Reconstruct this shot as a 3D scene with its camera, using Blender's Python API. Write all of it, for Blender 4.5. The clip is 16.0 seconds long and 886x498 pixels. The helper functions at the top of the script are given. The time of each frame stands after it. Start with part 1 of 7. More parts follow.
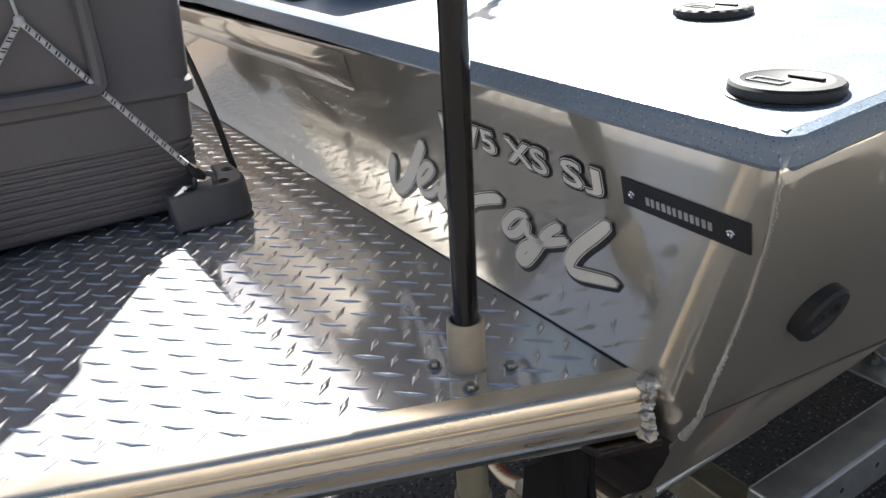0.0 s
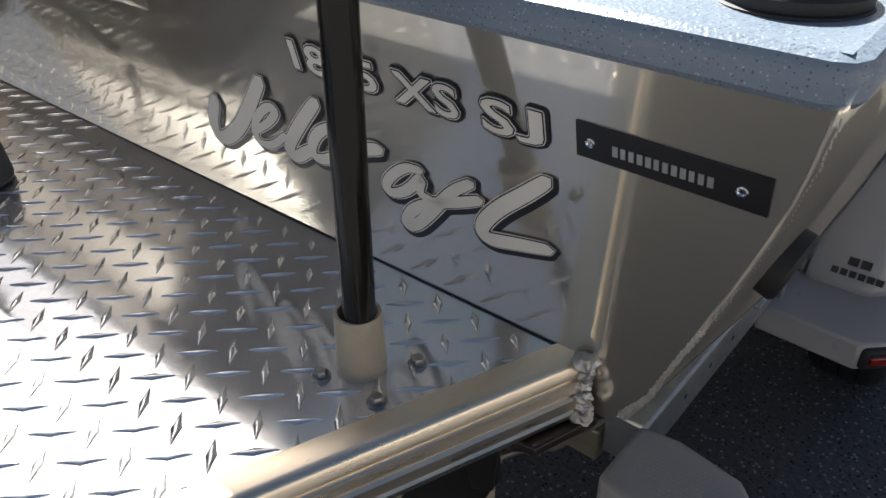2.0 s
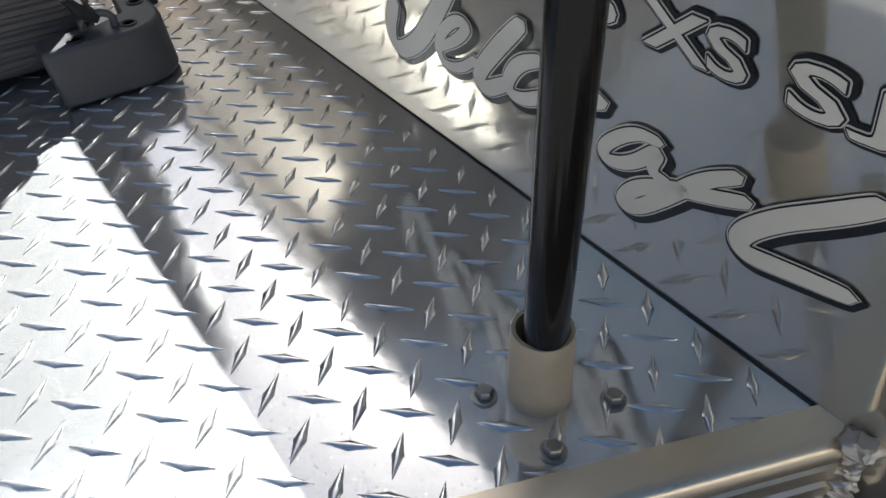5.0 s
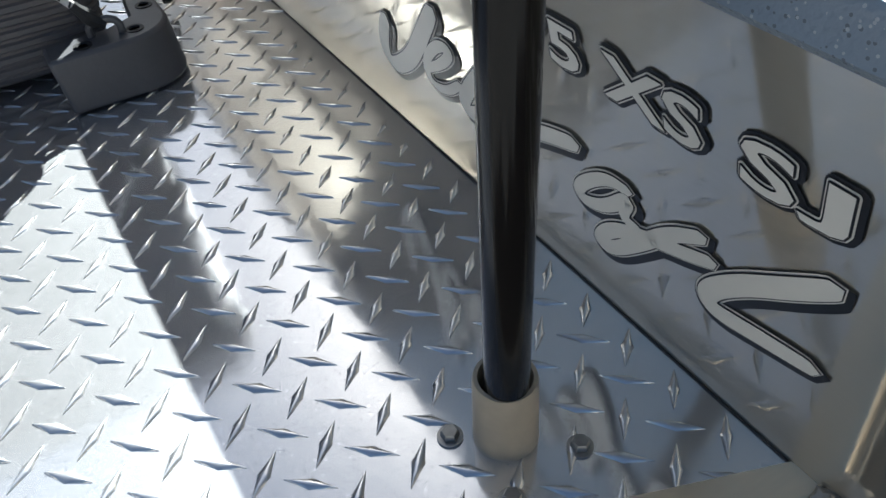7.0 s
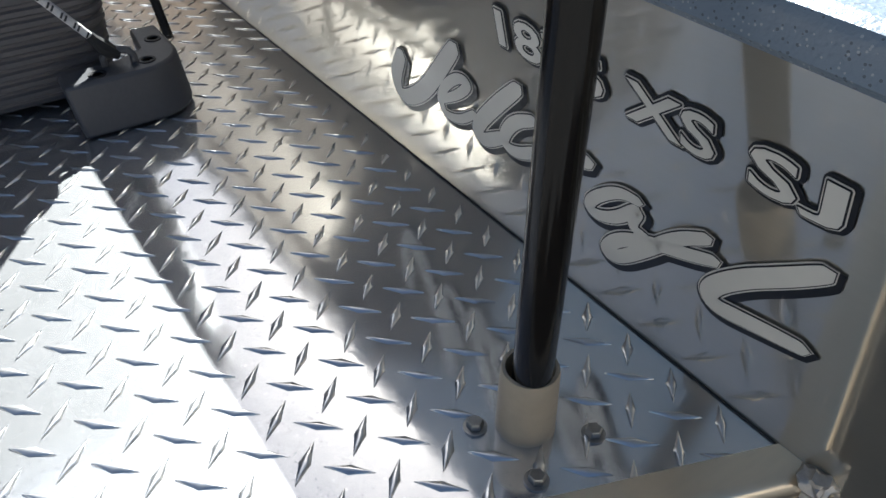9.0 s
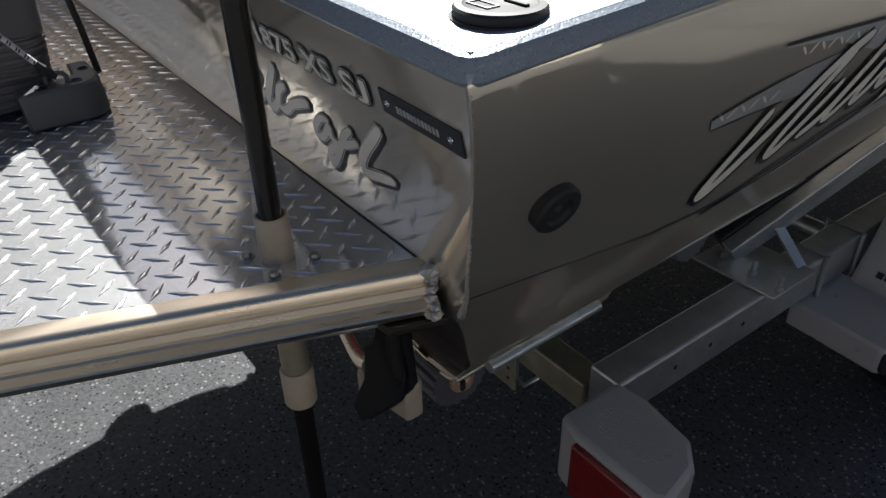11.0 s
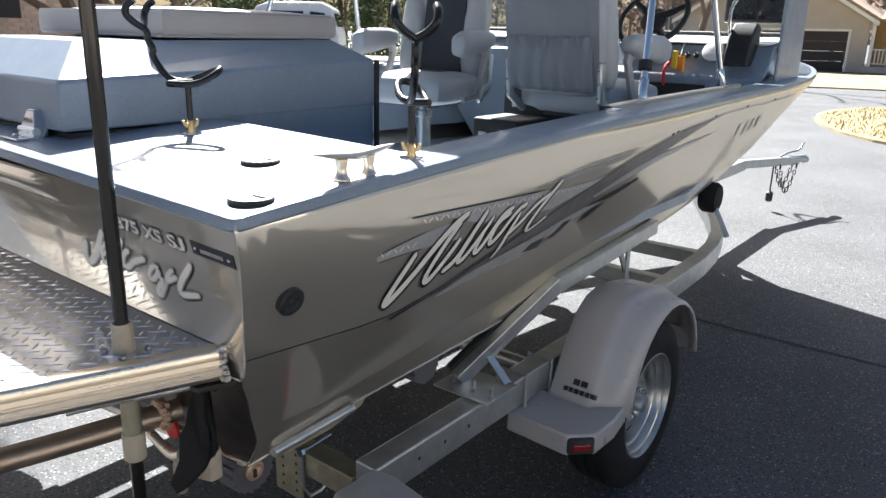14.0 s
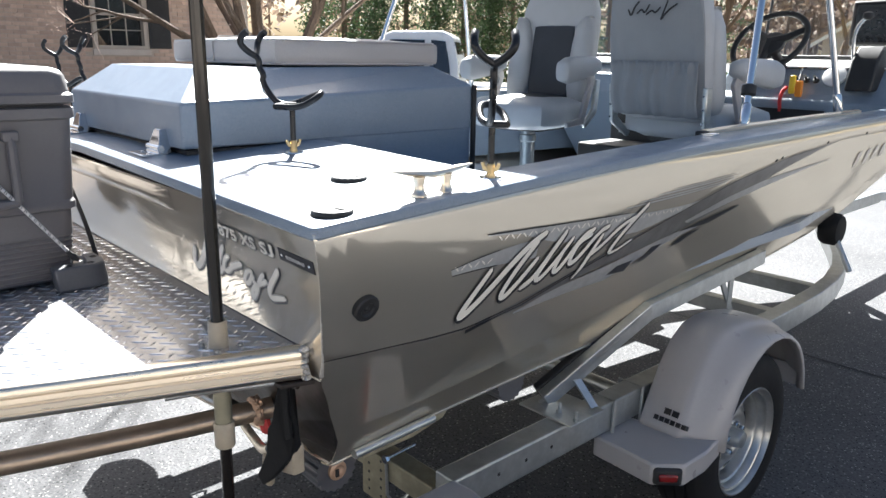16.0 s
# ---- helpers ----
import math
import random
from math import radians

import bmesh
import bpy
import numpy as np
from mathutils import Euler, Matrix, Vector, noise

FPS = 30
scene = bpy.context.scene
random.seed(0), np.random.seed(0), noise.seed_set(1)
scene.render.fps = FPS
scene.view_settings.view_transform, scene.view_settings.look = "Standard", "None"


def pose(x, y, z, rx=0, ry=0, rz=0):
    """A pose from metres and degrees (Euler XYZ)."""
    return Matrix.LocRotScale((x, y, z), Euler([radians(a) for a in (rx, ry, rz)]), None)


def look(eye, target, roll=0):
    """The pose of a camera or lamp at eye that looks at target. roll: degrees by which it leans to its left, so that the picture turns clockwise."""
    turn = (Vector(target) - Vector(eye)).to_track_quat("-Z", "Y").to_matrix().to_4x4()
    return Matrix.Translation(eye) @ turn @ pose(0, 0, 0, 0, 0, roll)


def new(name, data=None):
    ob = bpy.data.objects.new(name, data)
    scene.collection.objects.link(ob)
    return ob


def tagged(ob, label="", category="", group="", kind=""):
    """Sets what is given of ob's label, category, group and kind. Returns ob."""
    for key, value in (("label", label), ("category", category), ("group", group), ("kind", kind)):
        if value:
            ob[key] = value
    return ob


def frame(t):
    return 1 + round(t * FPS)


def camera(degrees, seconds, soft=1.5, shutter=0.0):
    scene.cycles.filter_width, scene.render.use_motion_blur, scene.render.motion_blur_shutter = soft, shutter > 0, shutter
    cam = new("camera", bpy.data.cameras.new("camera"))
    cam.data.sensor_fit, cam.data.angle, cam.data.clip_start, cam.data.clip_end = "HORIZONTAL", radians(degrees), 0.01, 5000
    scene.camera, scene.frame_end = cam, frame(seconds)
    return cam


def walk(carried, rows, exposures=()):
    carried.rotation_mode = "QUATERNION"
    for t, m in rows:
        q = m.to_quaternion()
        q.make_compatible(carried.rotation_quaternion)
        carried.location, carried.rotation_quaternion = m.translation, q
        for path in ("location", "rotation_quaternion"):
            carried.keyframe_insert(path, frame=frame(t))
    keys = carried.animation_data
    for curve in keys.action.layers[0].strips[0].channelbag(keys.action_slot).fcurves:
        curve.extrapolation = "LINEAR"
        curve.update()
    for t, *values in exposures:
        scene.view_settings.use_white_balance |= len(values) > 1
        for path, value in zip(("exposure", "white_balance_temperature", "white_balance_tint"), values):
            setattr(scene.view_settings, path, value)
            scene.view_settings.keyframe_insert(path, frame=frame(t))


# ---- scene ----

cam = camera(62.2, 16.0)
# seconds, eye, target, roll; x to starboard, y to the bow, origin under the starboard transom corner
PATH = [
    (0, (0.2422, -0.3893, 1.544), (-1.3067, 0.5628, 0.71), -3.4),
    (0.5, (0.1415, -0.3977, 1.541), (-1.2617, 0.7005, 0.633), -3.3),
    (1, (0.0814, -0.3991, 1.526), (-1.1246, 0.8539, 0.539), -0.8),
    (1.5, (0.063, -0.3794, 1.511), (-1.073, 0.9159, 0.495), -0.8),
    (2, (0.0616, -0.3474, 1.51), (-1.0436, 0.9531, 0.468), -0.4),
    (2.5, (0.0608, -0.3495, 1.517), (-1.0984, 0.908, 0.48), 0.3),
    (3, (0.0573, -0.3568, 1.514), (-1.1231, 0.848, 0.44), -0.1),
    (3.5, (0.0175, -0.3747, 1.513), (-1.197, 0.7624, 0.403), 0.7),
    (3.7, (0.0124, -0.3871, 1.505), (-1.2025, 0.782, 0.43), 1.6),
    (5.8, (-0.1029, -0.169, 1.479), (-1.3881, 0.4967, 0.099), -5.8),
    (6, (-0.102, -0.1669, 1.488), (-1.3754, 0.5147, 0.104), -6.0),
    (6.5, (-0.0839, -0.1816, 1.5), (-1.3644, 0.5295, 0.139), -6.0),
    (7, (-0.07, -0.1936, 1.505), (-1.374, 0.5097, 0.161), -4.7),
    (7.5, (-0.0602, -0.204, 1.512), (-1.3549, 0.5222, 0.172), -3.4),
    (8, (-0.0566, -0.2127, 1.512), (-1.3648, 0.5074, 0.182), -2.5),
    (8.2, (-0.0586, -0.2129, 1.514), (-1.3604, 0.5288, 0.188), -1.4),
    (10.3, (0.039, -0.3671, 1.521), (-1.2211, 0.6934, 0.386), -1.9),
    (10.5, (0.1022, -0.3535, 1.549), (-1.2393, 0.6139, 0.424), -4.7),
    (11, (0.3854, -0.3056, 1.576), (-0.9747, 0.6844, 0.494), -1.2),
    (11.5, (0.5193, -0.3268, 1.623), (-0.8177, 0.8404, 0.7), 0.7),
    (12, (0.5823, -0.3513, 1.649), (-0.7696, 0.881, 0.841), 0.3),
    (12.5, (0.6513, -0.4174, 1.665), (-0.709, 0.8474, 0.923), 0.9),
    (13, (0.7127, -0.5844, 1.669), (-0.5144, 0.8055, 0.919), 1.4),
    (13.5, (0.7837, -0.6634, 1.685), (-0.3411, 0.8353, 0.985), 2.8),
    (14, (0.9122, -0.6519, 1.694), (-0.2686, 0.8586, 1.125), 1.4),
    (14.5, (0.9835, -0.6537, 1.689), (-0.3666, 0.7191, 1.149), 1.9),
    (15, (0.9973, -0.6497, 1.679), (-0.444, 0.6252, 1.133), 1.3),
    (15.5, (0.9945, -0.6389, 1.681), (-0.4509, 0.6377, 1.152), 1.6),
    (16, (1.0167, -0.6413, 1.693), (-0.4089, 0.6668, 1.184), 0.9),
]
EXPOSURES = [(t, stops, kelvin, tint) for t, stops, kelvin, tint in (
    (0.0, 2.12, 6000, 8), (0.5, 1.98, 6000, 8), (2.0, 1.80, 6050, 8), (3.5, 1.80, 6050, 8), (6.0, 1.88, 5650, 2), (7.0, 1.86, 5600, 2), (8.2, 1.83, 5600, 2), (10.3, 1.33, 5900, 8), (10.5, 1.23, 5900, 8), (11.0, 1.12, 5900, 8),
    (11.5, 1.64, 5900, 8), (12.5, 1.85, 5900, 8), (14.0, 2.35, 5850, 8), (16.0, 2.62, 5850, 8))]
walk(cam, [(t, look(eye, target, roll)) for t, eye, target, roll in PATH], EXPOSURES)

# ---- world and sun ----
SUN = Vector((-0.92, 0.685, 1.0)).normalized()
world = bpy.data.worlds.new("sky")
scene.world = world
world.use_nodes = True
wn = world.node_tree.nodes
sky = wn.new("ShaderNodeTexSky")
sky.sky_type = "NISHITA"
sky.sun_disc = False
sky.dust_density = 4.5
sky.sun_elevation = math.asin(SUN.z)
sky.sun_rotation = math.atan2(SUN.x, SUN.y)
world.node_tree.links.new(sky.outputs[0], wn["Background"].inputs[0])
wn["Background"].inputs[1].default_value = 0.027
lamp = bpy.data.lights.new("sun", "SUN")
lamp.energy, lamp.angle, lamp.color = 5.0, radians(0.53), (1.0, 0.93, 0.83)
new("sun", lamp).matrix_world = look(SUN * 40, (0, 0, 0))

# ---- materials ----
def material(name, color, rough=0.5, metal=0.0, **more):
    """A procedural surface: two scales of colour variation, roughness variation and bump.
    more: vary, scale, fine, bump, bump_scale, stretch, speck (colour, scale, share), spec, coat, alpha, trans"""
    m = bpy.data.materials.new(name)
    m.use_nodes = True
    nt = m.node_tree
    n, link = nt.nodes, nt.links.new
    b = n["Principled BSDF"]
    b.inputs["Roughness"].default_value = rough
    b.inputs["Metallic"].default_value = metal
    tc = n.new("ShaderNodeTexCoord")
    mp = n.new("ShaderNodeMapping")
    mp.inputs["Scale"].default_value = more.get("stretch", (1, 1, 1))
    link(tc.outputs["Object"], mp.inputs["Vector"])

    def noise_at(scale, detail=4.0):
        t = n.new("ShaderNodeTexNoise")
        t.inputs["Scale"].default_value = scale
        t.inputs["Detail"].default_value = detail
        link(mp.outputs[0], t.inputs["Vector"])
        return t.outputs["Fac"]

    def mix(fac, a, c, kind="MIX"):
        x = n.new("ShaderNodeMix")
        x.data_type, x.blend_type = "RGBA", kind
        for sock, v in ((x.inputs[0], fac), (x.inputs[6], a), (x.inputs[7], c)):
            if hasattr(v, "links"):
                link(v, sock)
            else:
                sock.default_value = v if isinstance(v, float) else (*v, 1.0)
        return x.outputs[2]

    def ramp(fac, lo, hi):
        r = n.new("ShaderNodeMapRange")
        r.inputs[1].default_value, r.inputs[2].default_value = lo, hi
        link(fac, r.inputs[0])
        return r.outputs[0]

    vary = more.get("vary", 0.12)
    dark = tuple(c * (1 - vary) for c in color)
    light = tuple(min(1, c * (1 + vary)) for c in color)
    big = noise_at(more.get("scale", 3.0))
    fine = noise_at(more.get("fine", 60.0), 6.0)
    col = mix(ramp(big, 0.3, 0.7), dark, light)
    col = mix(ramp(fine, 0.35, 0.65), col, mix(0.5, col, more.get("grain", dark)))
    for speck, scale, share in more.get("specks", ()):
        v = n.new("ShaderNodeTexVoronoi")
        v.inputs["Scale"].default_value = scale
        link(tc.outputs["Object"], v.inputs["Vector"])
        w = n.new("ShaderNodeTexWhiteNoise")
        link(v.outputs["Position"], w.inputs["Vector"])
        near = n.new("ShaderNodeMath")
        near.operation = "LESS_THAN"
        near.inputs[1].default_value = 0.33
        link(v.outputs["Distance"], near.inputs[0])
        pick = n.new("ShaderNodeMath")
        pick.operation = "LESS_THAN"
        pick.inputs[1].default_value = share
        link(w.outputs["Value"], pick.inputs[0])
        both = n.new("ShaderNodeMath")
        both.operation = "MULTIPLY"
        link(near.outputs[0], both.inputs[0])
        link(pick.outputs[0], both.inputs[1])
        col = mix(both.outputs[0], col, speck)
    if more.get("island", 0):
        oi = n.new("ShaderNodeObjectInfo" if more["island"] < 0 else "ShaderNodeNewGeometry")
        out = oi.outputs["Random"] if more["island"] < 0 else oi.outputs["Random Per Island"]
        amount = abs(more["island"])
        hsv = n.new("ShaderNodeHueSaturation")
        rr = n.new("ShaderNodeMapRange")
        rr.inputs[3].default_value, rr.inputs[4].default_value = 1 - amount, 1 + amount
        link(out, rr.inputs[0])
        link(rr.outputs[0], hsv.inputs["Value"])
        link(col, hsv.inputs["Color"])
        col = hsv.outputs[0]
    link(col, b.inputs["Base Color"])
    rv = more.get("rough_vary", 0.06)
    rr = n.new("ShaderNodeMapRange")
    rr.inputs[1].default_value, rr.inputs[2].default_value = 0.3, 0.7
    rr.inputs[3].default_value, rr.inputs[4].default_value = max(0.02, rough - rv), min(1, rough + rv)
    link(noise_at(more.get("rough_scale", 14.0)), rr.inputs[0])
    link(rr.outputs[0], b.inputs["Roughness"])
    if more.get("bump", 0.0):
        bp = n.new("ShaderNodeBump")
        bp.inputs["Strength"].default_value = more["bump"]
        bp.inputs["Distance"].default_value = more.get("depth", 0.002)
        link(noise_at(more.get("bump_scale", 120.0), 3.0), bp.inputs["Height"])
        link(bp.outputs[0], b.inputs["Normal"])
    b.inputs["Specular IOR Level"].default_value = more.get("spec", 0.5)
    b.inputs["Coat Weight"].default_value = more.get("coat", 0.0)
    b.inputs["Coat Roughness"].default_value = 0.08
    if more.get("aniso"):
        b.inputs["Anisotropic"].default_value = more["aniso"][0]
        cx = n.new("ShaderNodeCombineXYZ")
        for k in range(3):
            cx.inputs[k].default_value = more["aniso"][1][k]
        link(cx.outputs[0], b.inputs["Tangent"])
    if more.get("second"):
        # a second, differently polished lobe of the same metal: fine scratches over a bright finish
        g = n.new("ShaderNodeBsdfAnisotropic")
        link(col, g.inputs["Color"])
        g.inputs["Roughness"].default_value = more["second"][1]
        ms = n.new("ShaderNodeMixShader")
        ms.inputs[0].default_value = more["second"][0]
        link(b.outputs[0], ms.inputs[1])
        link(g.outputs[0], ms.inputs[2])
        link(ms.outputs[0], n["Material Output"].inputs["Surface"])
    if more.get("trans", 0.0):
        b.inputs["Transmission Weight"].default_value = more["trans"]
    if more.get("through", 0.0):
        tl = n.new("ShaderNodeBsdfTranslucent")
        link(col, tl.inputs["Color"])
        ms = n.new("ShaderNodeMixShader")
        ms.inputs[0].default_value = more["through"]
        link(b.outputs[0], ms.inputs[1])
        link(tl.outputs[0], ms.inputs[2])
        link(ms.outputs[0], n["Material Output"].inputs["Surface"])
    return m


HULL = material("brushed_aluminium", (0.755, 0.70, 0.595), 0.44, 0.86, aniso=(0.5, (0.31, 0.0, 0.95)), second=(0.55, 0.09), vary=0.025, scale=1.5, fine=90, grain=(0.75, 0.68, 0.58), stretch=(6, 0.5, 6), bump=0.004, bump_scale=160, rough_vary=0.01)
TRANSOM = material("satin_aluminium", (0.81, 0.75, 0.645), 0.42, 0.85, aniso=(0.5, (0.0, -0.24, 0.97)), second=(0.64, 0.06), vary=0.03, scale=2.0, fine=60, stretch=(0.8, 6, 6), bump=0.008, bump_scale=90, rough_vary=0.01)
TREAD = material("tread_plate", (0.80, 0.80, 0.81), 0.12, 1.0, second=(0.22, 0.66), vary=0.06, scale=6, fine=90, bump=0.30, bump_scale=26, depth=0.001, specks=(((0.60, 0.60, 0.62), 420, 0.14), ((0.93, 0.93, 0.95), 300, 0.10)), rough_vary=0.04, rough_scale=30)
TREAD_LUG = material("scuffed_tread_lug", (0.80, 0.80, 0.81), 0.11, 1.0, second=(0.26, 0.55), vary=0.08, scale=40, fine=200, bump=0.08, bump_scale=90, depth=0.0008, rough_vary=0.04)
RAIL = material("rail_aluminium", (0.86, 0.745, 0.585), 0.32, 1.0, vary=0.08, scale=4, fine=120, stretch=(2, 0.3, 8), bump=0.03, bump_scale=200)
WELD = material("weld_bead", (0.58, 0.55, 0.51), 0.45, 0.85, vary=0.25, scale=60, fine=200, bump=0.5, bump_scale=160)
GALV = material("galvanised_steel", (0.50, 0.52, 0.52), 0.38, 0.85, vary=0.14, scale=22, fine=70, bump=0.05, bump_scale=40)
RIM = material("bright_galvanised_rim", (0.50, 0.50, 0.48), 0.34, 0.9, vary=0.12, scale=18, fine=70, bump=0.06, bump_scale=30)
GALV_OLD = material("weathered_zinc", (0.34, 0.31, 0.22), 0.5, 0.6, vary=0.2, scale=18, fine=60, bump=0.08, bump_scale=60)
COAT = material("speckled_deck_coating", (0.195, 0.243, 0.305), 0.34, 0.0, vary=0.06, scale=5, fine=160, bump=0.5, bump_scale=330, depth=0.0013,
                specks=(((0.10, 0.12, 0.15), 470, 0.24), ((0.36, 0.39, 0.43), 520, 0.16)), spec=0.6, coat=0.2)
COOLER = material("grey_moulded_plastic", (0.138, 0.128, 0.128), 0.5, 0.0, vary=0.07, scale=5, fine=140, bump=0.12, bump_scale=300, spec=0.4)
BRACKET = material("charcoal_plastic", (0.085, 0.085, 0.092), 0.42, 0.0, vary=0.1, scale=12, fine=160, bump=0.1, bump_scale=260)
FENDER = material("grey_fender_plastic", (0.375, 0.36, 0.355), 0.33, 0.0, vary=0.04, scale=6, fine=90, bump=0.03, bump_scale=200)
RUBBER = material("black_rubber", (0.011, 0.011, 0.012), 0.75, 0.0, vary=0.3, scale=14, fine=120, bump=0.2, bump_scale=150, spec=0.25)
BLACK = material("black_paint", (0.009, 0.009, 0.010), 0.3, 0.0, vary=0.2, scale=30, fine=150, spec=0.4)
BLACK_MATT = material("matt_black", (0.015, 0.015, 0.016), 0.6, 0.0, vary=0.2, scale=20, fine=120)
POLE = material("dark_bronze_tube", (0.014, 0.011, 0.008), 0.17, 0.1, vary=0.15, scale=20, fine=120, stretch=(3, 3, 0.4))
# the brown ground mirrored in the brace tube is put into its base colour
BRACE_BROWN = material("brown_tinted_tube", (0.46, 0.36, 0.27), 0.38, 0.85, vary=0.12, scale=9, fine=90, bump=0.03, bump_scale=120)
DARK_METAL = material("dark_metal_plate", (0.030, 0.022, 0.017), 0.35, 0.3, vary=0.35, scale=22, fine=90, bump=0.1, bump_scale=60)
CHROME = material("stainless_steel", (0.72, 0.72, 0.72), 0.1, 1.0, vary=0.04, scale=20, fine=120)
BRASS = material("brass", (0.50, 0.37, 0.19), 0.3, 1.0, vary=0.15, scale=60, fine=200)
PVC = material("aged_plastic_pipe", (0.42, 0.355, 0.26), 0.4, 0.0, vary=0.1, scale=30, fine=150, bump=0.05, bump_scale=90)
HUB = material("coppery_hub", (0.50, 0.33, 0.22), 0.4, 0.3, vary=0.15, scale=40, fine=150, bump=0.05, bump_scale=90)
BOLT = material("zinc_bolt", (0.36, 0.35, 0.33), 0.35, 0.9, vary=0.2, scale=90, fine=300)
VINYL = material("light_grey_vinyl", (0.46, 0.47, 0.48), 0.45, 0.0, vary=0.05, scale=9, fine=220, bump=0.12, bump_scale=500)
VINYL_DARK = material("charcoal_vinyl", (0.035, 0.038, 0.045), 0.5, 0.0, vary=0.1, scale=9, fine=220, bump=0.12, bump_scale=500)
CANVAS = material("grey_canvas", (0.27, 0.28, 0.29), 0.8, 0.0, vary=0.08, scale=6, fine=400, bump=0.35, bump_scale=60, depth=0.004)
CUSHION = material("taupe_vinyl", (0.42, 0.39, 0.37), 0.42, 0.0, vary=0.06, scale=5, fine=220, bump=0.1, bump_scale=200)
WHITE = material("white_paint", (0.80, 0.80, 0.79), 0.3, 0.0, vary=0.03, scale=2, fine=80, coat=0.5)
CREAM = material("cream_decal", (0.78, 0.74, 0.66), 0.4, 0.0, vary=0.03, scale=10, fine=100)
INK = material("black_decal", (0.012, 0.012, 0.014), 0.35, 0.0, vary=0.1, scale=10, fine=100)
PLATE = material("etched_black_plate", (0.014, 0.013, 0.015), 0.42, 0.0, vary=0.15, scale=40, fine=300)
SILVER = material("silver_decal", (0.46, 0.46, 0.45), 0.35, 0.4, vary=0.12, scale=30, fine=200)
SMOKE = material("smoke_grey_decal", (0.16, 0.155, 0.15), 0.4, 0.2, vary=0.2, scale=20, fine=200)
RED = material("red_lens", (0.20, 0.010, 0.009), 0.18, 0.0, vary=0.2, scale=60, fine=300, coat=0.6)
RED_STRAP = material("red_webbing", (0.55, 0.03, 0.03), 0.7, 0.0, vary=0.2, scale=80, fine=400)
ORANGE = material("orange_plastic", (0.85, 0.28, 0.02), 0.35, 0.0, vary=0.1, scale=30, fine=300)
YELLOW = material("yellow_plastic", (0.80, 0.52, 0.02), 0.35, 0.0, vary=0.1, scale=30, fine=300)
ROPE = material("white_cord", (0.66, 0.64, 0.62), 0.8, 0.0, vary=0.15, scale=90, fine=400, bump=0.5, bump_scale=500)
GLASS = material("clear_glass", (0.92, 0.95, 0.95), 0.02, 0.0, vary=0.0, trans=1.0, rough_vary=0.0)
DARK_GLASS = material("dark_window_glass", (0.02, 0.022, 0.025), 0.04, 0.0, vary=0.2, rough_vary=0.01, spec=0.8)
ASPHALT = material("worn_driveway", (0.108, 0.109, 0.113), 0.85, 0.0, vary=0.20, scale=0.7, fine=75, grain=(0.02, 0.02, 0.022), bump=0.7, bump_scale=95, depth=0.005,
                   specks=(((0.25, 0.245, 0.24), 75, 0.24), ((0.015, 0.015, 0.017), 85, 0.26)), spec=0.3)
CRACK = material("joint_tar", (0.02, 0.02, 0.022), 0.8, 0.0, vary=0.3, scale=9, fine=90)
STRAW = material("dormant_lawn", (0.34, 0.26, 0.13), 0.9, 0.0, vary=0.3, scale=1.2, fine=30, grain=(0.15, 0.14, 0.05), bump=0.8, bump_scale=50, depth=0.02)
BRICK = material("tan_brick", (0.52, 0.385, 0.30), 0.85, 0.0, vary=0.12, scale=9, fine=70, bump=0.3, bump_scale=90, island=-0.16)
BRICKS = material("tan_brick_courses", (0.52, 0.385, 0.30), 0.85, 0.0, vary=0.12, scale=9, fine=70, bump=0.3, bump_scale=90, island=0.16)
MORTAR = material("mortar", (0.47, 0.40, 0.33), 0.95, 0.0, vary=0.1, scale=12, fine=90, bump=0.4, bump_scale=120)
STONE = material("pale_sill_stone", (0.55, 0.49, 0.43), 0.8, 0.0, vary=0.08, scale=6, fine=80, bump=0.2, bump_scale=90)
TRIM = material("tan_window_trim", (0.43, 0.37, 0.30), 0.5, 0.0, vary=0.05, scale=6, fine=80)
SIDING = material("beige_siding", (0.50, 0.45, 0.40), 0.7, 0.0, vary=0.05, scale=2, fine=50)
SHINGLE = material("tan_roof_shingle", (0.36, 0.27, 0.20), 0.9, 0.0, vary=0.2, scale=3, fine=30, bump=0.4, bump_scale=20, depth=0.01)
GARAGE = material("dark_garage_door", (0.035, 0.028, 0.032), 0.55, 0.0, vary=0.1, scale=2, fine=40)
OCHRE = material("ochre_wall", (0.55, 0.36, 0.16), 0.8, 0.0, vary=0.08, scale=2, fine=40)
BARK = material("brown_bark", (0.15, 0.105, 0.07), 0.9, 0.0, vary=0.3, scale=12, fine=60, stretch=(3, 3, 0.5), bump=0.8, bump_scale=40, depth=0.01)
TWIG = material("bare_twig", (0.22, 0.155, 0.12), 0.9, 0.0, vary=0.25, scale=12, fine=60, island=0.3)
BLOSSOM = material("pale_buds", (0.42, 0.31, 0.26), 0.8, 0.0, vary=0.2, scale=12, fine=60, island=0.3, through=0.3)
CEDAR = material("dark_evergreen", (0.06, 0.10, 0.04), 0.7, 0.0, vary=0.35, scale=3, fine=30, island=0.45, through=0.25)
SPRUCE = material("blue_green_spruce", (0.075, 0.11, 0.065), 0.7, 0.0, vary=0.35, scale=3, fine=30, island=0.4, through=0.25)
FAR_WOOD = material("far_bare_woods", (0.27, 0.21, 0.17), 0.95, 0.0, vary=0.35, scale=0.8, fine=9, island=0.4, through=0.2)

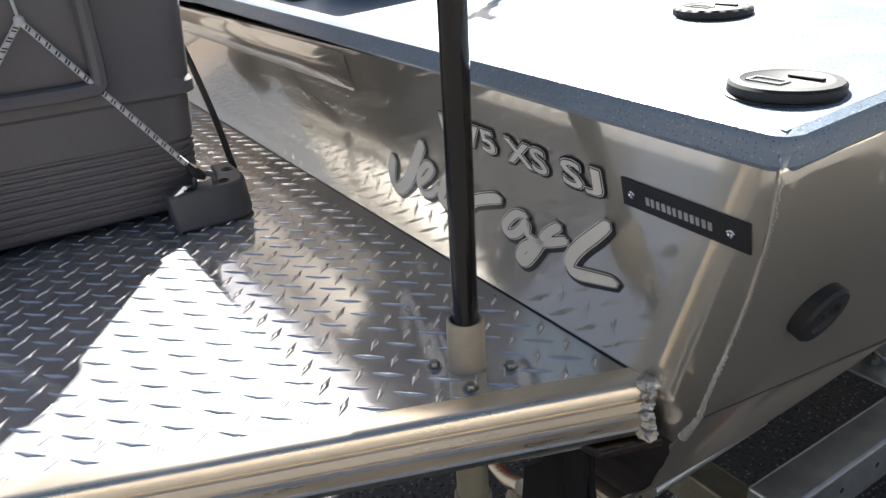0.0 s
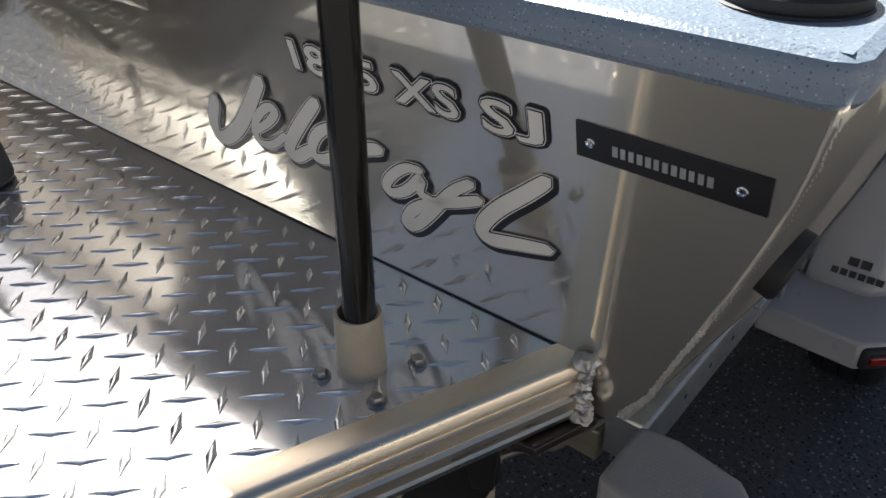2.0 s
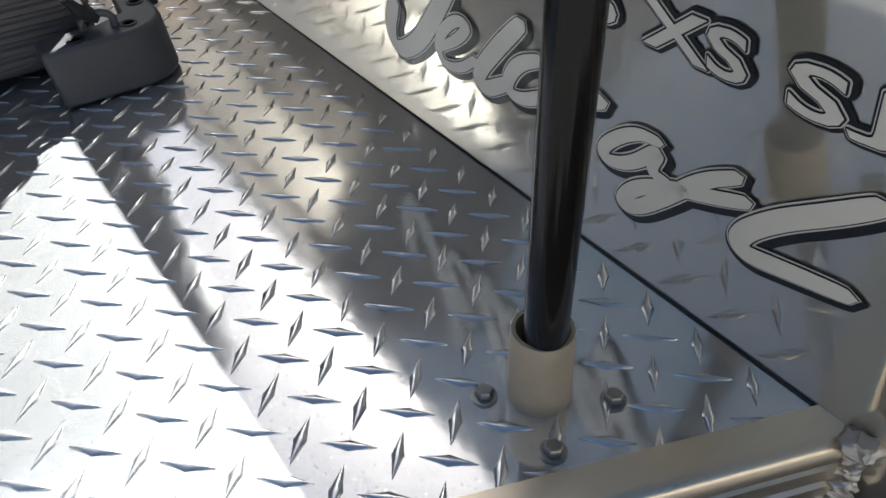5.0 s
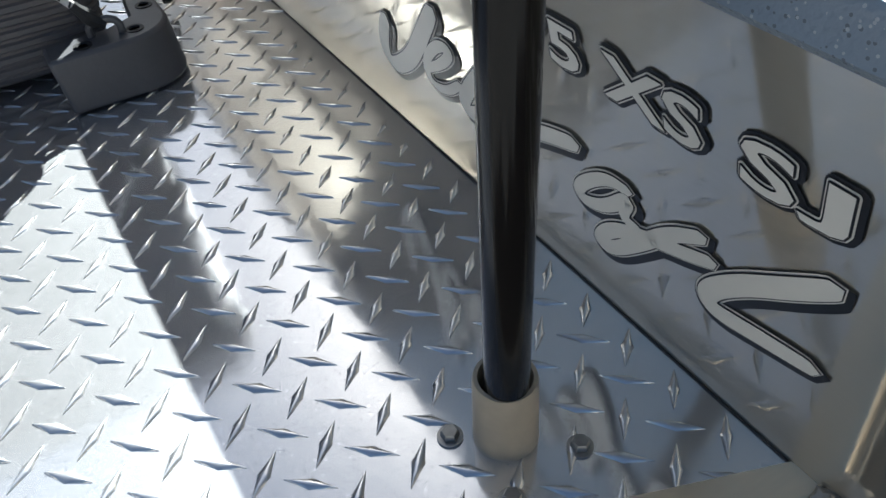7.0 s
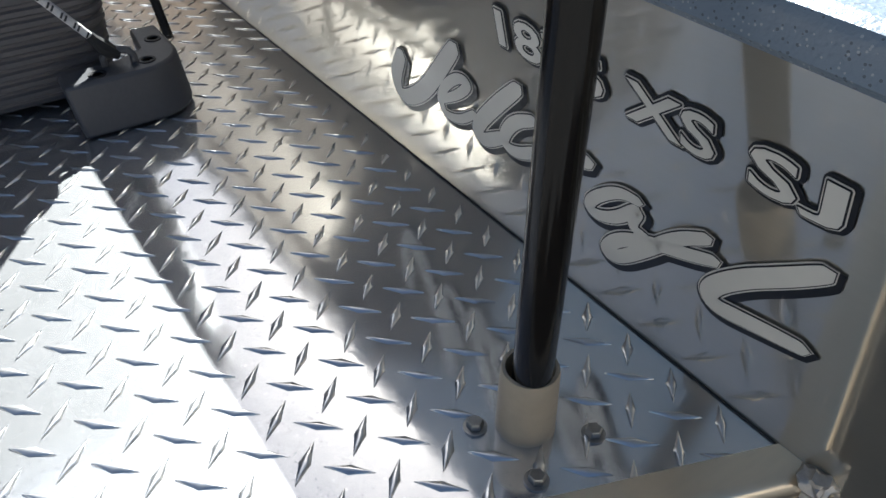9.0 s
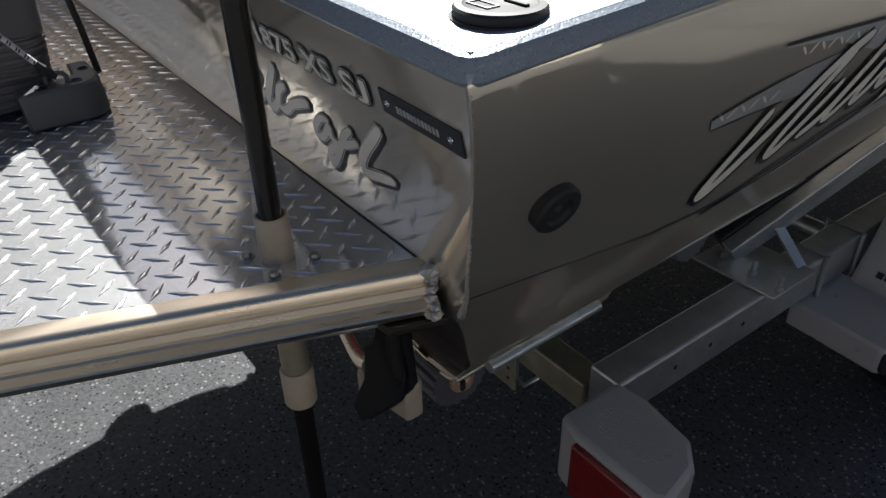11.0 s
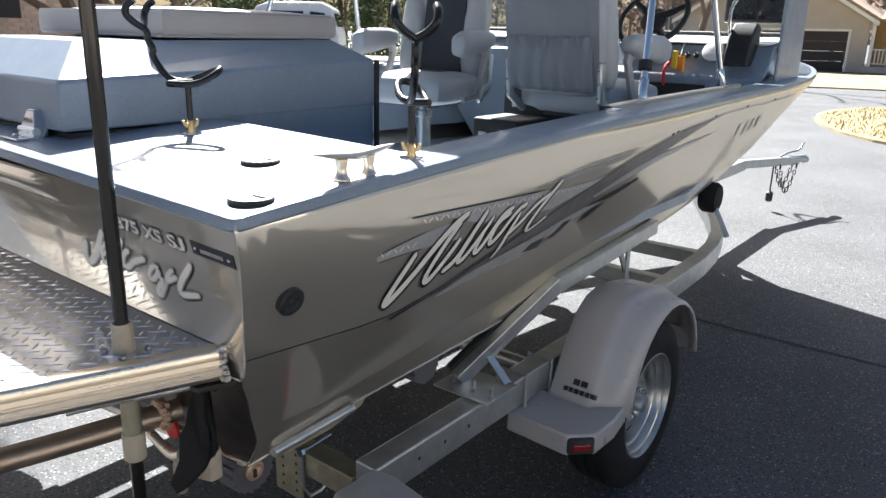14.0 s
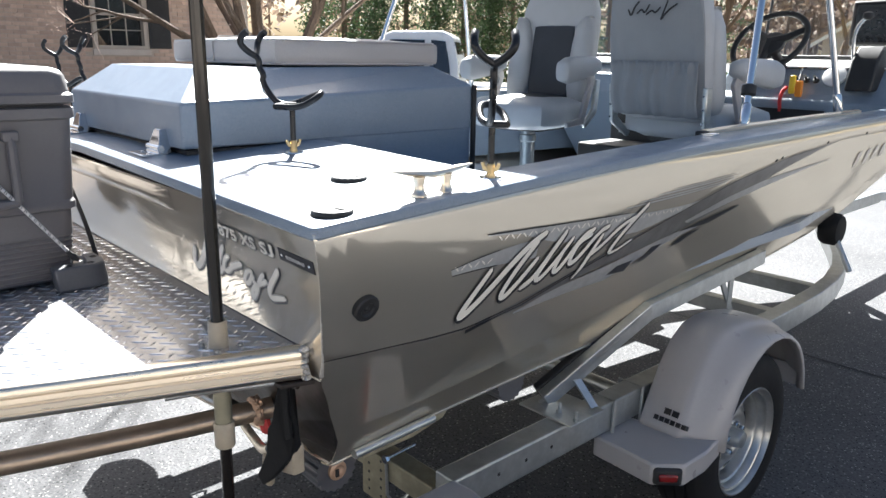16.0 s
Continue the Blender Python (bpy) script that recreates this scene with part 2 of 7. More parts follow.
# ---- building helpers ----
def thing(name, label, category, at=(0, 0, 0), group="", kind=""):
    ob = new(name)
    ob.empty_display_size = 0.05
    ob.matrix_basis = at if isinstance(at, Matrix) else Matrix.Translation(at)
    return tagged(ob, label, category, group, kind)


def root_of(ob):
    while ob.parent:
        ob = ob.parent
    return ob


def part(name, bm, mat, parent, label="", smooth=True, local=False, bevel=0.0, thick=0.0):
    """Links a bmesh as one mesh under a thing or part. Its points are in the world, or with local in the thing's own frame."""
    me = bpy.data.meshes.new(name)
    bmesh.ops.recalc_face_normals(bm, faces=bm.faces)
    bm.to_mesh(me)
    bm.free()
    if parent is not None and not local:
        me.transform(root_of(parent).matrix_basis.inverted())
    me.materials.append(mat)
    if smooth:
        me.polygons.foreach_set("use_smooth", [True] * len(me.polygons))
        me.set_sharp_from_angle(angle=radians(38))
    ob = new(name, me)
    ob.parent = parent
    if thick:
        s = ob.modifiers.new("thickness", "SOLIDIFY")
        s.thickness, s.offset = abs(thick), (-1 if thick > 0 else 1)
    if bevel:
        b = ob.modifiers.new("edge", "BEVEL")
        b.width, b.segments, b.limit_method, b.angle_limit = bevel, 2, "ANGLE", radians(40)
    return tagged(ob, label) if label else ob


def solo(name, bm, mat, label, category, kind="", group="", **more):
    ob = part(name, bm, mat, None, **more)
    return tagged(ob, label, category, group, kind)


def B():
    return bmesh.new()


def box(bm, lo, hi, m=None):
    """A box between two corners; m moves it."""
    pts = [Vector((x, y, z)) for z in (lo[2], hi[2]) for x, y in ((lo[0], lo[1]), (hi[0], lo[1]), (hi[0], hi[1]), (lo[0], hi[1]))]
    v = [bm.verts.new(m @ p if m else p) for p in pts]
    for f in ((3, 2, 1, 0), (4, 5, 6, 7), (0, 1, 5, 4), (1, 2, 6, 5), (2, 3, 7, 6), (3, 0, 4, 7)):
        bm.faces.new([v[i] for i in f])
    return bm


def rings(bm, loops, caps=True, closed=True):
    """Skins a row of loops of points."""
    rows = [[bm.verts.new(p) for p in loop] for loop in loops]
    n = len(rows[0])
    for a, b in zip(rows, rows[1:]):
        for i in range(n if closed else n - 1):
            j = (i + 1) % n
            bm.faces.new((a[i], a[j], b[j], b[i]))
    if caps and closed:
        bm.faces.new(list(reversed(rows[0])))
        bm.faces.new(rows[-1])
    return bm


def circle(c, axis, r, n=16, ry=None, turn=0.0):
    axis = Vector(axis).normalized()
    side = axis.cross(Vector((0, 0, 1)) if abs(axis.z) < 0.95 else Vector((0, 1, 0))).normalized()
    up = side.cross(axis)
    return [Vector(c) + side * r * math.cos(turn + math.tau * i / n) + up * (ry or r) * math.sin(turn + math.tau * i / n) for i in range(n)]


def rod(bm, a, b, r, r2=None, n=14):
    a, b = Vector(a), Vector(b)
    return rings(bm, [circle(a, b - a, r, n), circle(b, b - a, r if r2 is None else r2, n)])


def lathe(bm, base, axis, profile, n=28):
    """A body of turning: profile rows are distance along the axis and radius."""
    axis = Vector(axis).normalized()
    return rings(bm, [circle(Vector(base) + axis * d, axis, max(r, 1e-4), n) for d, r in profile])


def tube(bm, pts, r, n=10, smooth_steps=0):
    """A bent tube through points (rounded by Chaikin steps)."""
    pts = [Vector(p) for p in pts]
    for _ in range(smooth_steps):
        q = [pts[0]]
        for a, b in zip(pts, pts[1:]):
            q += [a.lerp(b, 0.25), a.lerp(b, 0.75)]
        pts = q + [pts[-1]]
    loops, side = [], None
    for i, p in enumerate(pts):
        d = (pts[min(i + 1, len(pts) - 1)] - pts[max(i - 1, 0)]).normalized()
        if side is None:
            side = d.cross(Vector((0, 0, 1)) if abs(d.z) < 0.9 else Vector((0, 1, 0))).normalized()
        side = (side - d * side.dot(d)).normalized()
        up = side.cross(d)
        rr = r[min(len(r) - 1, i * len(r) // len(pts))] if isinstance(r, (list, tuple)) else r
        loops.append([p + (side * math.cos(math.tau * k / n) + up * math.sin(math.tau * k / n)) * rr for k in range(n)])
    return rings(bm, loops)


def prism(bm, outline, place):
    """A flat outline (u, v) lifted between two heights; place(u, v, h) gives the point. outline: list of (u, v); heights in place."""
    lo = [bm.verts.new(place(u, v, 0)) for u, v in outline]
    hi = [bm.verts.new(place(u, v, 1)) for u, v in outline]
    n = len(lo)
    bm.faces.new(list(reversed(lo)))
    bm.faces.new(hi)
    for i in range(n):
        j = (i + 1) % n
        bm.faces.new((lo[i], lo[j], hi[j], hi[i]))
    return bm


def slab(bm, outline, z0, z1):
    return prism(bm, outline, lambda u, v, h: Vector((u, v, z1 if h else z0)))


def arc(cx, cy, r, a0, a1, n=8, ry=None):
    return [(cx + r * math.cos(radians(a0 + (a1 - a0) * i / n)), cy + (ry or r) * math.sin(radians(a0 + (a1 - a0) * i / n))) for i in range(n + 1)]


def pillow(bm, lo, hi, r, seg=4, bulge=0.0, m=None):
    """A padded box with round edges: a superellipsoid-like cushion."""
    c = [(a + b) / 2 for a, b in zip(lo, hi)]
    h = [(b - a) / 2 for a, b in zip(lo, hi)]
    tmp = bmesh.new()
    bmesh.ops.create_cube(tmp, size=2)
    bmesh.ops.subdivide_edges(tmp, edges=tmp.edges[:], cuts=5, use_grid_fill=True)
    out = {}
    for v in tmp.verts:
        p = v.co
        q = []
        for k in range(3):
            inner = max(h[k] - r, 0.0)
            t = max(-1, min(1, p[k] * 1.0))
            q.append(math.copysign(min(abs(t) * h[k], inner), t))
        base = Vector(q)
        off = Vector([p[k] * h[k] - q[k] for k in range(3)])
        if off.length > 1e-6:
            off = off.normalized() * r
        puff = bulge * (1 - p.x ** 2) * (1 - p.y ** 2) if abs(p.z) > 0.98 else 0
        w = Vector(c) + base + off + Vector((0, 0, math.copysign(puff, p.z)))
        out[v] = bm.verts.new(m @ w if m else w)
    for f in tmp.faces:
        bm.faces.new([out[v] for v in f.verts])
    tmp.free()
    return bm


def letters(text, size, place, bold=0.0, name="text", parent=None, mat=None, label="", lift=(0.0, 0.0005), slant=0.0):
    """Flat lettering in the built-in font, laid on a surface by place(u, v, h)."""
    cu = bpy.data.curves.new(name, "FONT")
    cu.body, cu.size, cu.offset, cu.shear = text, size, bold, slant
    cu.resolution_u = 3
    tmp = new("lettering", cu)
    me = bpy.data.meshes.new_from_object(tmp.evaluated_get(bpy.context.evaluated_depsgraph_get()))
    bpy.data.objects.remove(tmp)
    bm = bmesh.new()
    bm.from_mesh(me)
    bpy.data.meshes.remove(me)
    for v in bm.verts:
        v.co = place(v.co.x, v.co.y, lift[1])
    return part(name, bm, mat, parent, label, smooth=False)


def ribbon(bm, pts, width, place, h, taper=0.3, steps=3):
    """A flat brush stroke of a given width along (u, v) points, on a surface."""
    q = [Vector((u, v)) for u, v in pts]
    for _ in range(steps):
        s = [q[0]]
        for a, b in zip(q, q[1:]):
            s += [a.lerp(b, 0.25), a.lerp(b, 0.75)]
        q = s + [q[-1]]
    left, right = [], []
    n = len(q)
    for i, p in enumerate(q):
        d = (q[min(i + 1, n - 1)] - q[max(i - 1, 0)]).normalized()
        t = i / (n - 1)
        w = width / 2 * (1 - taper * abs(2 * t - 1) ** 3)
        side = Vector((-d.y, d.x)) * w
        left.append(p + side)
        right.append(p - side)
    d = (q[0] - q[1]).normalized() * width * 0.35
    e = (q[-1] - q[-2]).normalized() * width * 0.35
    loop = [q[0] + d] + left + [q[-1] + e] + right[::-1]
    vs = [bm.verts.new(place(p.x, p.y, h)) for p in loop]
    m = len(left)
    bm.faces.new((vs[0], vs[1], vs[-1]))
    for i in range(m - 1):
        bm.faces.new((vs[1 + i], vs[2 + i], vs[2 * m - i], vs[2 * m + 1 - i]))
    bm.faces.new((vs[m], vs[m + 1], vs[m + 2]))
    return bm

# ---- ground ----
bm = B()
steps = [-400, -120, -60, -30, -16, -8, -4, -2, 0, 2, 4, 8, 16, 30, 60, 120, 400]
gv = [[bm.verts.new((x, y, 0)) for x in steps] for y in steps]
for a, b in zip(gv, gv[1:]):
    for i in range(len(steps) - 1):
        bm.faces.new((a[i], a[i + 1], b[i + 1], b[i]))
solo("ground", bm, ASPHALT, "worn grey asphalt driveway with pale aggregate", "ground", kind="structure", smooth=False)

rng = random.Random(4)
bm = B()
pts = [(-6 + i * 0.35, 3.93 + 0.03 * math.sin(i * 0.7) - 0.012 * i + rng.uniform(-0.006, 0.006)) for i in range(60)]
for (x0, y0), (x1, y1) in zip(pts, pts[1:]):
    w = rng.uniform(0.006, 0.011)
    vs = [bm.verts.new(p) for p in ((x0, y0 - w, 0.004), (x1, y1 - w, 0.004), (x1, y1 + w, 0.004), (x0, y0 + w, 0.004))]
    bm.faces.new(vs)
solo("pavement_joint", bm, CRACK, "dark tar-filled joint across the driveway", "joint", kind="structure", smooth=False)


def lawn(name, outline, label):
    b = B()
    slab(b, outline, -0.02, 0.05)
    return solo(name, b, STRAW, label, "lawn", kind="structure", smooth=False)


def blades(name, outline_fn, count, label, seed):
    """Loose dry grass on a lawn: thin upright blades."""
    r, b = random.Random(seed), B()
    for _ in range(count):
        x, y = outline_fn(r)
        h, a = r.uniform(0.03, 0.09), r.uniform(0, math.tau)
        dx, dy = math.cos(a) * 0.012, math.sin(a) * 0.012
        lx, ly = r.uniform(-0.04, 0.04), r.uniform(-0.04, 0.04)
        b.faces.new([b.verts.new(p) for p in ((x - dx, y - dy, 0.045), (x + dx, y + dy, 0.045), (x + lx, y + ly, 0.05 + h))])
    return solo(name, b, STRAW, label, "grass", kind="stuff", smooth=False)


island = [(1.8 + 4.8 * math.cos(a) * (1 + 0.03 * math.sin(3 * a)), 18.5 + 5.6 * math.sin(a)) for a in [math.tau * i / 28 for i in range(28)]]
lawn("lawn_island", island, "oval island of dormant straw-coloured grass")
blades("island_grass", lambda r: (lambda a, q: (1.8 + 4.6 * q * math.cos(a), 18.5 + 5.4 * q * math.sin(a)))(r.uniform(0, math.tau), math.sqrt(r.random())), 9000, "dry straw-coloured grass blades", 5)
lawn("lawn_far", [(-70, 28), (-9, 28), (-4.5, 30), (0, 31), (30, 31), (30, 44), (-70, 44)], "strip of tan dormant lawn before the beige house")
lawn("lawn_side", [(-60, 14), (-9.5, 14), (-9.5, 27), (-60, 27)], "tan dormant side lawn under the trees")

# unseen plain walls, added to close the place behind the camera and warm reflections
for name, lo, hi in (("wall_east", (17.0, -20.0, 0.0), (17.3, 12.0, 3.2)), ("wall_south", (-12.0, -20.3, 0.0), (17.3, -20.0, 3.2))):
    solo(name, box(B(), lo, hi), SIDING, "unseen plain beige wall added for warm reflections", "wall", kind="structure", smooth=False)

# ---- boat ----
MID = -1.2


def half_beam(y):
    return 1.2 * (1 - max(0.0, (y - 2.0) / 4.3) ** 3.4)


def sheer_z(y):
    return 1.402 + 0.08 * (1 - math.exp(-y / 1.2)) + 0.045 * max(0.0, (y - 2.8) / 2.4) ** 2


def chine_half(y):
    return 1.018 * (1 - 0.14 * max(0.0, (y - 1.2) / 1.9) ** 1.75)


def chine_z(y):
    pts = ((0.0, 0.852), (0.9, 0.853), (1.5, 0.866), (2.2, 0.898), (2.7, 0.930), (3.2, 0.955), (4.2, 0.99), (4.7, 1.03), (5.2, 1.09))
    for (a, za), (b, zb) in zip(pts, pts[1:]):
        if y <= b:
            return za + (zb - za) * (y - a) / (b - a)
    return pts[-1][1]


def transom_y(z):
    return 0.245 * (1.40 - z)


def side_pt(y, z, h=0.0):
    """A point of the starboard side at a station and height, h metres proud of it."""
    xs, xc, zs, zc = MID + half_beam(y), MID + chine_half(y), sheer_z(y), chine_z(y)
    t = (z - zc) / (zs - zc)
    d = Vector((xs - xc, 0, zs - zc)).normalized()
    return Vector((xc + (xs - xc) * t, y, z)) + Vector((d.z, 0, -d.x)) * h


def knuckle(y):
    """How far the knuckle stands out of the straight side; it fades to the bow."""
    return 0.028 * (1 - 0.6 * min(1.0, max(0.0, (y - 0.5) / 2.0))) * (0.15 + 0.85 * min(1.0, y / 0.3))


def low_chine(y):
    """The true chine below the lower panel: place across the boat and height at a station."""
    pts = ((0.0, 0.848, 0.715), (0.5, 0.847, 0.735), (1.0, 0.845, 0.750), (1.4, 0.838, 0.757), (2.0, 0.805, 0.765), (2.67, 0.75, 0.769), (3.5, 0.65, 0.760), (4.3, 0.55, 0.780), (5.0, 0.46, 0.835), (5.3, 0.42, 0.87))
    for (a, ha, za), (b, hb, zb) in zip(pts, pts[1:]):
        if y <= b:
            f = max(0.0, (y - a) / (b - a))
            return MID + ha + (hb - ha) * f, za + (zb - za) * f
    return MID + pts[-1][1], pts[-1][2]


def hull_pt(y, z, h=0.0):
    """A point of the starboard skin: flared upper side, sharp knuckle, and a lower panel that leans in to the chine."""
    zk, zs = min(crease_z(y), sheer_z(y) - 0.03), sheer_z(y)
    if z >= zk:
        t = (z - zk) / (zs - zk)
        return side_pt(y, z, knuckle(y) * max(0.0, 1 - t * t) + 0.060 * t * t * max(0.0, 1 - t) + h)
    k = side_pt(y, zk, knuckle(y))
    xc, zc = low_chine(y)
    full = min(1.0, (zk - zc) / 0.36)
    mid = Vector((k.x + (xc - k.x) * 0.60 + 0.016 * full, y, zk + (zc - zk) * 0.62))
    low = Vector((xc, y, zc))
    a, b = (k, mid) if z >= mid.z else (mid, low)
    d = (a - b).normalized()
    return b + (a - b) * ((z - b.z) / (a.z - b.z)) + Vector((d.z, 0, -d.x)) * h


def stern_y(z):
    """How far forward the skin begins: the raked transom, set back below the platform."""
    pts = ((0.70, 0.258), (0.80, 0.232), (0.92, 0.160), (1.01, 0.118), (1.06, 0.086), (1.085, 0.0772))
    if z >= pts[-1][0]:
        return transom_y(z)
    for (a, ya), (b, yb) in zip(pts, pts[1:]):
        if z <= b:
            return ya + (yb - ya) * max(0.0, (z - a) / (b - a))


def decal_pt(y, z, h=0.0):
    """A point just proud of the starboard skin."""
    return hull_pt(y, z, 0.0012 + h)


def transom_pt(x, z, h=0.0):
    """A point of the transom's face, h metres proud of it (aft)."""
    return Vector((x, transom_y(z) - h * 0.971, z - h * 0.238))


def deck_z(x, y):
    return sheer_z(y) + 0.013 + 0.02 * min(-x, 2.4 + x)


boat = thing("jet_boat", "bare aluminium jet boat with grey speckled decks on a trailer", "boat", (MID, 2.6, 0.6))
STATIONS = [0.0, 0.15, 0.3, 0.42, 0.5, 0.6, 0.7, 0.8, 0.9, 1.0, 1.25, 1.5, 1.75, 2.0, 2.4, 2.8, 3.2, 3.6, 4.0, 4.3, 4.6, 4.85, 5.05, 5.2]


def crease_z(y):
    """Height of the knuckle line, which climbs to the bow."""
    pts = ((0.0, 1.130), (0.42, 1.114), (0.60, 1.136), (0.80, 1.186), (1.0, 1.231), (1.25, 1.288), (1.5, 1.340), (1.85, 1.388), (2.3, 1.420), (5.3, 1.440))
    for (a, za), (b, zb) in zip(pts, pts[1:]):
        if y <= b:
            return za + (zb - za) * (y - a) / (b - a)
    return pts[-1][1]



def side_rows(sign):
    loops = []
    for y in STATIONS:
        row = []
        zs, zc = sheer_z(y), low_chine(y)[1]
        zk = min(crease_z(y), zs - 0.03)
        heights = [zk + (zs - zk) * t for t in (1.0, 0.93, 0.85, 0.76, 0.67, 0.57, 0.46, 0.34, 0.2, 0.1)] + [zk + 0.0025, zk, zk - 0.0015, zk - 0.010]
        heights += [zk + (zc - zk) * t for t in (0.10, 0.20, 0.32, 0.46, 0.58, 0.615, 0.62, 0.64, 0.75, 0.88, 0.97, 1.0)]
        for z in heights:
            p = hull_pt(y, z, -0.0050 * max(0.0, 1 - (zk - z) / 0.16) * max(0.0, 1 - y / 1.4) if z < zk - 0.0001 else 0.0)
            p.y = y + max(0.0, 1 - y / 0.5) * stern_y(z)
            row.append(p if sign > 0 else Vector((2 * MID - p.x, p.y, p.z)))
        loops.append(row)
    return loops


for sign, side_name in ((1, "starboard"), (-1, "port")):
    bm = B()
    rings(bm, side_rows(sign), closed=False)
    part("hull_side", bm, HULL, boat, "brushed aluminium %s hull side" % side_name, thick=0.005 * sign)

# dark strip painting the shadow line under the plate lap, after part of the knuckle
for sign in (1, -1):
    bm = B()
    run = []
    for k in range(27):
        y = 0.05 * k
        p = hull_pt(y, crease_z(y) - 0.003, -0.002)
        run.append((MID + sign * (p.x - MID), y + max(0.0, 1 - y / 0.5) * stern_y(p.z), p.z))
    rings(bm, [circle(p, (0, 1, 0), 0.0028 * (1 - 0.7 * k / 26), 8) for k, p in enumerate(run)])
    part("lap_seam", bm, DARK_METAL, boat, "dark strip painting the shadow line under the hull plates' lap")

# bottom with a shallow vee
bm = B()
loops = []
for y in STATIONS:
    xc, zc = low_chine(y)
    hc = xc - MID
    yy = y + max(0.0, 1 - y / 0.5) * stern_y(zc)
    drop = 0.12 * (1 - (y / 5.6) ** 2)
    loops.append([Vector((MID + hc * k, yy, zc - drop * (1 - abs(k)))) for k in (1, 0.97, 0.6, 0.3, 0, -0.3, -0.6, -0.97, -1)])
rings(bm, loops, closed=False)
part("hull_bottom", bm, HULL, boat, "aluminium planing bottom", thick=0.006)

# blunt bow plate that joins the two sides
bm = B()
y = STATIONS[-1]
zs, zc = sheer_z(y), low_chine(y)[1]
loops = []
for k in range(15):
    z = zc + (zs - zc) * k / 14
    hw = hull_pt(y, z).x - MID
    loops.append([Vector((MID + hw * math.cos(a), y + 0.40 * math.sin(a) * (0.35 + 0.65 * k / 14), z)) for a in [math.pi * i / 12 for i in range(13)]])
rings(bm, loops, closed=False)
part("bow_plate", bm, HULL, boat, "rounded aluminium bow", thick=0.005)

# transom: the face above the platform, and the set-back lower part
bm = B()
right = [(hull_pt(0.0, z).x - 0.003, z) for z in (1.07, 1.10, 1.127, 1.16, 1.19, 1.23, 1.26, 1.30, 1.33, 1.37, 1.40)]
prism(bm, right + [(2 * MID - x, z) for x, z in reversed(right)], lambda u, v, h: transom_pt(u, v, -0.006 if h else 0.0))
part("transom", bm, TRANSOM, boat, "satin aluminium transom plate", smooth=False)
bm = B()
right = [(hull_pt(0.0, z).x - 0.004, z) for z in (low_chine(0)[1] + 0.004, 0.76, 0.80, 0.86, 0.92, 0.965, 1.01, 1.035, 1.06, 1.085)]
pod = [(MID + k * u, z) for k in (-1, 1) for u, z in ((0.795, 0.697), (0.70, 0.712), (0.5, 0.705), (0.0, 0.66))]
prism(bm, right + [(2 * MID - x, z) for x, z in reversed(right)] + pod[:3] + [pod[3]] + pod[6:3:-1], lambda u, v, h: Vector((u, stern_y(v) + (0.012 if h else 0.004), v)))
part("lower_transom", bm, DARK_METAL, boat, "dark lower transom below the platform", smooth=False)
for sign in (1, -1):
    bm = B()
    tube(bm, [(MID + sign * u, stern_y(z) - 0.002, z) for u, z in ((0.855, 0.728), (0.835, 0.706), (0.795, 0.697), (0.76, 0.699), (0.70, 0.712), (0.62, 0.722))], 0.0028, 8, 2)
    part("transom_lip", bm, RAIL, boat, "bright worn lip of the lower transom")

# ground weld down the transom corners, growing lumpy towards the platform
for sign in (1, -1):
    bm, r = B(), random.Random(11)
    n = 92
    for i in range(n):
        z = 1.388 - i * (1.388 - 1.085) / n
        rough_end = max(0.0, (i / n - 0.35) / 0.65)
        p = hull_pt(0.0, z)
        c = Vector((MID + sign * (p.x - MID - 0.001) + r.uniform(-0.0006, 0.0006), transom_y(z) + 0.0005, z))
        size = 0.0009 + rough_end * (0.0012 + r.uniform(0, 0.0014)) + (0.0022 * (i - n + 9) / 8 if i > n - 9 else 0.0)
        rings(bm, [circle(c + Vector((0, 0, dz)), (0.1, 0, 1), size * q, 7) for dz, q in ((-0.0032, 0.72), (0.0, 1.0), (0.0026, 0.8))])
    tagged(part("corner_weld", bm, WELD, boat, "rippled aluminium corner weld"), kind="stuff")

# the pressed swage along the top of the transom
bm = B()
loops = []
for i in range(25):
    x = -0.60 - i * 0.05
    fade = min(1.0, i / 2.0)
    loops.append([transom_pt(x, 1.372 + dz, 0.001 + h * fade) for dz, h in ((-0.028, -0.001), (-0.016, 0.006), (0.0, 0.009), (0.014, 0.006), (0.022, -0.001))])
rings(bm, loops, closed=False)
part("transom_swage", bm, TRANSOM, boat, "pressed swage across the transom")

# aft deck slab with a rolled edge
NX, NY = 26, 8
bm = B()
prof = ((0.0, -0.012), (0.0035, -0.008), (0.0035, 0.006), (0.0015, 0.0105), (-0.006, 0.013))
loops = []
# rolled lip: aft edge and both sides as one run of profiles
run = [(0.0, 0.52, (1, 0)), (0.0, 0.30, (1, 0)), (0.0, 0.06, (1, 0)), (0.0, 0.012, (1, 0)), (-0.004, 0.004, (0.7, -0.7)), (-0.012, 0.0, (0, -1))]
run += [(-0.012 - 2.376 * k / 20, 0.0, (0, -1)) for k in range(1, 21)]
run += [(-2.396, 0.004, (-0.7, -0.7)), (-2.4, 0.012, (-1, 0)), (-2.4, 0.06, (-1, 0)), (-2.4, 0.30, (-1, 0)), (-2.4, 0.52, (-1, 0))]
for x, y, d in run:
    base = deck_z(min(-0.006, max(-2.394, x)), max(y, 0.006)) - 0.013
    loops.append([Vector((x + d[0] * o, y + d[1] * o, base + h)) for o, h in prof])
rows = [[bm.verts.new(p) for p in loop] for loop in loops]
